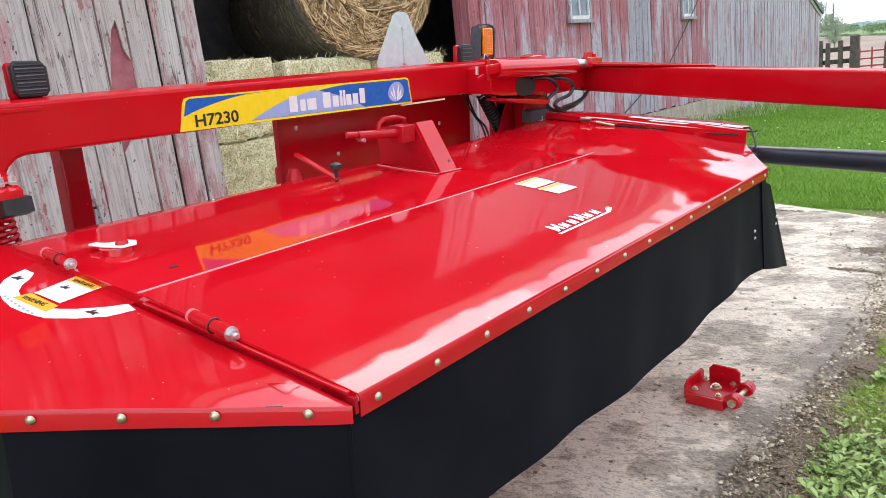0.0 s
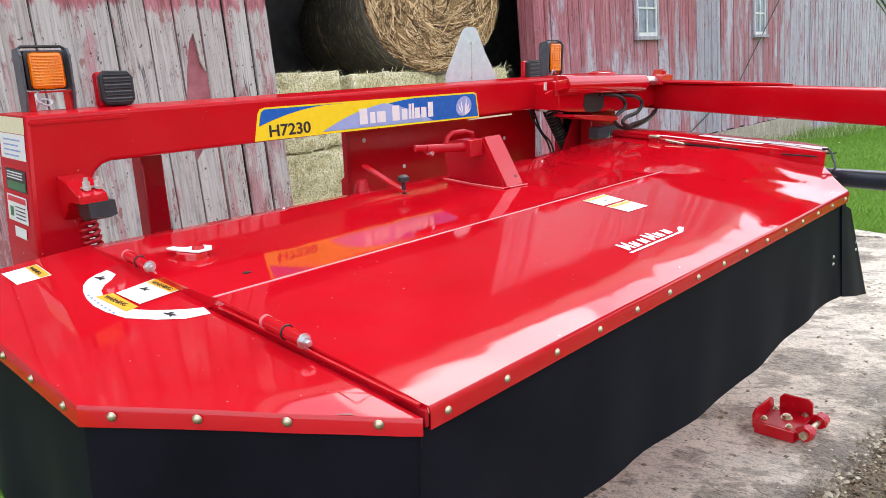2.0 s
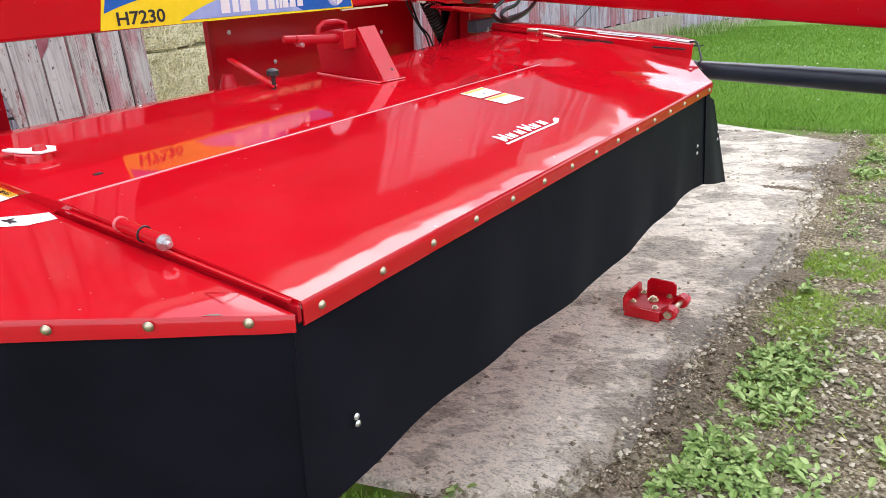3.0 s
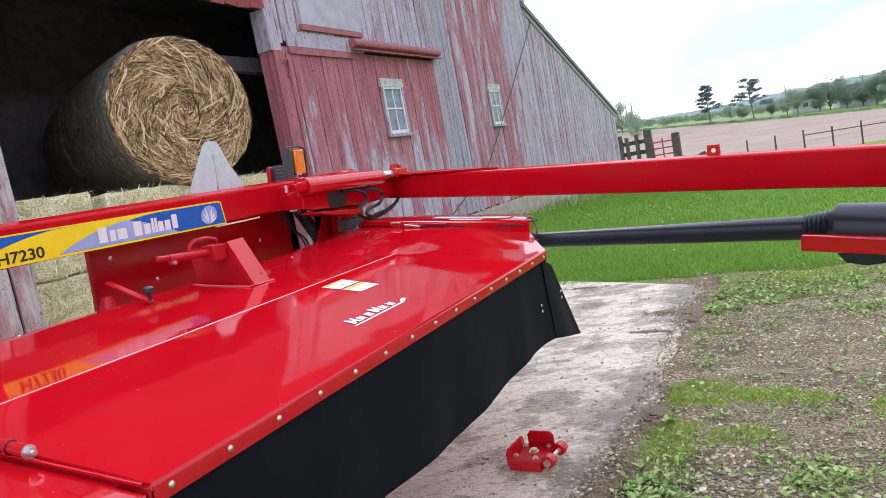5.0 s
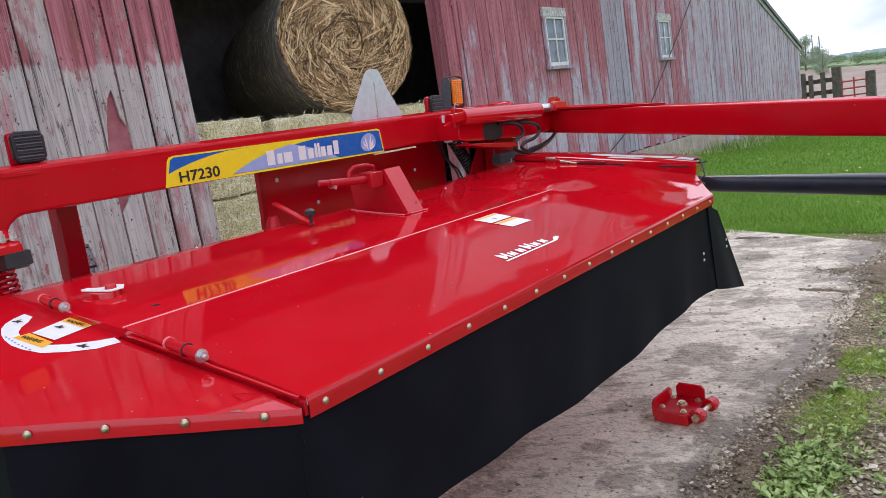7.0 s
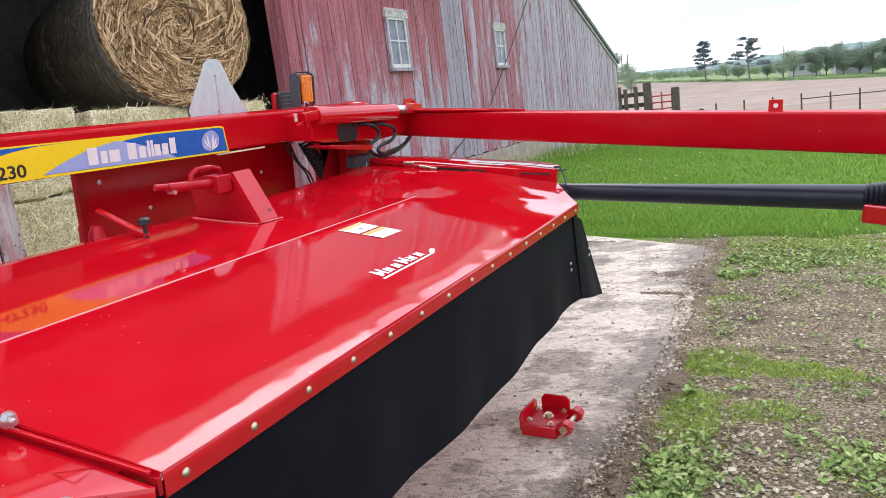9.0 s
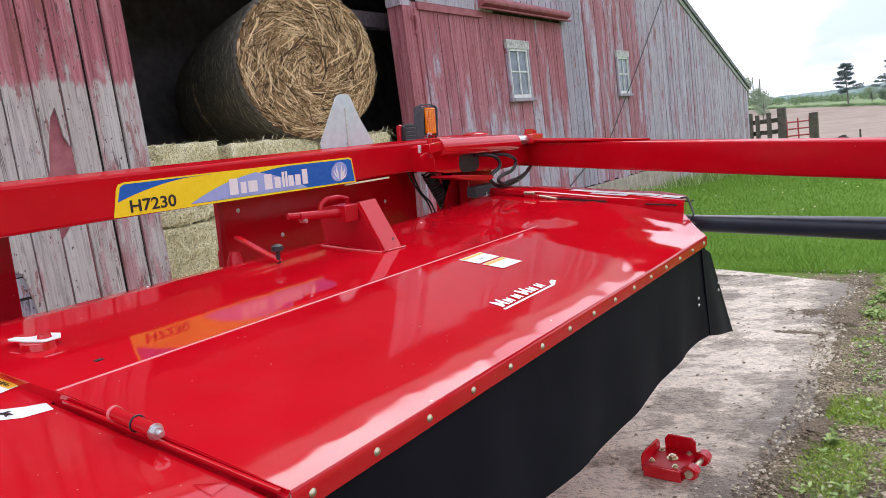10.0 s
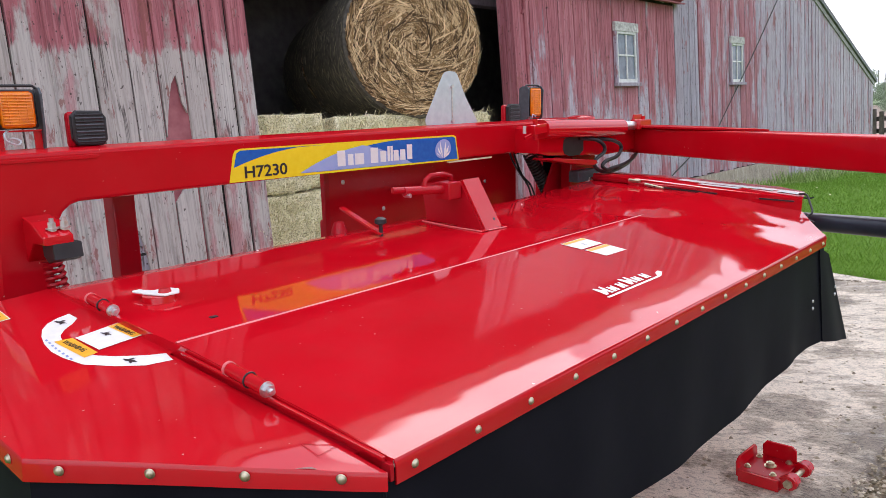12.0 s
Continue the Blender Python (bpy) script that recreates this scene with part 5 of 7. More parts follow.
end_label("print_bar", -1.785, -1.75, 0.150, 0.182, GREEN_LABEL, lab, lift=0.0006)
end_label("small_label", -1.755, -1.64, 0.085, 0.119, WHITE, frame_bar)

# stop block with bolts and the coil spring under it
stop = part("stop_bracket", prism([(-1.56, 0.285), (-1.48, 0.275), (-1.385, 0.238), (-1.385, 0.215), (-1.48, 0.21), (-1.56, 0.14)], "y", -0.062, 0.022, 0.006), RED, mower, "red stop bracket with black rubber block")
part("rubber_block", prism([(-1.475, 0.212), (-1.385, 0.216), (-1.38, 0.17), (-1.44, 0.152), (-1.475, 0.17)], "y", -0.04, 0.042, 0.004), BLACK, stop)
for y in (-0.022, 0.012):
    b = part("bolt", rod([(-1.425, y, 0.235), (-1.425, y, 0.276)], [0.013, 0.012], 6), STEEL, stop)
    part("washer", rod([(-1.425, y, 0.256), (-1.425, y, 0.260)], 0.018, 14), STEEL, b)
    part("stud", rod([(-1.425, y, 0.276), (-1.425, y, 0.288)], 0.007, 8), STEEL, b)


def coil(p, q, r, wire_r, turns):
    p, q = Vector(p), Vector(q)
    d = (q - p)
    u = d.orthogonal().normalized()
    v = d.normalized().cross(u)
    n = turns * 12
    return rod([p + d * (i / n) + (u * math.cos(2 * math.pi * i / 12) + v * math.sin(2 * math.pi * i / 12)) * r for i in range(n + 1)], wire_r, 6)


part("float_spring", coil((-1.57, 0.005, 0.16), (-1.57, 0.03, -0.15), 0.03, 0.0075, 15), RED_DARK, mower, "dark red coil spring")
# three added dark pieces stand in for the shadow behind the swivel
part("dark_shield", box(-1.78, -1.76, 2.98, 3.55, -0.12, 0.30, 0.004), RUBBER, mower, "added dark panel standing in for shade behind the swivel")
part("shield_face", prism([(2.72, 0.02), (3.10, -0.02), (3.30, -0.03), (3.30, 0.20), (2.86, 0.25)], "x", -1.615, -1.60, 0.003), RED_DARK, mower)
part("pivot_post", box(-1.58, -1.50, 2.88, 3.08, 0.0, 0.26, 0.01), RED_DARK, mower)
part("valve_block", box(-1.49, -1.42, 2.83, 3.06, 0.110, 0.176, 0.006), LAMP_STEEL, mower, "dark blue-grey valve block")
for off in (0.0, 0.035):
    part("control_cable", rod(eased([(-1.75, 2.60 + off, 0.30), (-1.75, 2.63 + off, 0.24), (-1.75, 2.71 + off * 0.3, 0.15), (-1.74, 2.77 + off * 0.8, 0.08), (-1.74, 2.82 + off, -0.02)]), 0.006, 8), BLACK, mower, "thin black control cable")
part("float_spring", coil((-1.68, 2.70, 0.28), (-1.68, 2.90, 0.02), 0.034, 0.008, 15), BLACK, mower, "black coil spring")
part("wheel_leg", box(-1.95, -1.862, 0.335, 0.42, -0.72, 0.305, 0.006), RED_DARK, mower)
part("wheel_leg", box(-1.95, -1.862, 3.14, 3.22, -0.72, 0.305, 0.006), RED_DARK, mower)


def wheel(y):
    """A small transport wheel behind the header."""
    n, prof = 40, [(0.20, -0.09), (0.31, -0.1), (0.35, -0.085), (0.362, -0.05), (0.365, 0.0), (0.362, 0.05), (0.35, 0.085), (0.31, 0.1), (0.20, 0.09)]
    bm = skin([[(-2.12 + r * math.cos(2 * math.pi * k / n), y + w, -0.665 + r * math.sin(2 * math.pi * k / n)) for k in range(n)] for r, w in prof], True)
    t = part("tyre", bm, TYRE, mower)
    part("rim", rod([(-2.12, y - 0.07, -0.665), (-2.12, y + 0.07, -0.665)], [0.2, 0.2], 28), WHITE, t)
    part("axle", rod([(-2.12, y, -0.665), (-1.9, y, -0.665)], 0.035, 12), RED_DARK, t)


wheel(0.38)
wheel(3.18)

# decal on the beam's face, painted shapes only
DX = FX + 0.0012


def face_shape(name, pts, mat, parent, lift, label=""):
    bm = bmesh.new()
    f = bm.faces.new([bm.verts.new((DX + lift, y, z)) for y, z in pts])
    bm.normal_update()
    if f.normal.x < 0:
        f.normal_flip()
    return part(name, bm, mat, parent, label)


def bowed(p, q, h, n=12):
    """Points from p to q on a bow that rises by h."""
    return [(p[0] + (q[0] - p[0]) * i / n, p[1] + (q[1] - p[1]) * i / n + h * 4 * (i / n) * (1 - i / n)) for i in range(n + 1)]


decal = face_shape("beam_decal", [(0.645, 0.318), (0.668, 0.42), (0.678, 0.436), (0.70, 0.441), (1.89, 0.432), (1.912, 0.424), (1.931, 0.306)], YELLOW, frame_bar, 0.0, "yellow and blue decal with a pale leaf mark")
face_shape("decal_blue", [(0.668, 0.372), (0.683, 0.425), (0.70, 0.434), (1.10, 0.4315)] + bowed((1.10, 0.431), (0.668, 0.372), 0.021), BLUE, decal, 0.0008)
face_shape("decal_blue", bowed((0.965, 0.325), (1.5, 0.428), 0.022) + [(1.886, 0.4245), (1.905, 0.418), (1.922, 0.313)], BLUE, decal, 0.0008)
face_shape("decal_pale", bowed((0.965, 0.326), (1.26, 0.412), 0.012) + bowed((1.3, 0.418), (1.60, 0.318), 0.012), PALE_BLUE, decal, 0.0014)
lettering("model_number", "H7230", 0.062, INK, decal, Matrix(((0, 0, 1, DX + 0.0012), (1, 0, 0, 0.708), (0, 1, 0, 0.330), (0, 0, 0, 1))), squeeze=1.16, bold=0.0012)
# the maker's word is only bars of its size
yb = 1.158
for w, h in ((0.052, 0.066), (0.036, 0.048), (0.060, 0.048), (0.0, 0), (0.052, 0.066), (0.040, 0.048), (0.017, 0.068), (0.017, 0.068), (0.037, 0.048), (0.040, 0.048), (0.040, 0.068)):
    if w:
        face_shape("name_bar", [(yb, 0.337), (yb, 0.337 + h), (yb + w * 0.84, 0.336 + h), (yb + w * 0.84, 0.336)], WHITE, decal, 0.002)
        yb += w * 1.10
    else:
        yb += 0.024
oval = [(1.815 + 0.056 * math.cos(a) + 0.006 * math.sin(a), 0.367 + 0.049 * math.sin(a) * (1.0 if math.sin(a) > 0 else 0.9)) for a in [2 * math.pi * k / 28 for k in range(28)]]
face_shape("leaf_mark", oval, PALE_BLUE, decal, 0.002)
for dy, up, w in ((-0.046, 0.030, 0.006), (-0.036, 0.058, 0.007), (-0.017, 0.080, 0.007), (0.017, 0.080, 0.007), (0.036, 0.058, 0.007), (0.046, 0.030, 0.006)):
    y0, z0 = 1.815 + 0.004 * (1 if dy > 0 else -1), 0.326
    ym, zm = y0 + dy * 0.62, z0 + up * 0.5
    face_shape("leaf_lobe", [(y0, z0), (ym + w, zm - w * 0.4), (y0 + dy, z0 + up), (ym - w, zm + w * 0.4)], WHITE, decal, 0.0026)
part("edge_trim", bar((FX - 0.01, 1.86, 0.300), (FX - 0.01, 2.2, 0.300), 0.012, 0.008, 0.001), CREAM, frame_bar)


# ---- lamps on the beam ----
def amber_lamp(y, x, low=0.0, tall=0.0):
    """A square amber lamp between two steel guard plates, on a low red stand."""
    z0, z1 = 0.545 - low - tall * 0.2, 0.662 - low + tall
    body = part("amber_lamp", box(x - 0.06, x - 0.012, y - 0.064, y + 0.064, z0 - 0.004, z1 + 0.006, 0.01), BLACK, mower, "amber warning lamp in a wire guard")
    lens = part("lens", box(x - 0.012, x + 0.008, y - 0.054, y + 0.05, z0, z1, 0.014), AMBER, body, "ribbed amber lens")
    for k in range(11):
        z = z0 + 0.012 + (z1 - z0 - 0.024) * k / 10
        part("rib", rod([(x + 0.0085, y - 0.046, z), (x + 0.0085, y + 0.043, z)], 0.0022, 6), AMBER, lens)
    for d in (-0.028, 0.0, 0.026):
        part("rib", rod([(x + 0.0085, y + d, z0 + 0.01), (x + 0.0085, y + d, z1 - 0.01)], 0.0018, 6), AMBER, lens)
    for d in (-0.074, 0.074):
        part("guard", prism([(x - 0.078, 0.47), (x - 0.070, z1), (x - 0.05, z1 + 0.012), (x - 0.012, z1 + 0.012), (x + 0.004, z1 - 0.01), (x - 0.004, z0 - 0.01), (x - 0.02, 0.47)], "y", y + d - 0.004, y + d + 0.004, 0.001), LAMP_STEEL, body, "blue-grey steel guard plate")
    part("guard_bar", rod([(x - 0.03, y - 0.074, z1 + 0.008), (x - 0.03, y - 0.06, z1 + 0.018), (x - 0.03, y + 0.06, z1 + 0.018), (x - 0.03, y + 0.074, z1 + 0.008)], 0.005, 8), BLACK, body)
    part("lamp_stand", bar((x - 0.03, y - 0.064, z0 - 0.010), (x - 0.03, y + 0.068, z0 - 0.010), 0.03, 0.006, 0), RED, body)
    for d in (-0.06, 0.062):
        part("lamp_stand", bar((x - 0.03, y + d, 0.465), (x - 0.03, y + d, z0 - 0.008), 0.03, 0.008, 0, (1, 0, 0)), RED, body)
    part("lamp_wire", rod(eased([(x - 0.02, y - 0.03, z0 - 0.006), (x + 0.004, y - 0.05, z0 - 0.018), (x + 0.008, y - 0.045, 0.505), (x + 0.006, y - 0.015, 0.492), (x, y - 0.005, 0.505), (x - 0.01, y - 0.03, 0.512), (x - 0.03, y - 0.045, 0.48)]), 0.0032, 6), GALV, body)
    return body


def dark_lamp(y, x, low=0.0):
    """A dark ribbed lamp with rounded corners in a red-rimmed case."""
    body = part("tail_lamp", box(x - 0.05, x - 0.012, y - 0.060, y + 0.05, 0.470 - low, 0.592 - low, 0.014), RED_DARK, mower, "dark ribbed tail lamp")
    oct_ = [(y - 0.055, 0.50), (y - 0.04, 0.478), (y + 0.045, 0.476), (y + 0.062, 0.495), (y + 0.063, 0.572), (y + 0.045, 0.594), (y - 0.035, 0.597), (y - 0.054, 0.578)]
    face = part("lens", prism([(p, q - low) for p, q in oct_], "x", x - 0.014, x + 0.012, 0.006), BLACK, body)
    for k in range(9):
        z = 0.490 - low + 0.0115 * k
        part("rib", rod([(x + 0.0125, y - 0.042, z), (x + 0.0125, y + 0.05, z)], 0.0034, 6), LAMP_STEEL if k % 2 else BLACK, face)
    return body


amber_lamp(0.035, -1.77)
dark_lamp(0.245, -1.77)
amber_lamp(2.935, -1.80, 0.042, 0.042)
dark_lamp(2.70, -1.80, 0.025)

# back of the slow-vehicle plate
plate = [(2.035, 0.455), (2.02, 0.50), (2.10, 0.63), (2.165, 0.735), (2.185, 0.752), (2.215, 0.758), (2.265, 0.755), (2.285, 0.74), (2.35, 0.62), (2.45, 0.48), (2.445, 0.45)]
smv = part("rear_sign_plate", prism(plate, "x", -1.872, -1.868), GALV, mower, "bare grey back of a slow-vehicle sign plate")
part("plate_rib", bar((-1.866, 2.235, 0.50), (-1.866, 2.235, 0.66), 0.008, 0.006, 0.001, (1, 0, 0)), STEEL, smv)
for z in (0.49, 0.675):
    part("bolt", rod([(-1.868, 2.235, z), (-1.858, 2.235, z)], 0.011, 8), STEEL, smv)

# ---- rear housing, tilt arm, lever ----
housing = part("rear_housing", box(-1.93, -1.9, 1.345, 2.86, -0.30, 0.305, 0.004), RED_TUBE, mower, "red conditioner housing behind the hood")
part("housing_body", box(-2.3, -1.932, 1.6, 2.7, -0.45, -0.02, 0.02), RED_DARK, housing)
DOT = bolt_mesh("housing_bolt", 0.009, 0.006, STEEL, (1, 0, 0))
for y, z in ((2.126, 0.0), (1.721, 0.058), (1.46, 0.22), (2.55, 0.12)):
    shared("bolt", DOT, housing, pose(-1.899, y, z))
part("housing_rim", bar((-1.9, 1.35, -0.1), (-1.9, 1.35, 0.30), 0.03, 0.03, 0.004, (1, 0, 0)), RED_DARK, housing)
arm = part("tilt_bracket", prism([(-1.0, 0.074), (-1.012, 0.074), (-1.137, 0.270), (-1.125, 0.275)], "y", 1.47, 1.575, 0.002), RED, mower, "red sloping bracket plate on the hood")
part("bracket_flange", prism([(-1.012, 0.074), (-1.33, 0.088), (-1.36, 0.245), (-1.137, 0.270)], "y", 1.462, 1.470), RED_DARK, arm)
part("bracket_foot", box(-1.35, -0.985, 1.43, 1.575, 0.0745, 0.079, 0.001), RED, arm)
part("weld_seam", rod([(-1.33, 1.432, 0.088), (-1.16, 1.425, 0.081), (-0.99, 1.43, 0.0765), (-0.978, 1.575, 0.0765)], 0.0028, 6), RED_EDGE, arm)
# black discs stand in for shade in the plate's holes
for f in (0.15, 0.85):
    part("hole", rod([(-1.003 - 0.125 * f, 1.548, 0.080 + 0.196 * f), (-1.002 - 0.125 * f, 1.548, 0.0805 + 0.196 * f)], 0.006, 10), BLACK, arm)
ram = part("tilt_screw", rod([(-1.19, 1.19, 0.252), (-1.15, 1.45, 0.238)], 0.018, 18), RED_DARK, mower, "red tilt screw with an arched handle")
part("screw_eye", rod([(-1.205, 1.145, 0.259), (-1.19, 1.19, 0.256)], 0.013, 10), RED_DARK, ram)
part("screw_lug", box(-1.20, -1.12, 1.38, 1.455, 0.2, 0.27, 0.004), RED_DARK, ram)
part("end_bolt", rod([(-1.195, 1.20, 0.236), (-1.165, 1.205, 0.234)], 0.009, 8), STEEL, ram)
part("handle", rod([(-1.18, 1.30, 0.262), (-1.18, 1.305, 0.285), (-1.18, 1.335, 0.302), (-1.18, 1.41, 0.302), (-1.18, 1.455, 0.290), (-1.18, 1.462, 0.255)], 0.010, 10), RED_DARK, ram)
lever = part("lever", bar((-1.47, 1.10, 0.175), (-1.225, 1.10, 0.09), 0.026, 0.011, 0.003), RED, mower, "red lever with a black knob")
part("lever_pivot", rod([(-1.46, 1.075, 0.05), (-1.46, 1.075, 0.085), (-1.46, 1.075, 0.12)], [0.04, 0.034, 0.02], 14), RED_DARK, lever)
part("knob_stem", rod([(-1.232, 1.10, 0.072), (-1.232, 1.10, 0.135)], 0.008, 10), BLACK, lever)
part("knob", rod([(-1.232, 1.10, 0.128), (-1.232, 1.10, 0.134), (-1.232, 1.10, 0.15), (-1.232, 1.10, 0.157)], [0.012, 0.024, 0.023, 0.012], 16), BLACK, lever)

# ---- swivel hitch, cylinder and tongue ----
part("swivel_body", prism([(2.40, 0.44), (2.44, 0.455), (3.45, 0.43), (3.55, 0.40), (3.55, 0.27), (3.1, 0.255), (2.5, 0.29), (2.40, 0.31)], "x", -1.60, -1.40, 0.006), RED, mower, "red swivel head joining beam and tongue")
# no hole is cut; a black plate stands in for the opening's shade
part("swivel_window", prism([(2.63, 0.32), (2.64, 0.37), (2.68, 0.385), (2.84, 0.375), (2.84, 0.30), (2.80, 0.275), (2.70, 0.275), (2.65, 0.29)], "x", -1.402, -1.397), BLACK, mower, "black patch for the shaded opening in the swivel head")
part("hose_port", rod([(-1.41, 2.80, 0.37), (-1.385, 2.80, 0.37)], 0.014, 10), BLACK, mower)
part("swivel_floor", prism([(2.44, 0.285), (2.86, 0.245), (2.88, 0.225), (2.82, 0.215), (2.55, 0.25), (2.42, 0.275)], "x", -1.46, -1.32, 0.004), RED_DARK, mower)
ram2 = part("swing_cylinder", rod([(-1.36, 2.37, 0.440), (-1.36, 3.20, 0.415)], 0.05, 24), RED, mower, "red hydraulic swing cylinder")
part("cylinder_cover", bar((-1.42, 2.37, 0.486), (-1.42, 3.20, 0.461), 0.10, 0.010, 0.003), RED, ram2)
part("piston_rod", rod([(-1.36, 3.20, 0.425), (-1.36, 3.36, 0.42)], 0.028, 16), STEEL, ram2)
part("clevis", box(-1.38, -1.31, 3.35, 3.5, 0.395, 0.455, 0.006), RED, ram2)
part("clevis", bar((-1.35, 2.26, 0.44), (-1.35, 2.38, 0.45), 0.05, 0.05, 0.004), RED, ram2)
part("clevis_pin", rod([(-1.345, 3.45, 0.39), (-1.345, 3.45, 0.475)], 0.013, 10), RED, ram2)
part("clevis_pin", rod([(-1.35, 2.30, 0.39), (-1.35, 2.30, 0.49)], 0.013, 10), RED, ram2)
part("pivot_cap", rod([(-1.5, 2.98, 0.45), (-1.5, 2.98, 0.485), (-1.5, 2.98, 0.495)], [0.085, 0.08, 0.05], 20), RED, mower, "round red pivot cap")
HOSE_END = [(-1.335, 3.03, 0.163), (-1.335, 3.16, 0.174), (-1.36, 3.32, 0.198), (-1.43, 3.50, 0.22)]
for bend, lift in (([(-1.40, 2.83, 0.366), (-1.345, 2.895, 0.357), (-1.335, 2.965, 0.32), (-1.335, 2.965, 0.28), (-1.34, 2.90, 0.252), (-1.34, 2.865, 0.22), (-1.335, 2.92, 0.178)], 0.0), ([(-1.40, 3.0, 0.356), (-1.345, 3.06, 0.348), (-1.335, 3.15, 0.318), (-1.335, 3.165, 0.284), (-1.315, 3.08, 0.25), (-1.31, 2.95, 0.232), (-1.31, 2.91, 0.205), (-1.31, 2.97, 0.178)], 0.022)):
    part("hydraulic_hose", rod(eased(bend + [(x + lift, y, z + lift) for x, y, z in HOSE_END]), 0.011, 10), BLACK, mower, "looped black hydraulic hose")
part("lock_lever", bar((-1.36, 2.22, 0.40), (-1.33, 2.36, 0.455), 0.012, 0.016, 0.003), RED, mower, "thin red lock lever")
part("lock_pin", rod([(-1.345, 2.20, 0.425), (-1.345, 2.20, 0.465)], 0.009, 8), STEEL, mower)
part("clevis_lug", prism([(3.40, 0.43), (3.42, 0.485), (3.52, 0.485), (3.54, 0.43)], "x", -1.40, -1.388, 0.002), RED, ram2)
part("stay_strip", bar((-1.33, 3.50, 0.405), (-1.32, 3.62, 0.355), 0.008, 0.012, 0.001), RED_EDGE, mower)
TONGUE = [(-1.62, 3.54), (-1.1, 3.32), (-0.12, 2.90), (0.40, 2.70), (0.83, 2.55), (1.22, 2.40), (1.53, 2.24), (2.5, 1.66)]
rows = []
for i, (x, y) in enumerate(TONGUE):
    a, b = Vector(TONGUE[max(i - 1, 0)]), Vector(TONGUE[min(i + 1, len(TONGUE) - 1)])
    d = (b - a).normalized()
    nrm = Vector((-d.y, d.x))
    rows.append([(x + nrm.x * p, y + nrm.y * p, q) for p, q in rounded(0.0, 0.15, 0.242, 0.402, 0.014)])
bm = skin(rows, True)
bm.verts.ensure_lookup_table()
n = len(rows[0])
bm.faces.new(bm.verts[:n][::-1])
bm.faces.new(bm.verts[-n:])
bmesh.ops.recalc_face_normals(bm, faces=bm.faces)
tongue = part("tongue", bm, RED_TUBE, mower, "long red tubular tongue")
part("tongue_plate", prism([(-1.55, 3.47), (-1.1, 3.29), (-0.45, 3.08), (-0.6, 3.2), (-1.0, 3.45), (-1.5, 3.66)], "z", 0.404, 0.416, 0.002), RED_TUBE, tongue)
part("lug", prism([(0.79, 0.395), (0.79, 0.45), (0.845, 0.45), (0.845, 0.395)], "y", 2.60, 2.612, 0.002), RED, tongue)
# white disc stands in for the bright view through the lug
part("lug_hole", rod([(0.8175, 2.598, 0.424), (0.8175, 2.6, 0.424)], 0.01, 10), WHITE, tongue)

# ---- drive shaft ----
shaft = part("drive_shaft_guard", rod([(-0.35, 3.02, -0.030), (1.18, 2.74, 0.024)], [0.042, 0.056], 24), TUBE_BLACK, mower, "black plastic drive shaft guard")
part("label", skin([[(0.87 + 0.10 * u, 2.7965 - 0.0183 * u - 0.0485 * math.cos(v) - 0.001, 0.0145 + 0.0035 * u + 0.0485 * math.sin(v)) for v in (-0.75, -0.5, -0.25)] for u in (0, 1)]), WHITE, shaft, "white shaft label")
rr, pp = [], []
for k in range(13):
    f = k / 12
    pp.append((1.175 + 0.115 * f, 2.741 - 0.02 * f, 0.026 + 0.004 * f))
    rr.append(0.052 + 0.018 * f + (0.006 if k % 2 else -0.003))
part("bellows", rod(pp, rr, 24), TUBE_BLACK, shaft, "ribbed black bellows")
bell = part("shaft_bell", rod([(1.28, 2.72, 0.03), (1.31, 2.715, 0.025), (1.60, 2.66, 0.01), (1.61, 2.658, 0.01), (2.1, 2.57, -0.01)], [0.072, 0.108, 0.118, 0.112, 0.112], 28), TUBE_BLACK, mower, "large black shaft bell housing")
part("bell_skirt", prism([(1.30, -0.08), (1.34, -0.13), (1.42, -0.145), (1.62, -0.115), (1.62, -0.06)], "y", 2.66, 2.72, 0.01), TUBE_BLACK, bell)
part("shaft_carrier", bar((1.165, 2.60, -0.018), (2.2, 2.41, -0.07), 0.05, 0.075, 0.01), RED, mower, "red drive carrier bar")
part("carrier_post", bar((1.80, 2.45, -0.06), (1.86, 2.44, 0.25), 0.07, 0.10, 0.01, (1, 0, 0)), RED, mower)


# ---- hay in the doorway ----
random.seed(11)


def blades(name, count, place, mat, parent=None, label="", kind="", category=""):
    """Many small bent strips; place(i) gives a foot, a tip direction, a length and a width."""
    vs, fs = [], []
    for i in range(count):
        got = place(i)
        if got is None:
            continue
        p, d, side, ln, wd = got
        k = len(vs)
        mid = p + d * ln * 0.5
        tip = p + d * ln
        vs += [p - side * wd / 2, p + side * wd / 2, mid + side * wd / 2, mid - side * wd / 2, tip]
        fs += [(k, k + 1, k + 2, k + 3), (k + 3, k + 2, k + 4)]
    me = bpy.data.meshes.new(name)
    me.from_pydata([tuple(v) for v in vs], [], fs)
    me.materials.append(mat)
    ob = new(name, me)
    if parent is not None:
        ob.parent = parent
    if label:
        ob["label"] = label
    if category:
        ob["category"] = category
    if kind:
        ob["kind"] = kind
    return ob


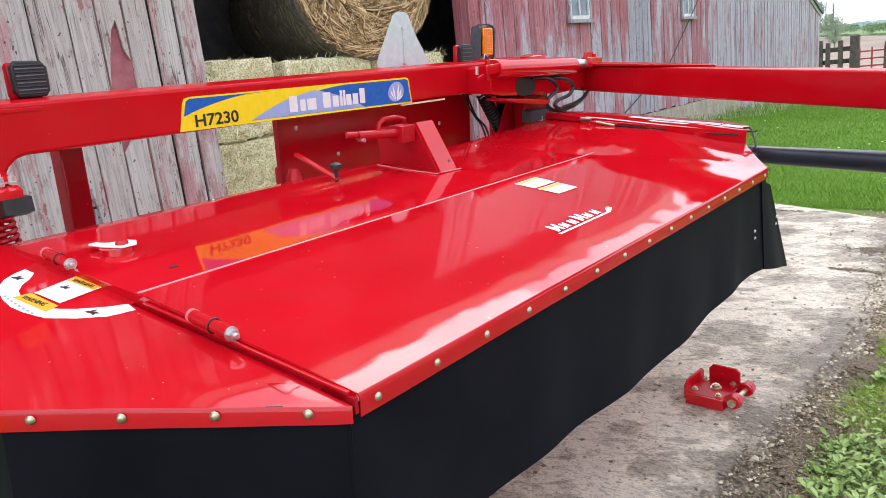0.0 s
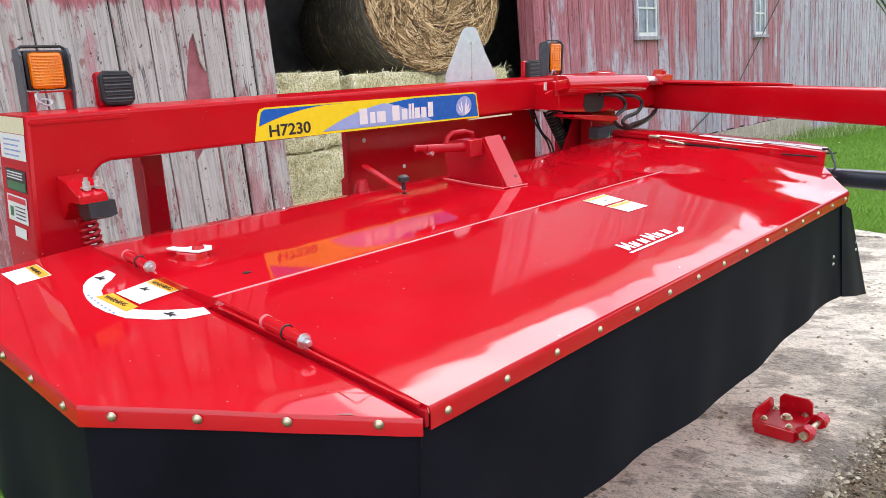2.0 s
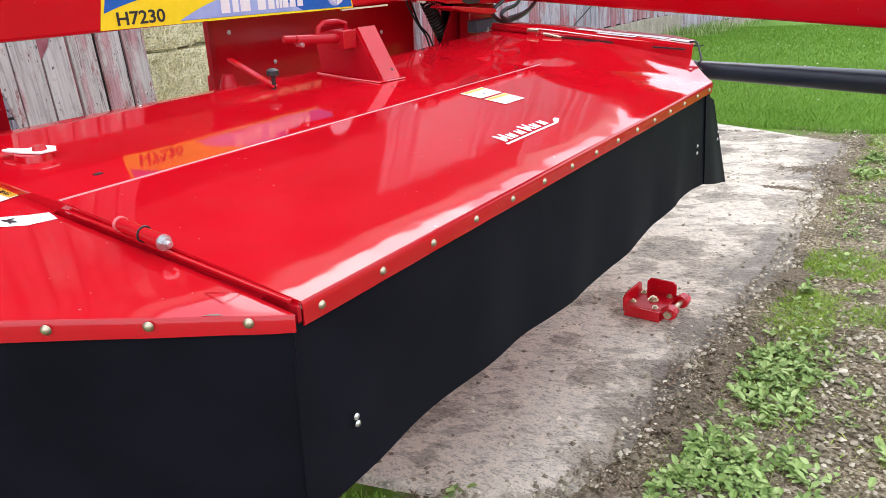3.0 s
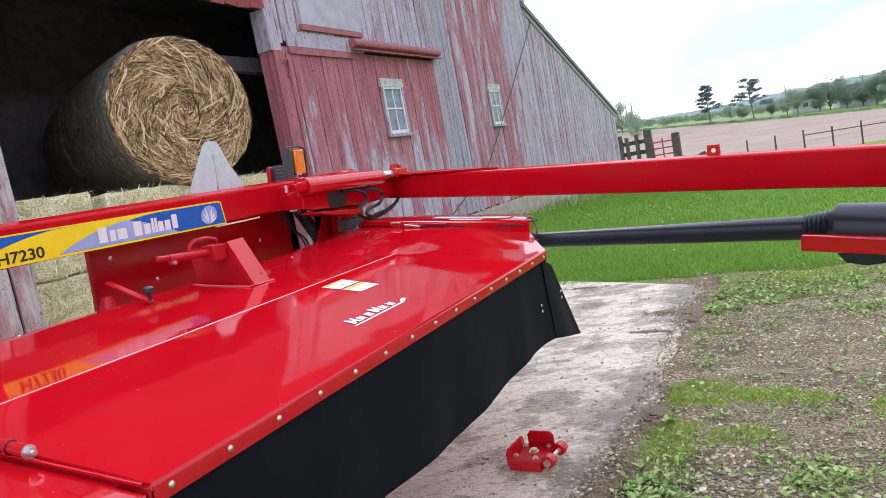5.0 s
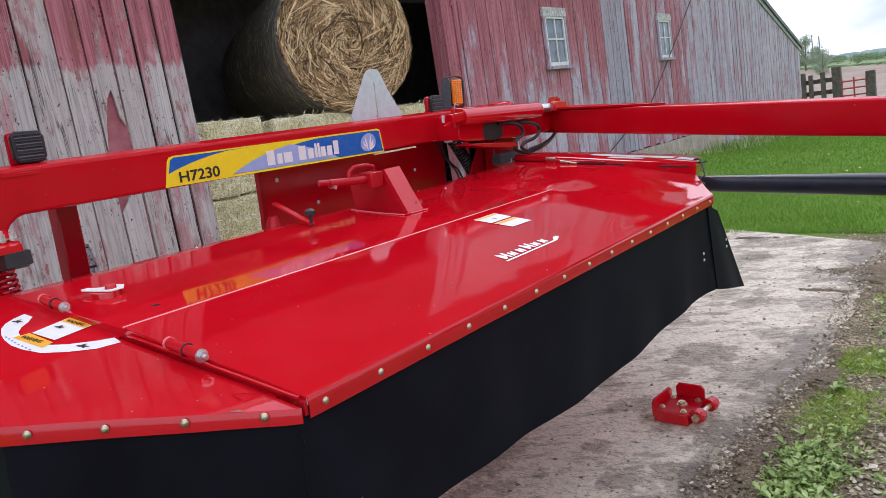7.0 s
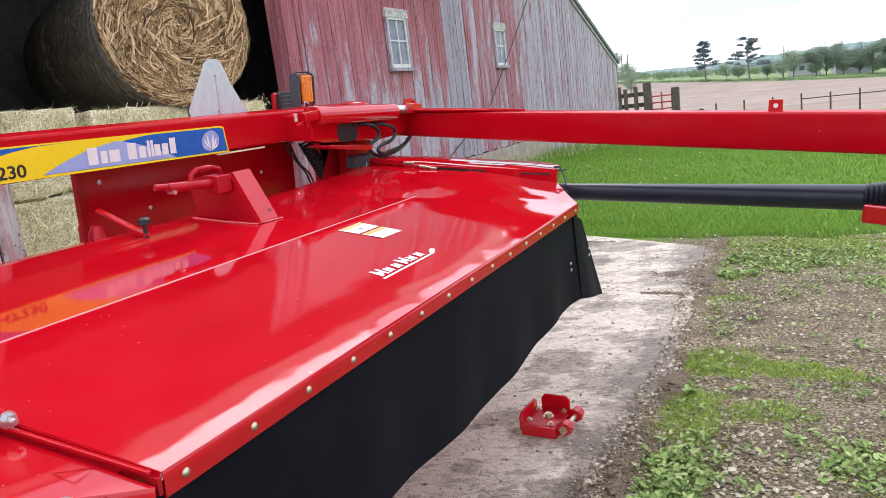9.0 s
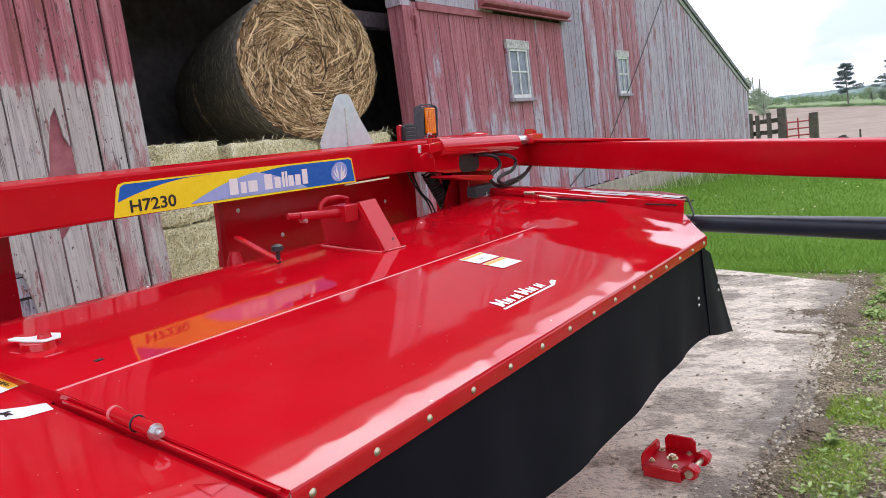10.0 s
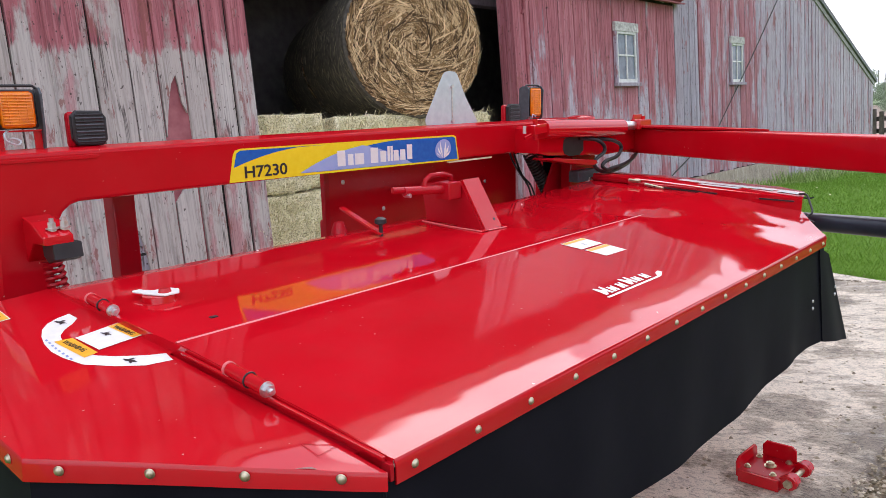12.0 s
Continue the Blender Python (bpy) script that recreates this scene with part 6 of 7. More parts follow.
def round_bale(m, r, length, label):
    """A net-wrapped round bale lying on its side; local z is its axis, the cut face at z = 0."""
    bale = empty("round_bale", m, label, "hay bale", "round bales in the barn")
    n = 64
    rows = []
    for z, k in ((0.0, 0.94), (-0.03, 0.985), (-0.12, 1.0), (-length * 0.4, 1.01), (-length * 0.8, 1.0), (-length + 0.05, 0.985), (-length, 0.93)):
        rows.append([((r * k + 0.012 * noise.noise((math.cos(a) * 3, math.sin(a) * 3, z * 3))) * math.cos(a), (r * k + 0.012 * noise.noise((math.cos(a) * 3, math.sin(a) * 3, z * 3 + 9))) * math.sin(a), z) for a in [2 * math.pi * i / n for i in range(n)]])
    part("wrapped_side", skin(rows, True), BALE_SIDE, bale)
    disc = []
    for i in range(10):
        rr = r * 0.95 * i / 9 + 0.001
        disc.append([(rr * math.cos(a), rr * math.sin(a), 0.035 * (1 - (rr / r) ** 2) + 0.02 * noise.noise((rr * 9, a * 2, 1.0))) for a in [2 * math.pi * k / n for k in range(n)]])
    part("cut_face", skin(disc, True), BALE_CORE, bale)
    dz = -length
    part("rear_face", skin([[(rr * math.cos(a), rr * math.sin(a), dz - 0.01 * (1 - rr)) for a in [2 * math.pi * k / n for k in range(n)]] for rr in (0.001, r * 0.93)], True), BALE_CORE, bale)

    def stem(i):
        rr = r * math.sqrt(random.random()) * 0.97
        a = random.uniform(0, 2 * math.pi)
        p = Vector((rr * math.cos(a), rr * math.sin(a), 0.035 * (1 - (rr / r) ** 2) + random.uniform(-0.005, 0.045)))
        t = a + math.pi / 2 + random.gauss(0, 0.6)
        d = Vector((math.cos(t), math.sin(t), random.uniform(-0.06, 0.09))).normalized()
        ln = random.uniform(0.10, 0.40)
        if (p + d * ln).xy.length > r * 0.975:
            t = a + math.pi / 2 + random.uniform(0.15, 0.6)
            d = Vector((math.cos(t), math.sin(t), 0.02)).normalized()
            ln *= 0.6
        if (p + d * ln).xy.length > r * random.uniform(0.97, 1.02):
            return None
        s = d.cross(Vector((0, 0, 1))).normalized()
        return p, d, s, ln, random.choice((0.004, 0.006, 0.008, 0.011, 0.016))

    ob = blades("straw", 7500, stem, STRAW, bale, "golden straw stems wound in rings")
    ob["kind"] = "stuff"

    def strand(i):
        a = random.uniform(0, 2 * math.pi)
        z = -length * random.random()
        p = Vector((r * 1.005 * math.cos(a), r * 1.005 * math.sin(a), z))
        d = Vector((-math.sin(a), math.cos(a), random.gauss(0, 0.4))).normalized()
        s = d.cross(Vector((math.cos(a), math.sin(a), 0))).normalized()
        return p, d, s, random.uniform(0.05, 0.16), random.uniform(0.003, 0.006)

    ob = blades("loose_straw", 1500, strand, STRAW_PALE, bale)
    ob["kind"] = "stuff"
    return bale


BX, BY, BZ, BR = -4.395, 4.69, 2.63, 0.79


def facing(x, y, z, ang):
    """Local z points along the ground at ang degrees from +x."""
    d = Vector((math.cos(radians(ang)), math.sin(radians(ang)), 0))
    return Matrix.Translation((x, y, z)) @ d.to_track_quat("Z", "Y").to_matrix().to_4x4()


round_bale(facing(BX, BY, BZ, -20), BR, 1.5, "round straw bale with golden cut face, on square bales")
round_bale(facing(BX - 1.43, BY + 0.515, BZ - 0.015, -27), BR * 0.97, 1.5, "dark round straw bale in shadow behind the first")


def square_bale(x0, x1, y0, y1, z0, z1, label):
    bm = bmesh.new()
    nx, ny, nz = 8, 10, 8
    box(x0, x1, y0, y1, z0, z1, 0.03, bm)
    bmesh.ops.subdivide_edges(bm, edges=[e for e in bm.edges if e.calc_length() > 0.3], cuts=9, use_grid_fill=True)
    for v in bm.verts:
        q = noise.noise_vector(v.co * 7.0) * 0.018 + noise.noise_vector(v.co * 2.3) * 0.02
        v.co += q
    b = link("square_bale", bm, HAY)
    tagged(b, label, "hay bale", "square bales in the barn")

    def tuft(i):
        if random.random() < 0.5:
            p = Vector((x1 + 0.005, random.uniform(y0, y1), random.uniform(z0, z1)))
            d = Vector((random.uniform(0.1, 0.5), random.gauss(0, 0.8), random.gauss(-0.2, 0.5))).normalized()
        else:
            p = Vector((random.uniform(x0, x1), random.uniform(y0, y1), z1 + 0.002))
            d = Vector((random.gauss(0.3, 0.6), random.gauss(0, 0.8), random.uniform(-0.05, 0.22))).normalized()
        s = d.cross(Vector((0.3, 0.2, 1))).normalized()
        return p, d, s, random.uniform(0.03, 0.11), random.uniform(0.004, 0.009)

    ob = blades("loose_hay", 2600, tuft, STRAW_PALE, b)
    ob["kind"] = "stuff"
    return b


for k, (z0, z1) in enumerate(((0.63, 1.24), (1.26, 1.90))):
    square_bale(-5.6, -4.44 - 0.02 * k, 2.62, 3.44 + 0.02 * k, z0, z1 + 0.03 * k, "pressed pale hay bale stacked in the barn doorway")
    square_bale(-5.6, -4.47, 3.60, 4.72, z0, z1 - 0.005, "pressed pale hay bale under the round straw bale")
    square_bale(-5.6, -4.48, 4.78, 5.95, z0, z1 - 0.01, "pressed pale hay bale under the round straw bale")
    square_bale(-7.6, -5.7, 2.9, 6.2, z0, z1, "pressed hay bale in shadow at the back")

# ---- hitch part lying on the apron ----
random.seed(5)
hitch = empty("hitch_swivel", pose(-0.1419, 2.3083, 0.026, 0, 0, -4.43) @ Matrix.Scale(0.86, 4), "loose red hitch plate with bolts and cross pin lying on concrete", "hitch part")
part("base_plate", box(-0.115, 0.10, -0.13, 0.10, 0.045, 0.062, 0.004), RED_DARK, hitch)
part("side_plate", prism([(-0.13, 0.02), (-0.13, 0.095), (-0.10, 0.115), (0.08, 0.115), (0.10, 0.095), (0.10, 0.02)], "x", -0.125, -0.112, 0.003), RED, hitch)
part("back_plate", prism([(-0.085, 0.05), (-0.085, 0.115), (-0.065, 0.14), (0.065, 0.14), (0.085, 0.12), (0.085, 0.05)], "y", 0.10, 0.114, 0.003), RED, hitch)
part("front_plate", box(-0.11, 0.09, -0.142, -0.13, 0.0, 0.06, 0.003), RED, hitch)
part("lower_plate", box(-0.10, 0.09, -0.12, 0.09, 0.0, 0.012, 0.003), RED_DARK, hitch)
part("pivot_sleeve", rod([(-0.01, -0.01, 0.012), (-0.01, -0.01, 0.045)], 0.07, 20), RED_DARK, hitch)
for y in (-0.115, 0.055):
    part("cheek", prism([(0.08, 0.01), (0.13, 0.018), (0.165, 0.03), (0.175, 0.06), (0.16, 0.085), (0.125, 0.092), (0.08, 0.062)], "y", y, y + 0.035, 0.004), RED, hitch)
    part("boss", rod([(0.135, y - 0.012, 0.055), (0.135, y + 0.047, 0.055)], 0.035, 18), RED, hitch)
part("cross_pin", rod([(0.135, -0.135, 0.055), (0.135, 0.11, 0.055)], 0.014, 12), ZINC, hitch, "brass-coloured cross pin")
part("nut", rod([(0.135, -0.145, 0.055), (0.135, -0.128, 0.055)], 0.022, 6), ZINC, hitch)
for x, y, r in ((-0.085, 0.06, 0.012), (0.06, 0.07, 0.012), (-0.085, -0.08, 0.012), (0.05, -0.10, 0.012), (0.0, -0.01, 0.021)):
    b = part("bolt", rod([(x, y, 0.066), (x, y, 0.066 + r * 0.7)], r, 6), ZINC, hitch)
    part("washer", rod([(x, y, 0.061), (x, y, 0.066)], r * 1.4, 16), ZINC, b)
    part("stud", rod([(x, y, 0.066 + r * 0.7), (x, y, 0.069 + r * 0.8)], r * 0.5, 8), ZINC, b)
part("grease_nipple", rod([(-0.118, -0.10, 0.02), (-0.14, -0.10, 0.02)], [0.012, 0.007], 8), STEEL, hitch)

# ---- fences ----
POST_WOOD = simple("dark_weathered_posts", (0.06, 0.05, 0.042), (0.14, 0.115, 0.10), 0.9, scale=7.0, bumps=0.5)


yx, yy = -4.2, 28.5
yz = height(yx, yy)
yard = empty("yard_fence", pose(yx, yy, yz), "weathered wooden corral posts with a red gate", "fence")
for px, w, top in ((-5.45, 0.2, 1.32), (-5.2, 0.16, 1.35), (-4.95, 0.14, 1.25), (-4.55, 0.15, 1.3), (-4.1, 0.28, 1.42), (-3.05, 0.28, 1.12)):
    part("post", box(px - yx - w / 2, px - yx + w / 2, -w / 2, w / 2, height(px, yy) - yz - 0.1, top - yz, 0.02), POST_WOOD, yard)
for k in range(3):
    part("rail", bar((-5.5 - yx, 0.1, 0.15 + 0.42 * k - yz), (-4.1 - yx, 0.1, 0.15 + 0.42 * k - yz), 0.04, 0.16, 0.006), POST_WOOD, yard)
gate_c = simple("red_gate_paint", (0.42, 0.05, 0.06), (0.5, 0.09, 0.09), 0.5, bumps=0)
for k in range(5):
    part("gate_rail", rod([(-3.98 - yx, 0.05, -0.15 + 0.25 * k - yz), (-3.18 - yx, 0.05, -0.15 + 0.25 * k - yz)], 0.028, 8), gate_c, yard)
for px in (-3.96, -3.58, -3.2):
    part("gate_bar", rod([(px - yx, 0.05, -0.5 - yz), (px - yx, 0.05, 0.98 - yz)], 0.03, 8), gate_c, yard)

heap = bmesh.new()
bmesh.ops.create_grid(heap, x_segments=60, y_segments=20, size=1.0)
for v in heap.verts:
    d = max(0.0, 1 - v.co.x ** 2) * max(0.0, 1 - v.co.y ** 2)
    v.co = Vector((v.co.x * 2.1, v.co.y * 1.1, min(1.0, d * 2.0) * 0.92 * (0.85 + 0.35 * noise.noise((v.co.x * 3.5, v.co.y * 2.0, 0.3)) + 0.14 * noise.noise(v.co * 9.0))))
mound = link("soil_mound", heap, simple("dark_manure", (0.012, 0.011, 0.010), (0.03, 0.026, 0.022), 0.95, scale=9.0, bumps=0.8))
mound.matrix_world = Matrix.Translation((-3.7, 31.2, height(-3.7, 31.2) - 0.03))
tagged(mound, "dark heap of soil beside the corral gate", "soil heap")

field_fence = empty("field_fence", pose(0, 40, height(0, 40)), "long post and rail fence across the brown field", "fence")
fz = height(0, 40)
FP = [(-2.6 + 1.35 * i, 40.0 + 0.45 * i) for i in range(22)]
for i, (x, y) in enumerate(FP):
    part("post", rod([(x, y - 40, height(x, y) - fz - 0.2), (x, y - 40, height(x, y) - fz + random.uniform(1.0, 1.25))], 0.045, 8), POST_WOOD, field_fence)
    if i > 2 and i + 1 < len(FP):
        x2, y2 = FP[i + 1]
        part("rail", rod([(x, y - 40, height(x, y) - fz + 0.95), (x2, y2 - 40, height(x2, y2) - fz + 0.95)], 0.028, 6), POST_WOOD, field_fence)

white_stuff = link("pale_slab", box(2.0, 3.6, 13.2, 13.7, -0.01, 0.10, 0.02), CONCRETE)
tagged(white_stuff, "pale concrete slab lying at the edge of the lawn", "slab")


# ---- far trees, houses and hills ----
def clump(vs, fs, c, rx, rz, count, size):
    for _ in range(count):
        while True:
            q = Vector((random.uniform(-1, 1), random.uniform(-1, 1), random.uniform(-1, 1)))
            if q.length < 1:
                break
        p = c + Vector((q.x * rx, q.y * rx, q.z * rz))
        a = Vector((random.gauss(0, 1), random.gauss(0, 1), random.gauss(0, 1))).normalized()
        b = a.orthogonal().normalized()
        s = size * random.uniform(0.6, 1.3)
        k = len(vs)
        vs += [tuple(p + a * s), tuple(p + b * s * 0.6), tuple(p - a * s), tuple(p - b * s * 0.6)]
        fs.append((k, k + 1, k + 2, k + 3))


def tree(x, y, tall, kind, mat, label, wide=0.35):
    z = height(x, y)
    t = empty("tree", pose(x, y, z), label, "tree", "trees beyond the field")
    lean = random.uniform(-0.05, 0.05) * tall
    part("trunk", rod([(0, 0, -0.2), (lean * 0.3, 0, tall * 0.3), (lean, 0.05, tall * 0.62), (lean * 1.2, 0, tall * 0.93)], [tall * 0.02, tall * 0.016, tall * 0.011, tall * 0.003], 8), BARK, t)
    vs, fs = [], []
    if kind == "pine":
        for k in range(13):
            f = 0.34 + 0.64 * k / 12
            for s in range(2):
                a = random.uniform(0, 2 * math.pi)
                ln = tall * wide * (1.15 - f) * random.uniform(0.6, 1.25) + tall * 0.06
                e = Vector((lean * f + math.cos(a) * ln, math.sin(a) * ln, tall * f + ln * random.uniform(0.0, 0.25)))
                part("limb", rod([(lean * f, 0, tall * f - 0.1), tuple(e)], [tall * 0.008, tall * 0.003], 5), BARK, t)
                for g in (0.55, 0.8, 1.0):
                    clump(vs, fs, Vector((lean * f, 0, tall * f)).lerp(e, g) + Vector((0, 0, 0.1)), tall * 0.075, tall * 0.034, 42, tall * 0.018)
    else:
        for k in range(11):
            a = random.uniform(0, 2 * math.pi)
            f = random.uniform(0.06, 0.55)
            ln = tall * wide * random.uniform(0.5, 0.95)
            e = Vector((math.cos(a) * ln, math.sin(a) * ln, tall * min(0.95, f + random.uniform(0.15, 0.35))))
            part("limb", rod([(lean * f, 0, tall * f * 0.8), tuple(Vector((lean * f, 0, tall * f)).lerp(e, 0.5) + Vector((0, 0, 0.2))), tuple(e)], [tall * 0.012, tall * 0.008, tall * 0.003], 5), BARK, t)
            for g in (0.6, 0.85, 1.05):
                clump(vs, fs, Vector((lean, 0, tall * f)).lerp(e, g), tall * 0.15, tall * 0.12, 150 if mat is not SPRING else 80, tall * 0.018)
        clump(vs, fs, Vector((lean * 0.4, 0, tall * 0.3)), tall * wide * 0.7, tall * 0.2, 500 if mat is not SPRING else 120, tall * 0.018)
        clump(vs, fs, Vector((lean, 0, tall * 0.8)), tall * wide * 0.6, tall * 0.18, 300 if mat is not SPRING else 120, tall * 0.016)
    me = bpy.data.meshes.new("crown")
    me.from_pydata(vs, [], fs)
    me.materials.append(mat)
    ob = new("crown", me)
    ob.parent = t
    return t


random.seed(21)
tree(-13.6, 148.4, 7.3, "pine", PINE, "tall dark pine with open layered limbs at the field edge", 0.3)
tree(-5.9, 149.0, 7.6, "pine", PINE, "broad dark pine with open layered limbs at the field edge", 0.62)
for x, y, h, m, lab in ((-0.2, 152, 6.2, SPRING, "thin tree in pale spring leaf beyond the field"), (1.6, 155, 5.6, SPRING, "thin tree in pale spring leaf beyond the field"),
                        (5.4, 153, 6.0, DEEP, "dark green tree beside a far house"), (7.2, 156, 6.4, DEEP, "dark green tree beside a far house"), (9.8, 152, 5.4, DEEP, "dark green tree beside a far house"),
                        (14.2, 150, 5.6, DEEP, "dense green tree beyond the field"), (16.6, 151, 6.6, DEEP, "dense green tree beyond the field"), (19.2, 150, 6.8, DEEP, "dense green tree beyond the field"), (18, 156, 7.6, DEEP, "dense green tree beyond the field"), (21, 157, 8.0, DEEP, "dense green tree beyond the field"), (12.6, 156, 6.2, DEEP, "dense green tree beyond the field"), (22.5, 152, 7.8, DEEP, "dense green tree beyond the field"),
                        (26, 152, 7.4, DEEP, "dense green tree beyond the field"), (30, 153, 7.0, DEEP, "dense green tree beyond the field"),
                        (-10.8, 160, 3.6, SPRING, "low pale bush beyond the field"), (-8.4, 158, 3.0, DEEP, "low green bush beyond the field"), (-3.0, 157, 3.4, DEEP, "low green bush beyond the field"),
                        (-26.5, 140, 5.6, SPRING, "thin bare tree behind the barn"), (-24.0, 128, 4.2, SPRING, "thin bare tree behind the barn"), (-31.0, 150, 7.0, SPRING, "thin tree behind the barn")):
    tree(x, y, h, "leaf", m, lab, random.uniform(0.3, 0.42))


def house(x, y, w, d, h, mat, label):
    z = height(x, y)
    o = empty("far_house", pose(x, y, z, 0, 0, random.uniform(-12, 12)), label, "house", "houses beyond the field")
    wall = part("wall", box(-w / 2, w / 2, -d / 2, d / 2, -0.5, h), mat, o)
    part("roof", prism([(-w / 2 - 0.3, h), (w / 2 + 0.3, h), (w / 2 - 0.6, h + 1.7), (-w / 2 + 0.6, h + 1.7)], "y", -d / 2 - 0.3, d / 2 + 0.3), ROOF, o)
    for k in range(3):
        wx = -w / 2 + w * (k + 0.5) / 3
        f = part("window", box(wx - 0.45, wx + 0.45, -d / 2 - 0.04, -d / 2 - 0.01, h * 0.45, h * 0.8), PANE, wall)


house(3.6, 162, 5.0, 5, 2.4, simple("white_house_siding", (0.6, 0.6, 0.6), (0.72, 0.72, 0.72), 0.7), "white house with dark roof beyond the field")
house(11.8, 165, 6.0, 5, 2.6, simple("grey_house_siding", (0.34, 0.36, 0.40), (0.42, 0.44, 0.48), 0.7), "grey house with dark roof beyond the field")

hills = bmesh.new()
rows = []
for i in range(700):
    a = -60 + 150 * i / 699
    X, Y = 620 * math.sin(radians(a)), 620 * math.cos(radians(a))
    h = 7.0 + 2.5 * noise.noise((a * 0.08, 0, 0)) + 1.5 * noise.noise((a * 0.5, 2, 0)) + 2.2 * abs(noise.noise((a * 3.1, 4, 0))) + 1.6 * abs(noise.noise((a * 9.0, 5, 0)))
    g = 3.0 * noise.noise((a * 4.0, 8, 0)) + 2.0 * noise.noise((a * 11.0, 9, 0))
    rows.append([(X, Y, -12), (X * 1.01, Y * 1.01, h * 0.45 - 1 + 0.5 * g), (X * 1.02 + g, Y * 1.02 + g, h * 0.75), (X * 1.05, Y * 1.05, h), (X * 1.15, Y * 1.15, h - 4)])
skin(rows, bm=hills)
# distance haze is mixed into the woods' own colour
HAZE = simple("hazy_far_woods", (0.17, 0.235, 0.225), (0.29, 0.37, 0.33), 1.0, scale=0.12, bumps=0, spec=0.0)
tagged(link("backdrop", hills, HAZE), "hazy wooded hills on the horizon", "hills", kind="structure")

# a grassy bank with low hedge bushes along the far side of the field
random.seed(52)
hv, hf = [], []
for i in range(420):
    x = random.uniform(-48, 34)
    y = 141.5 - 0.5 * x + random.gauss(0, 1.2)
    clump(hv, hf, Vector((x, y, height(x, y) + 0.2)), random.uniform(0.5, 1.1), random.uniform(0.12, 0.28), 26, 0.10)
for i in range(150):
    x = random.uniform(-60, -2)
    y = 205 + random.gauss(0, 10)
    clump(hv, hf, Vector((x, y, height(x, y) + 0.7)), random.uniform(1.0, 2.2), random.uniform(0.7, 1.4), 60, 0.2)
me = bpy.data.meshes.new("hedge")
me.from_pydata(hv, [], hf)
me.materials.append(HEDGE)
tagged(new("hedge", me), "low dark green hedge bushes along the field edge", "hedge", kind="stuff")
for x, y, tall in ((-34.0, 178.0, 6.5), (-46.0, 230.0, 8.0)):
    pole = link("utility_pole", rod([(x, y, height(x, y) - 0.3), (x, y, height(x, y) + tall)], [0.16, 0.11], 8), BARK)
    tagged(pole, "thin wooden utility pole far beyond the field", "utility pole", "far utility poles")

# ---- grass, weeds and stones ----
random.seed(33)


def lawn_blade(i):
    f = random.random() ** 1.6
    y = 6.5 + 13.5 * f
    x = random.uniform(-4.0, 4.6 + y * 0.12)
    if y < 7.05 and x < -1.5 and random.random() < 0.8:
        return None
    y += 0.25 * noise.noise((x * 1.3, 4.0, 0)) + max(0, 0.1 * (0.3 - x))
    tall = 0.03 + 0.045 * random.random() + 0.04 * max(0, noise.noise((x * 0.9, y * 0.9, 2)))
    a = random.uniform(0, 2 * math.pi)
    d = Vector((math.cos(a) * 0.55, math.sin(a) * 0.55, 1)).normalized()
    s = Vector((math.sin(a + 1.0), math.cos(a + 1.0), 0)).normalized()
    return Vector((x, y, height(x, y) - 0.005)), d, s, tall, 0.004 + 0.005 * f


blades("lawn_grass", 150000, lawn_blade, LAWN, label="thick bright green spring lawn grass", kind="stuff", category="grass")


def flower(i):
    y = random.uniform(7.5, 22.0)
    x = random.uniform(-3.0, 5.0)
    a = random.uniform(0, 2 * math.pi)
    return Vector((x, y, height(x, y) + 0.05)), Vector((math.cos(a), math.sin(a), 0.3)).normalized(), Vector((-math.sin(a), math.cos(a), 0)), 0.03, 0.03


blades("dandelions", 140, flower, DANDELION, label="scattered pale dandelion heads in the lawn", kind="stuff", category="flowers")


def bank_weed(i):
    y = random.gauss(17.0, 2.2) if i % 3 else random.uniform(10.5, 24.0)
    x = -4.28 + abs(random.gauss(0, 0.22))
    a = random.uniform(0, 2 * math.pi)
    d = Vector((math.cos(a) * 0.35, math.sin(a) * 0.35, 1)).normalized()
    s = Vector((math.sin(a + 1.0), math.cos(a + 1.0), 0)).normalized()
    return Vector((x, y, height(x, y) - 0.01)), d, s, random.uniform(0.08, 0.42) * (1.0 if 15 < y < 19.5 else 0.5), 0.014


blades("bank_weeds", 1300, bank_weed, WEED, label="tall rough weeds along the barn footing", kind="stuff", category="weeds")


def near_blade(i):
    x, y = random.uniform(-4.3, 0.35), 0.85 - random.expovariate(0.75)
    if y < -6 or x > random.gauss(-0.05, 0.13):
        return None
    lim = along([(-4.3, -0.45), (-3.0, 0.0), (-1.5, 0.35), (-0.6, 0.63), (0.06, 0.76), (0.3, 0.85)], x)
    if y > lim - 0.03 or x < -3.75 + 0.3 * noise.noise((y * 3, 1, 1)) or y > lim - 0.1 - 0.25 * noise.noise((x * 2.5, y * 2.5, 4)) and random.random() < 0.7:
        return None
    a = random.uniform(0, 2 * math.pi)
    d = Vector((math.cos(a) * 0.6, math.sin(a) * 0.6, 1)).normalized()
    s = Vector((math.sin(a + 1.0), math.cos(a + 1.0), 0)).normalized()
    return Vector((x, y, height(x, y) - 0.005)), d, s, random.uniform(0.025, 0.075), random.choice((0.005, 0.007, 0.011))


blades("yard_grass", 80000, near_blade, LAWN, label="uncut green grass at the concrete's edge", kind="stuff", category="grass")


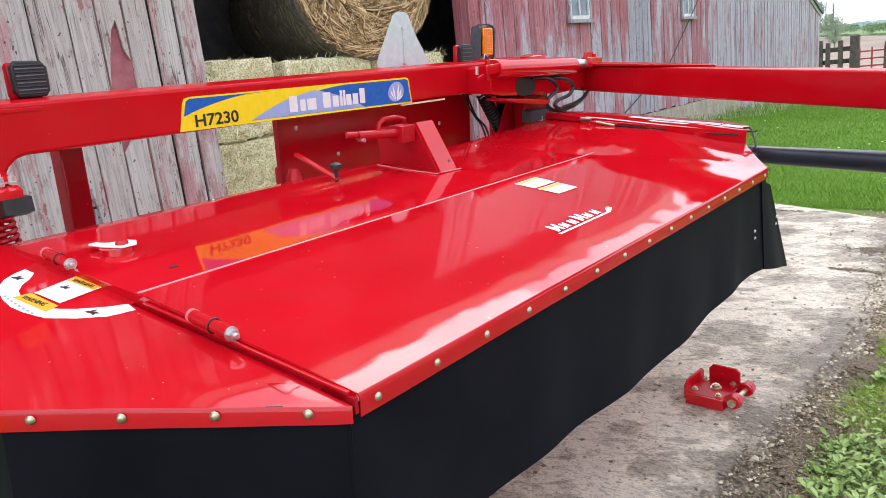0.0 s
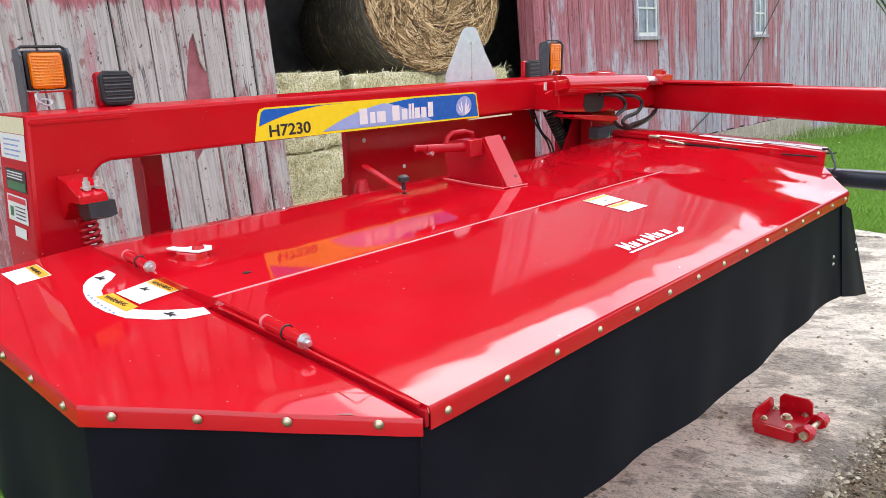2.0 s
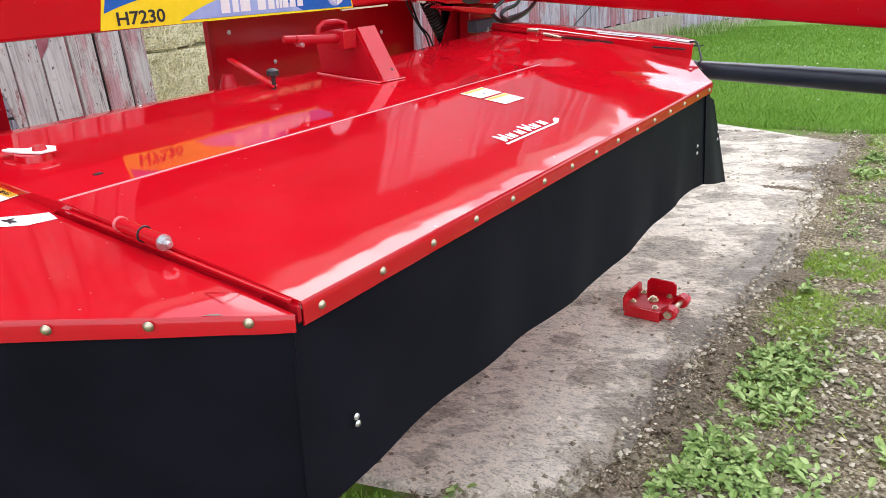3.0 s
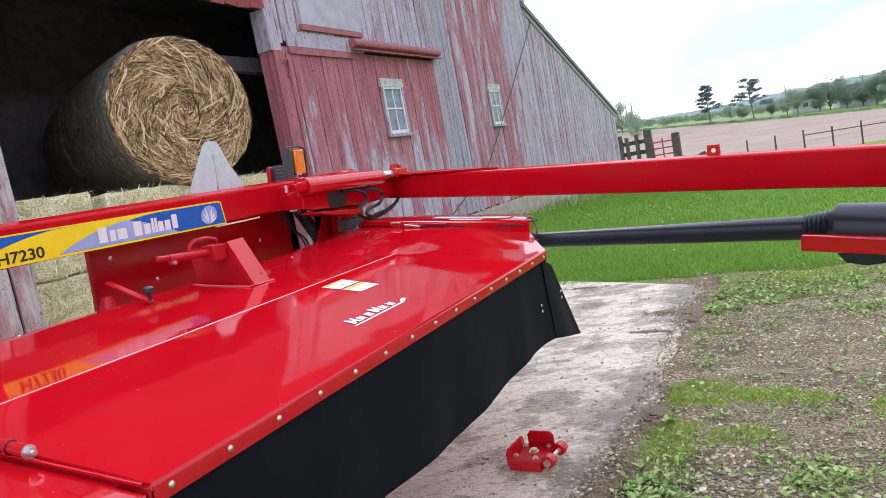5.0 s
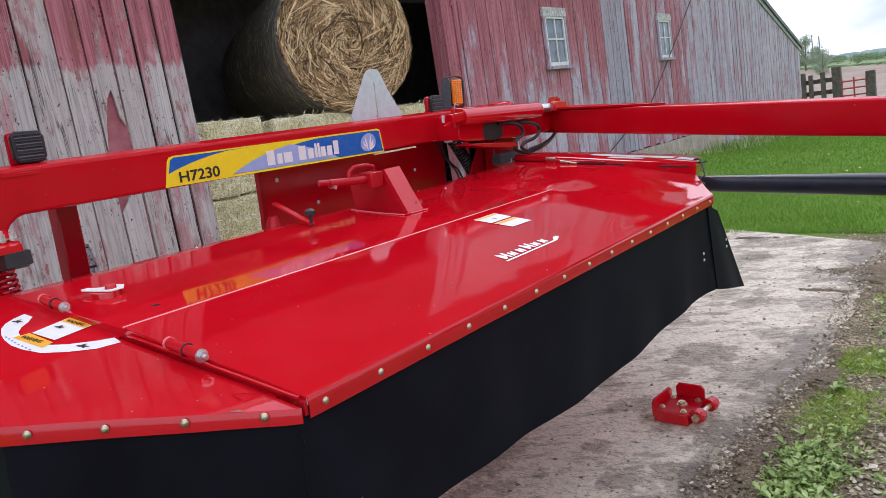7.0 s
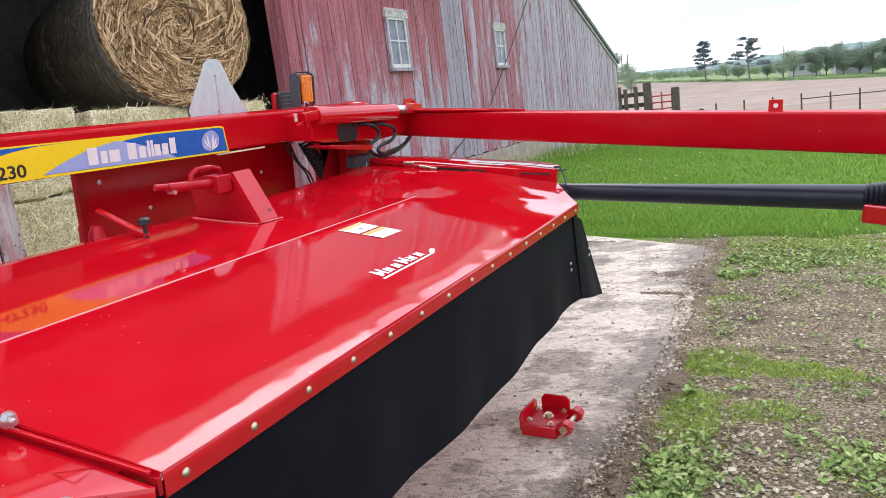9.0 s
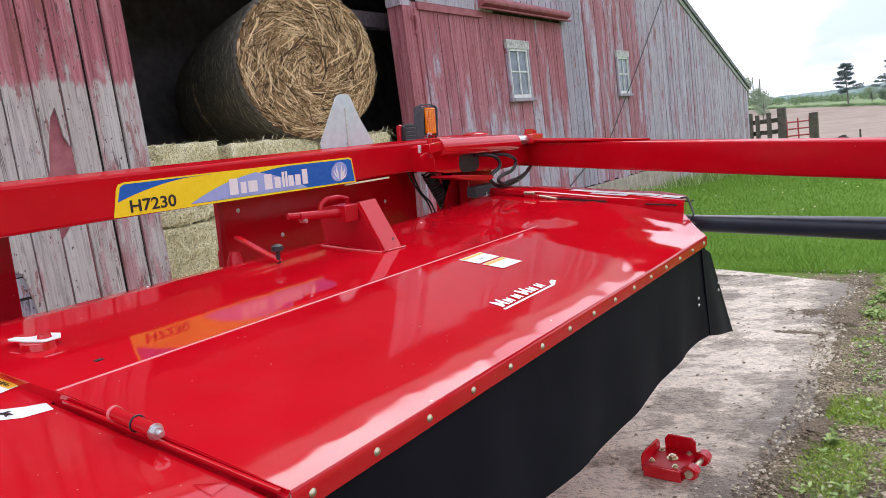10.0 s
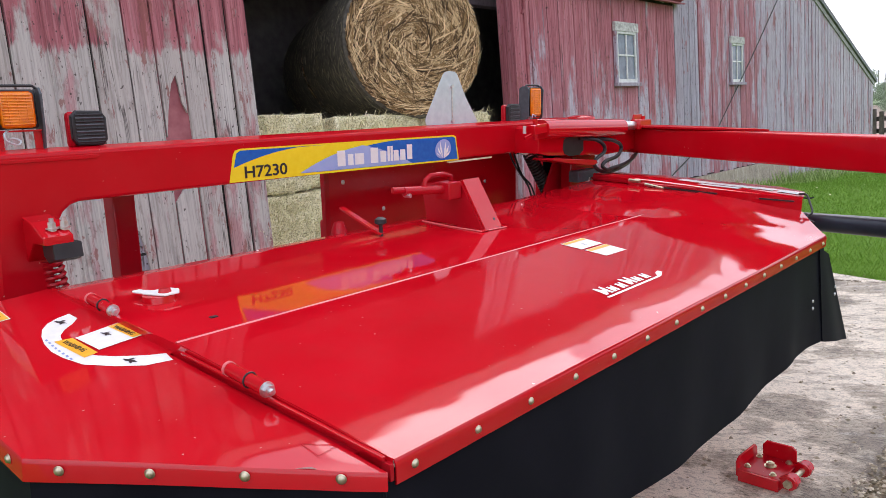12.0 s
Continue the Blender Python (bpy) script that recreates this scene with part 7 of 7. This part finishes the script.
# mossy grass patches and leafy weed patches in the yard: middle, half sizes, strength
GRASS_SPOTS = [(0.50, 3.30, 0.26, 0.24, 1.0), (0.95, 3.22, 0.45, 0.16, 0.9), (1.5, 3.05, 0.4, 0.2, 0.7), (0.48, 2.62, 0.20, 0.38, 1.0), (0.80, 2.68, 0.28, 0.16, 0.9), (0.55, 4.55, 0.25, 0.2, 0.45), (1.0, 6.2, 1.4, 0.4, 0.85), (2.2, 5.7, 0.9, 0.5, 0.6), (0.42, 2.15, 0.08, 0.3, 0.7)]
WEED_SPOTS = [(1.5, 5.75, 1.5, 0.42, 0.75), (0.50, 1.95, 0.16, 0.38, 1.0), (1.15, 2.30, 0.26, 0.36, 0.72), (0.95, 1.75, 0.22, 0.25, 0.6), (0.9, 5.55, 0.7, 0.4, 0.9), (1.6, 5.0, 0.5, 0.35, 0.7), (0.42, 2.9, 0.1, 0.25, 0.7), (1.8, 2.2, 0.35, 0.4, 0.65), (0.45, 1.3, 0.3, 0.3, 0.9), (2.3, 3.6, 0.5, 0.5, 0.6), (0.5, 5.2, 0.2, 0.25, 0.7)]


def spots(table, x, y):
    ragged = 0.55 * noise.noise((x * 5.0, y * 5.0, 8.0)) + 0.4 * noise.noise((x * 14.0, y * 14.0, 5.0))
    return max(k * math.exp(-((x - a) / w) ** 2 - ((y - b) / h) ** 2) for a, b, w, h, k in table) + ragged * 0.75


SPOT_AREAS = [w * h * k + 0.03 for a, b, w, h, k in GRASS_SPOTS]


def yard_blade(i):
    if random.random() < 0.14:
        y = 0.4 + 6.4 * random.random() ** 1.2 if random.random() < 0.8 else 0.9 - random.expovariate(1.1)
        x = apron_edge(max(y, 0.8)) + 0.05 + 3.6 * random.random() ** 1.35
    else:
        a, b, w, h, k = random.choices(GRASS_SPOTS, SPOT_AREAS)[0] if random.random() < 0.75 else random.choice(WEED_SPOTS)
        x, y = random.gauss(a, w * 0.8), random.gauss(b, h * 0.8)
        if y > 6.9 or x < apron_edge(max(y, 0.8)) + 0.04 or max(spots(GRASS_SPOTS, x, y), spots(WEED_SPOTS, x, y)) < 0.40 + 0.25 * random.random():
            return None
    a = random.uniform(0, 2 * math.pi)
    d = Vector((math.cos(a) * 0.8, math.sin(a) * 0.8, 0.8)).normalized()
    s = Vector((math.sin(a + 1.0), math.cos(a + 1.0), 0)).normalized()
    return Vector((x, y, height(x, y) - 0.004)), d, s, random.uniform(0.010, 0.036), 0.004


blades("yard_tufts", 130000, yard_blade, MOSS, label="short grass tufts in the gravel yard", kind="stuff", category="grass")

wv, wf = [], []
for _ in range(22000):
    y = 0.6 + 6.0 * random.random() ** 1.5
    x = (apron_edge(y) + 0.12 if y > 0.8 else -0.3) + 3.4 * random.random() ** 1.35
    if spots(WEED_SPOTS, x, y) < 0.40 + 0.35 * random.random() and random.random() > 0.06:
        continue
    for k in range(random.randint(3, 6)):
        a = random.uniform(0, 2 * math.pi)
        ln = random.choice((0.012, 0.014, 0.018, 0.022, 0.026, 0.032, 0.042))
        d, s = Vector((math.cos(a), math.sin(a), 0)), Vector((-math.sin(a), math.cos(a), 0))
        o = Vector((x, y, height(x, y) + random.uniform(0.005, 0.03)))
        up = random.uniform(0.1, 0.7) * ln
        q = len(wv)
        wv += [tuple(o), tuple(o + d * ln * 0.35 + s * ln * 0.27 + Vector((0, 0, up * 0.6))), tuple(o + d * ln * 0.75 + s * ln * 0.2 + Vector((0, 0, up))), tuple(o + d * ln + Vector((0, 0, up * 0.8))),
               tuple(o + d * ln * 0.75 - s * ln * 0.2 + Vector((0, 0, up))), tuple(o + d * ln * 0.35 - s * ln * 0.27 + Vector((0, 0, up * 0.6))), tuple(o + d * ln * 0.55 + Vector((0, 0, up * 0.55)))]
        wf += [(q, q + 1, q + 6, q + 5), (q + 1, q + 2, q + 3, q + 6), (q + 6, q + 3, q + 4, q + 5)]
me = bpy.data.meshes.new("broadleaf_weeds")
me.from_pydata(wv, [], wf)
me.materials.append(WEED)
tagged(new("broadleaf_weeds", me), "low broadleaf weeds growing through gravel", "weeds", kind="stuff")


def litter(i):
    y = 0.4 + 6.4 * random.random() ** 1.3 if random.random() < 0.8 else 0.9 - random.expovariate(1.1)
    x = (apron_edge(y) - 0.05 if y > 0.8 else -0.4) + 4.4 * random.random() ** 1.5
    a = random.uniform(0, 2 * math.pi)
    d = Vector((math.cos(a), math.sin(a), random.uniform(0.0, 0.12))).normalized()
    return Vector((x, y, height(x, y) + 0.008)), d, Vector((-math.sin(a), math.cos(a), 0)), random.uniform(0.02, 0.08), 0.004


blades("dry_litter", 5000, litter, LITTER, label="dry straw litter scattered on the yard", kind="stuff", category="straw litter")

sv, sf = [], []
for n_stone in range(42000):
    y = 0.6 + 6.0 * random.random() ** 1.2 if random.random() < 0.82 else 0.9 - random.expovariate(1.1)
    x = (apron_edge(y) - 0.12 if y > 0.8 else -0.3) + 4.2 * random.random() ** 1.4
    if random.random() < 0.06:
        x = apron_edge(max(y, 0.8)) - random.random() ** 2 * 1.2
    if abs(x - apron_edge(max(y, 0.8))) < 0.2 and random.random() < 0.25:
        continue
    r = random.choice((0.003, 0.0035, 0.004, 0.005, 0.006, 0.007, 0.009, 0.011, 0.014)) * random.uniform(0.7, 1.2)
    if n_stone < 500:
        r, x, y = random.uniform(0.008, 0.017), random.gauss(0.85, 0.25), random.gauss(2.15, 0.3)
    if n_stone < 60:
        r, x = random.uniform(0.011, 0.022), apron_edge(max(y, 0.8)) + random.uniform(-0.15, 1.2)
    c = Vector((x, y, height(x, y) + r * 0.25 + (0.02 if x < apron_edge(max(y, 0.8)) else 0)))
    q = len(sv)
    pts = [Vector(p) for p in ((1, 0, 0), (0.2, 1, 0.1), (-1, 0.2, 0), (-0.1, -1, 0), (0.1, 0.1, 0.75), (0, 0, -0.7))]
    a = random.uniform(0, 6.28)
    rot = Matrix.Rotation(a, 3, "Z")
    for p in pts:
        sv.append(tuple(c + rot @ Vector((p.x * r * random.uniform(0.7, 1.3), p.y * r * random.uniform(0.6, 1.1), p.z * r * random.uniform(0.6, 1.0)))))
    sf += [(q, q + 1, q + 4), (q + 1, q + 2, q + 4), (q + 2, q + 3, q + 4), (q + 3, q, q + 4), (q + 1, q, q + 5), (q + 2, q + 1, q + 5), (q + 3, q + 2, q + 5), (q, q + 3, q + 5)]
me = bpy.data.meshes.new("gravel")
me.from_pydata(sv, [], sf)
me.materials.append(STONE)
tagged(new("gravel", me), "loose pale gravel stones on bare soil", "gravel", kind="stuff")
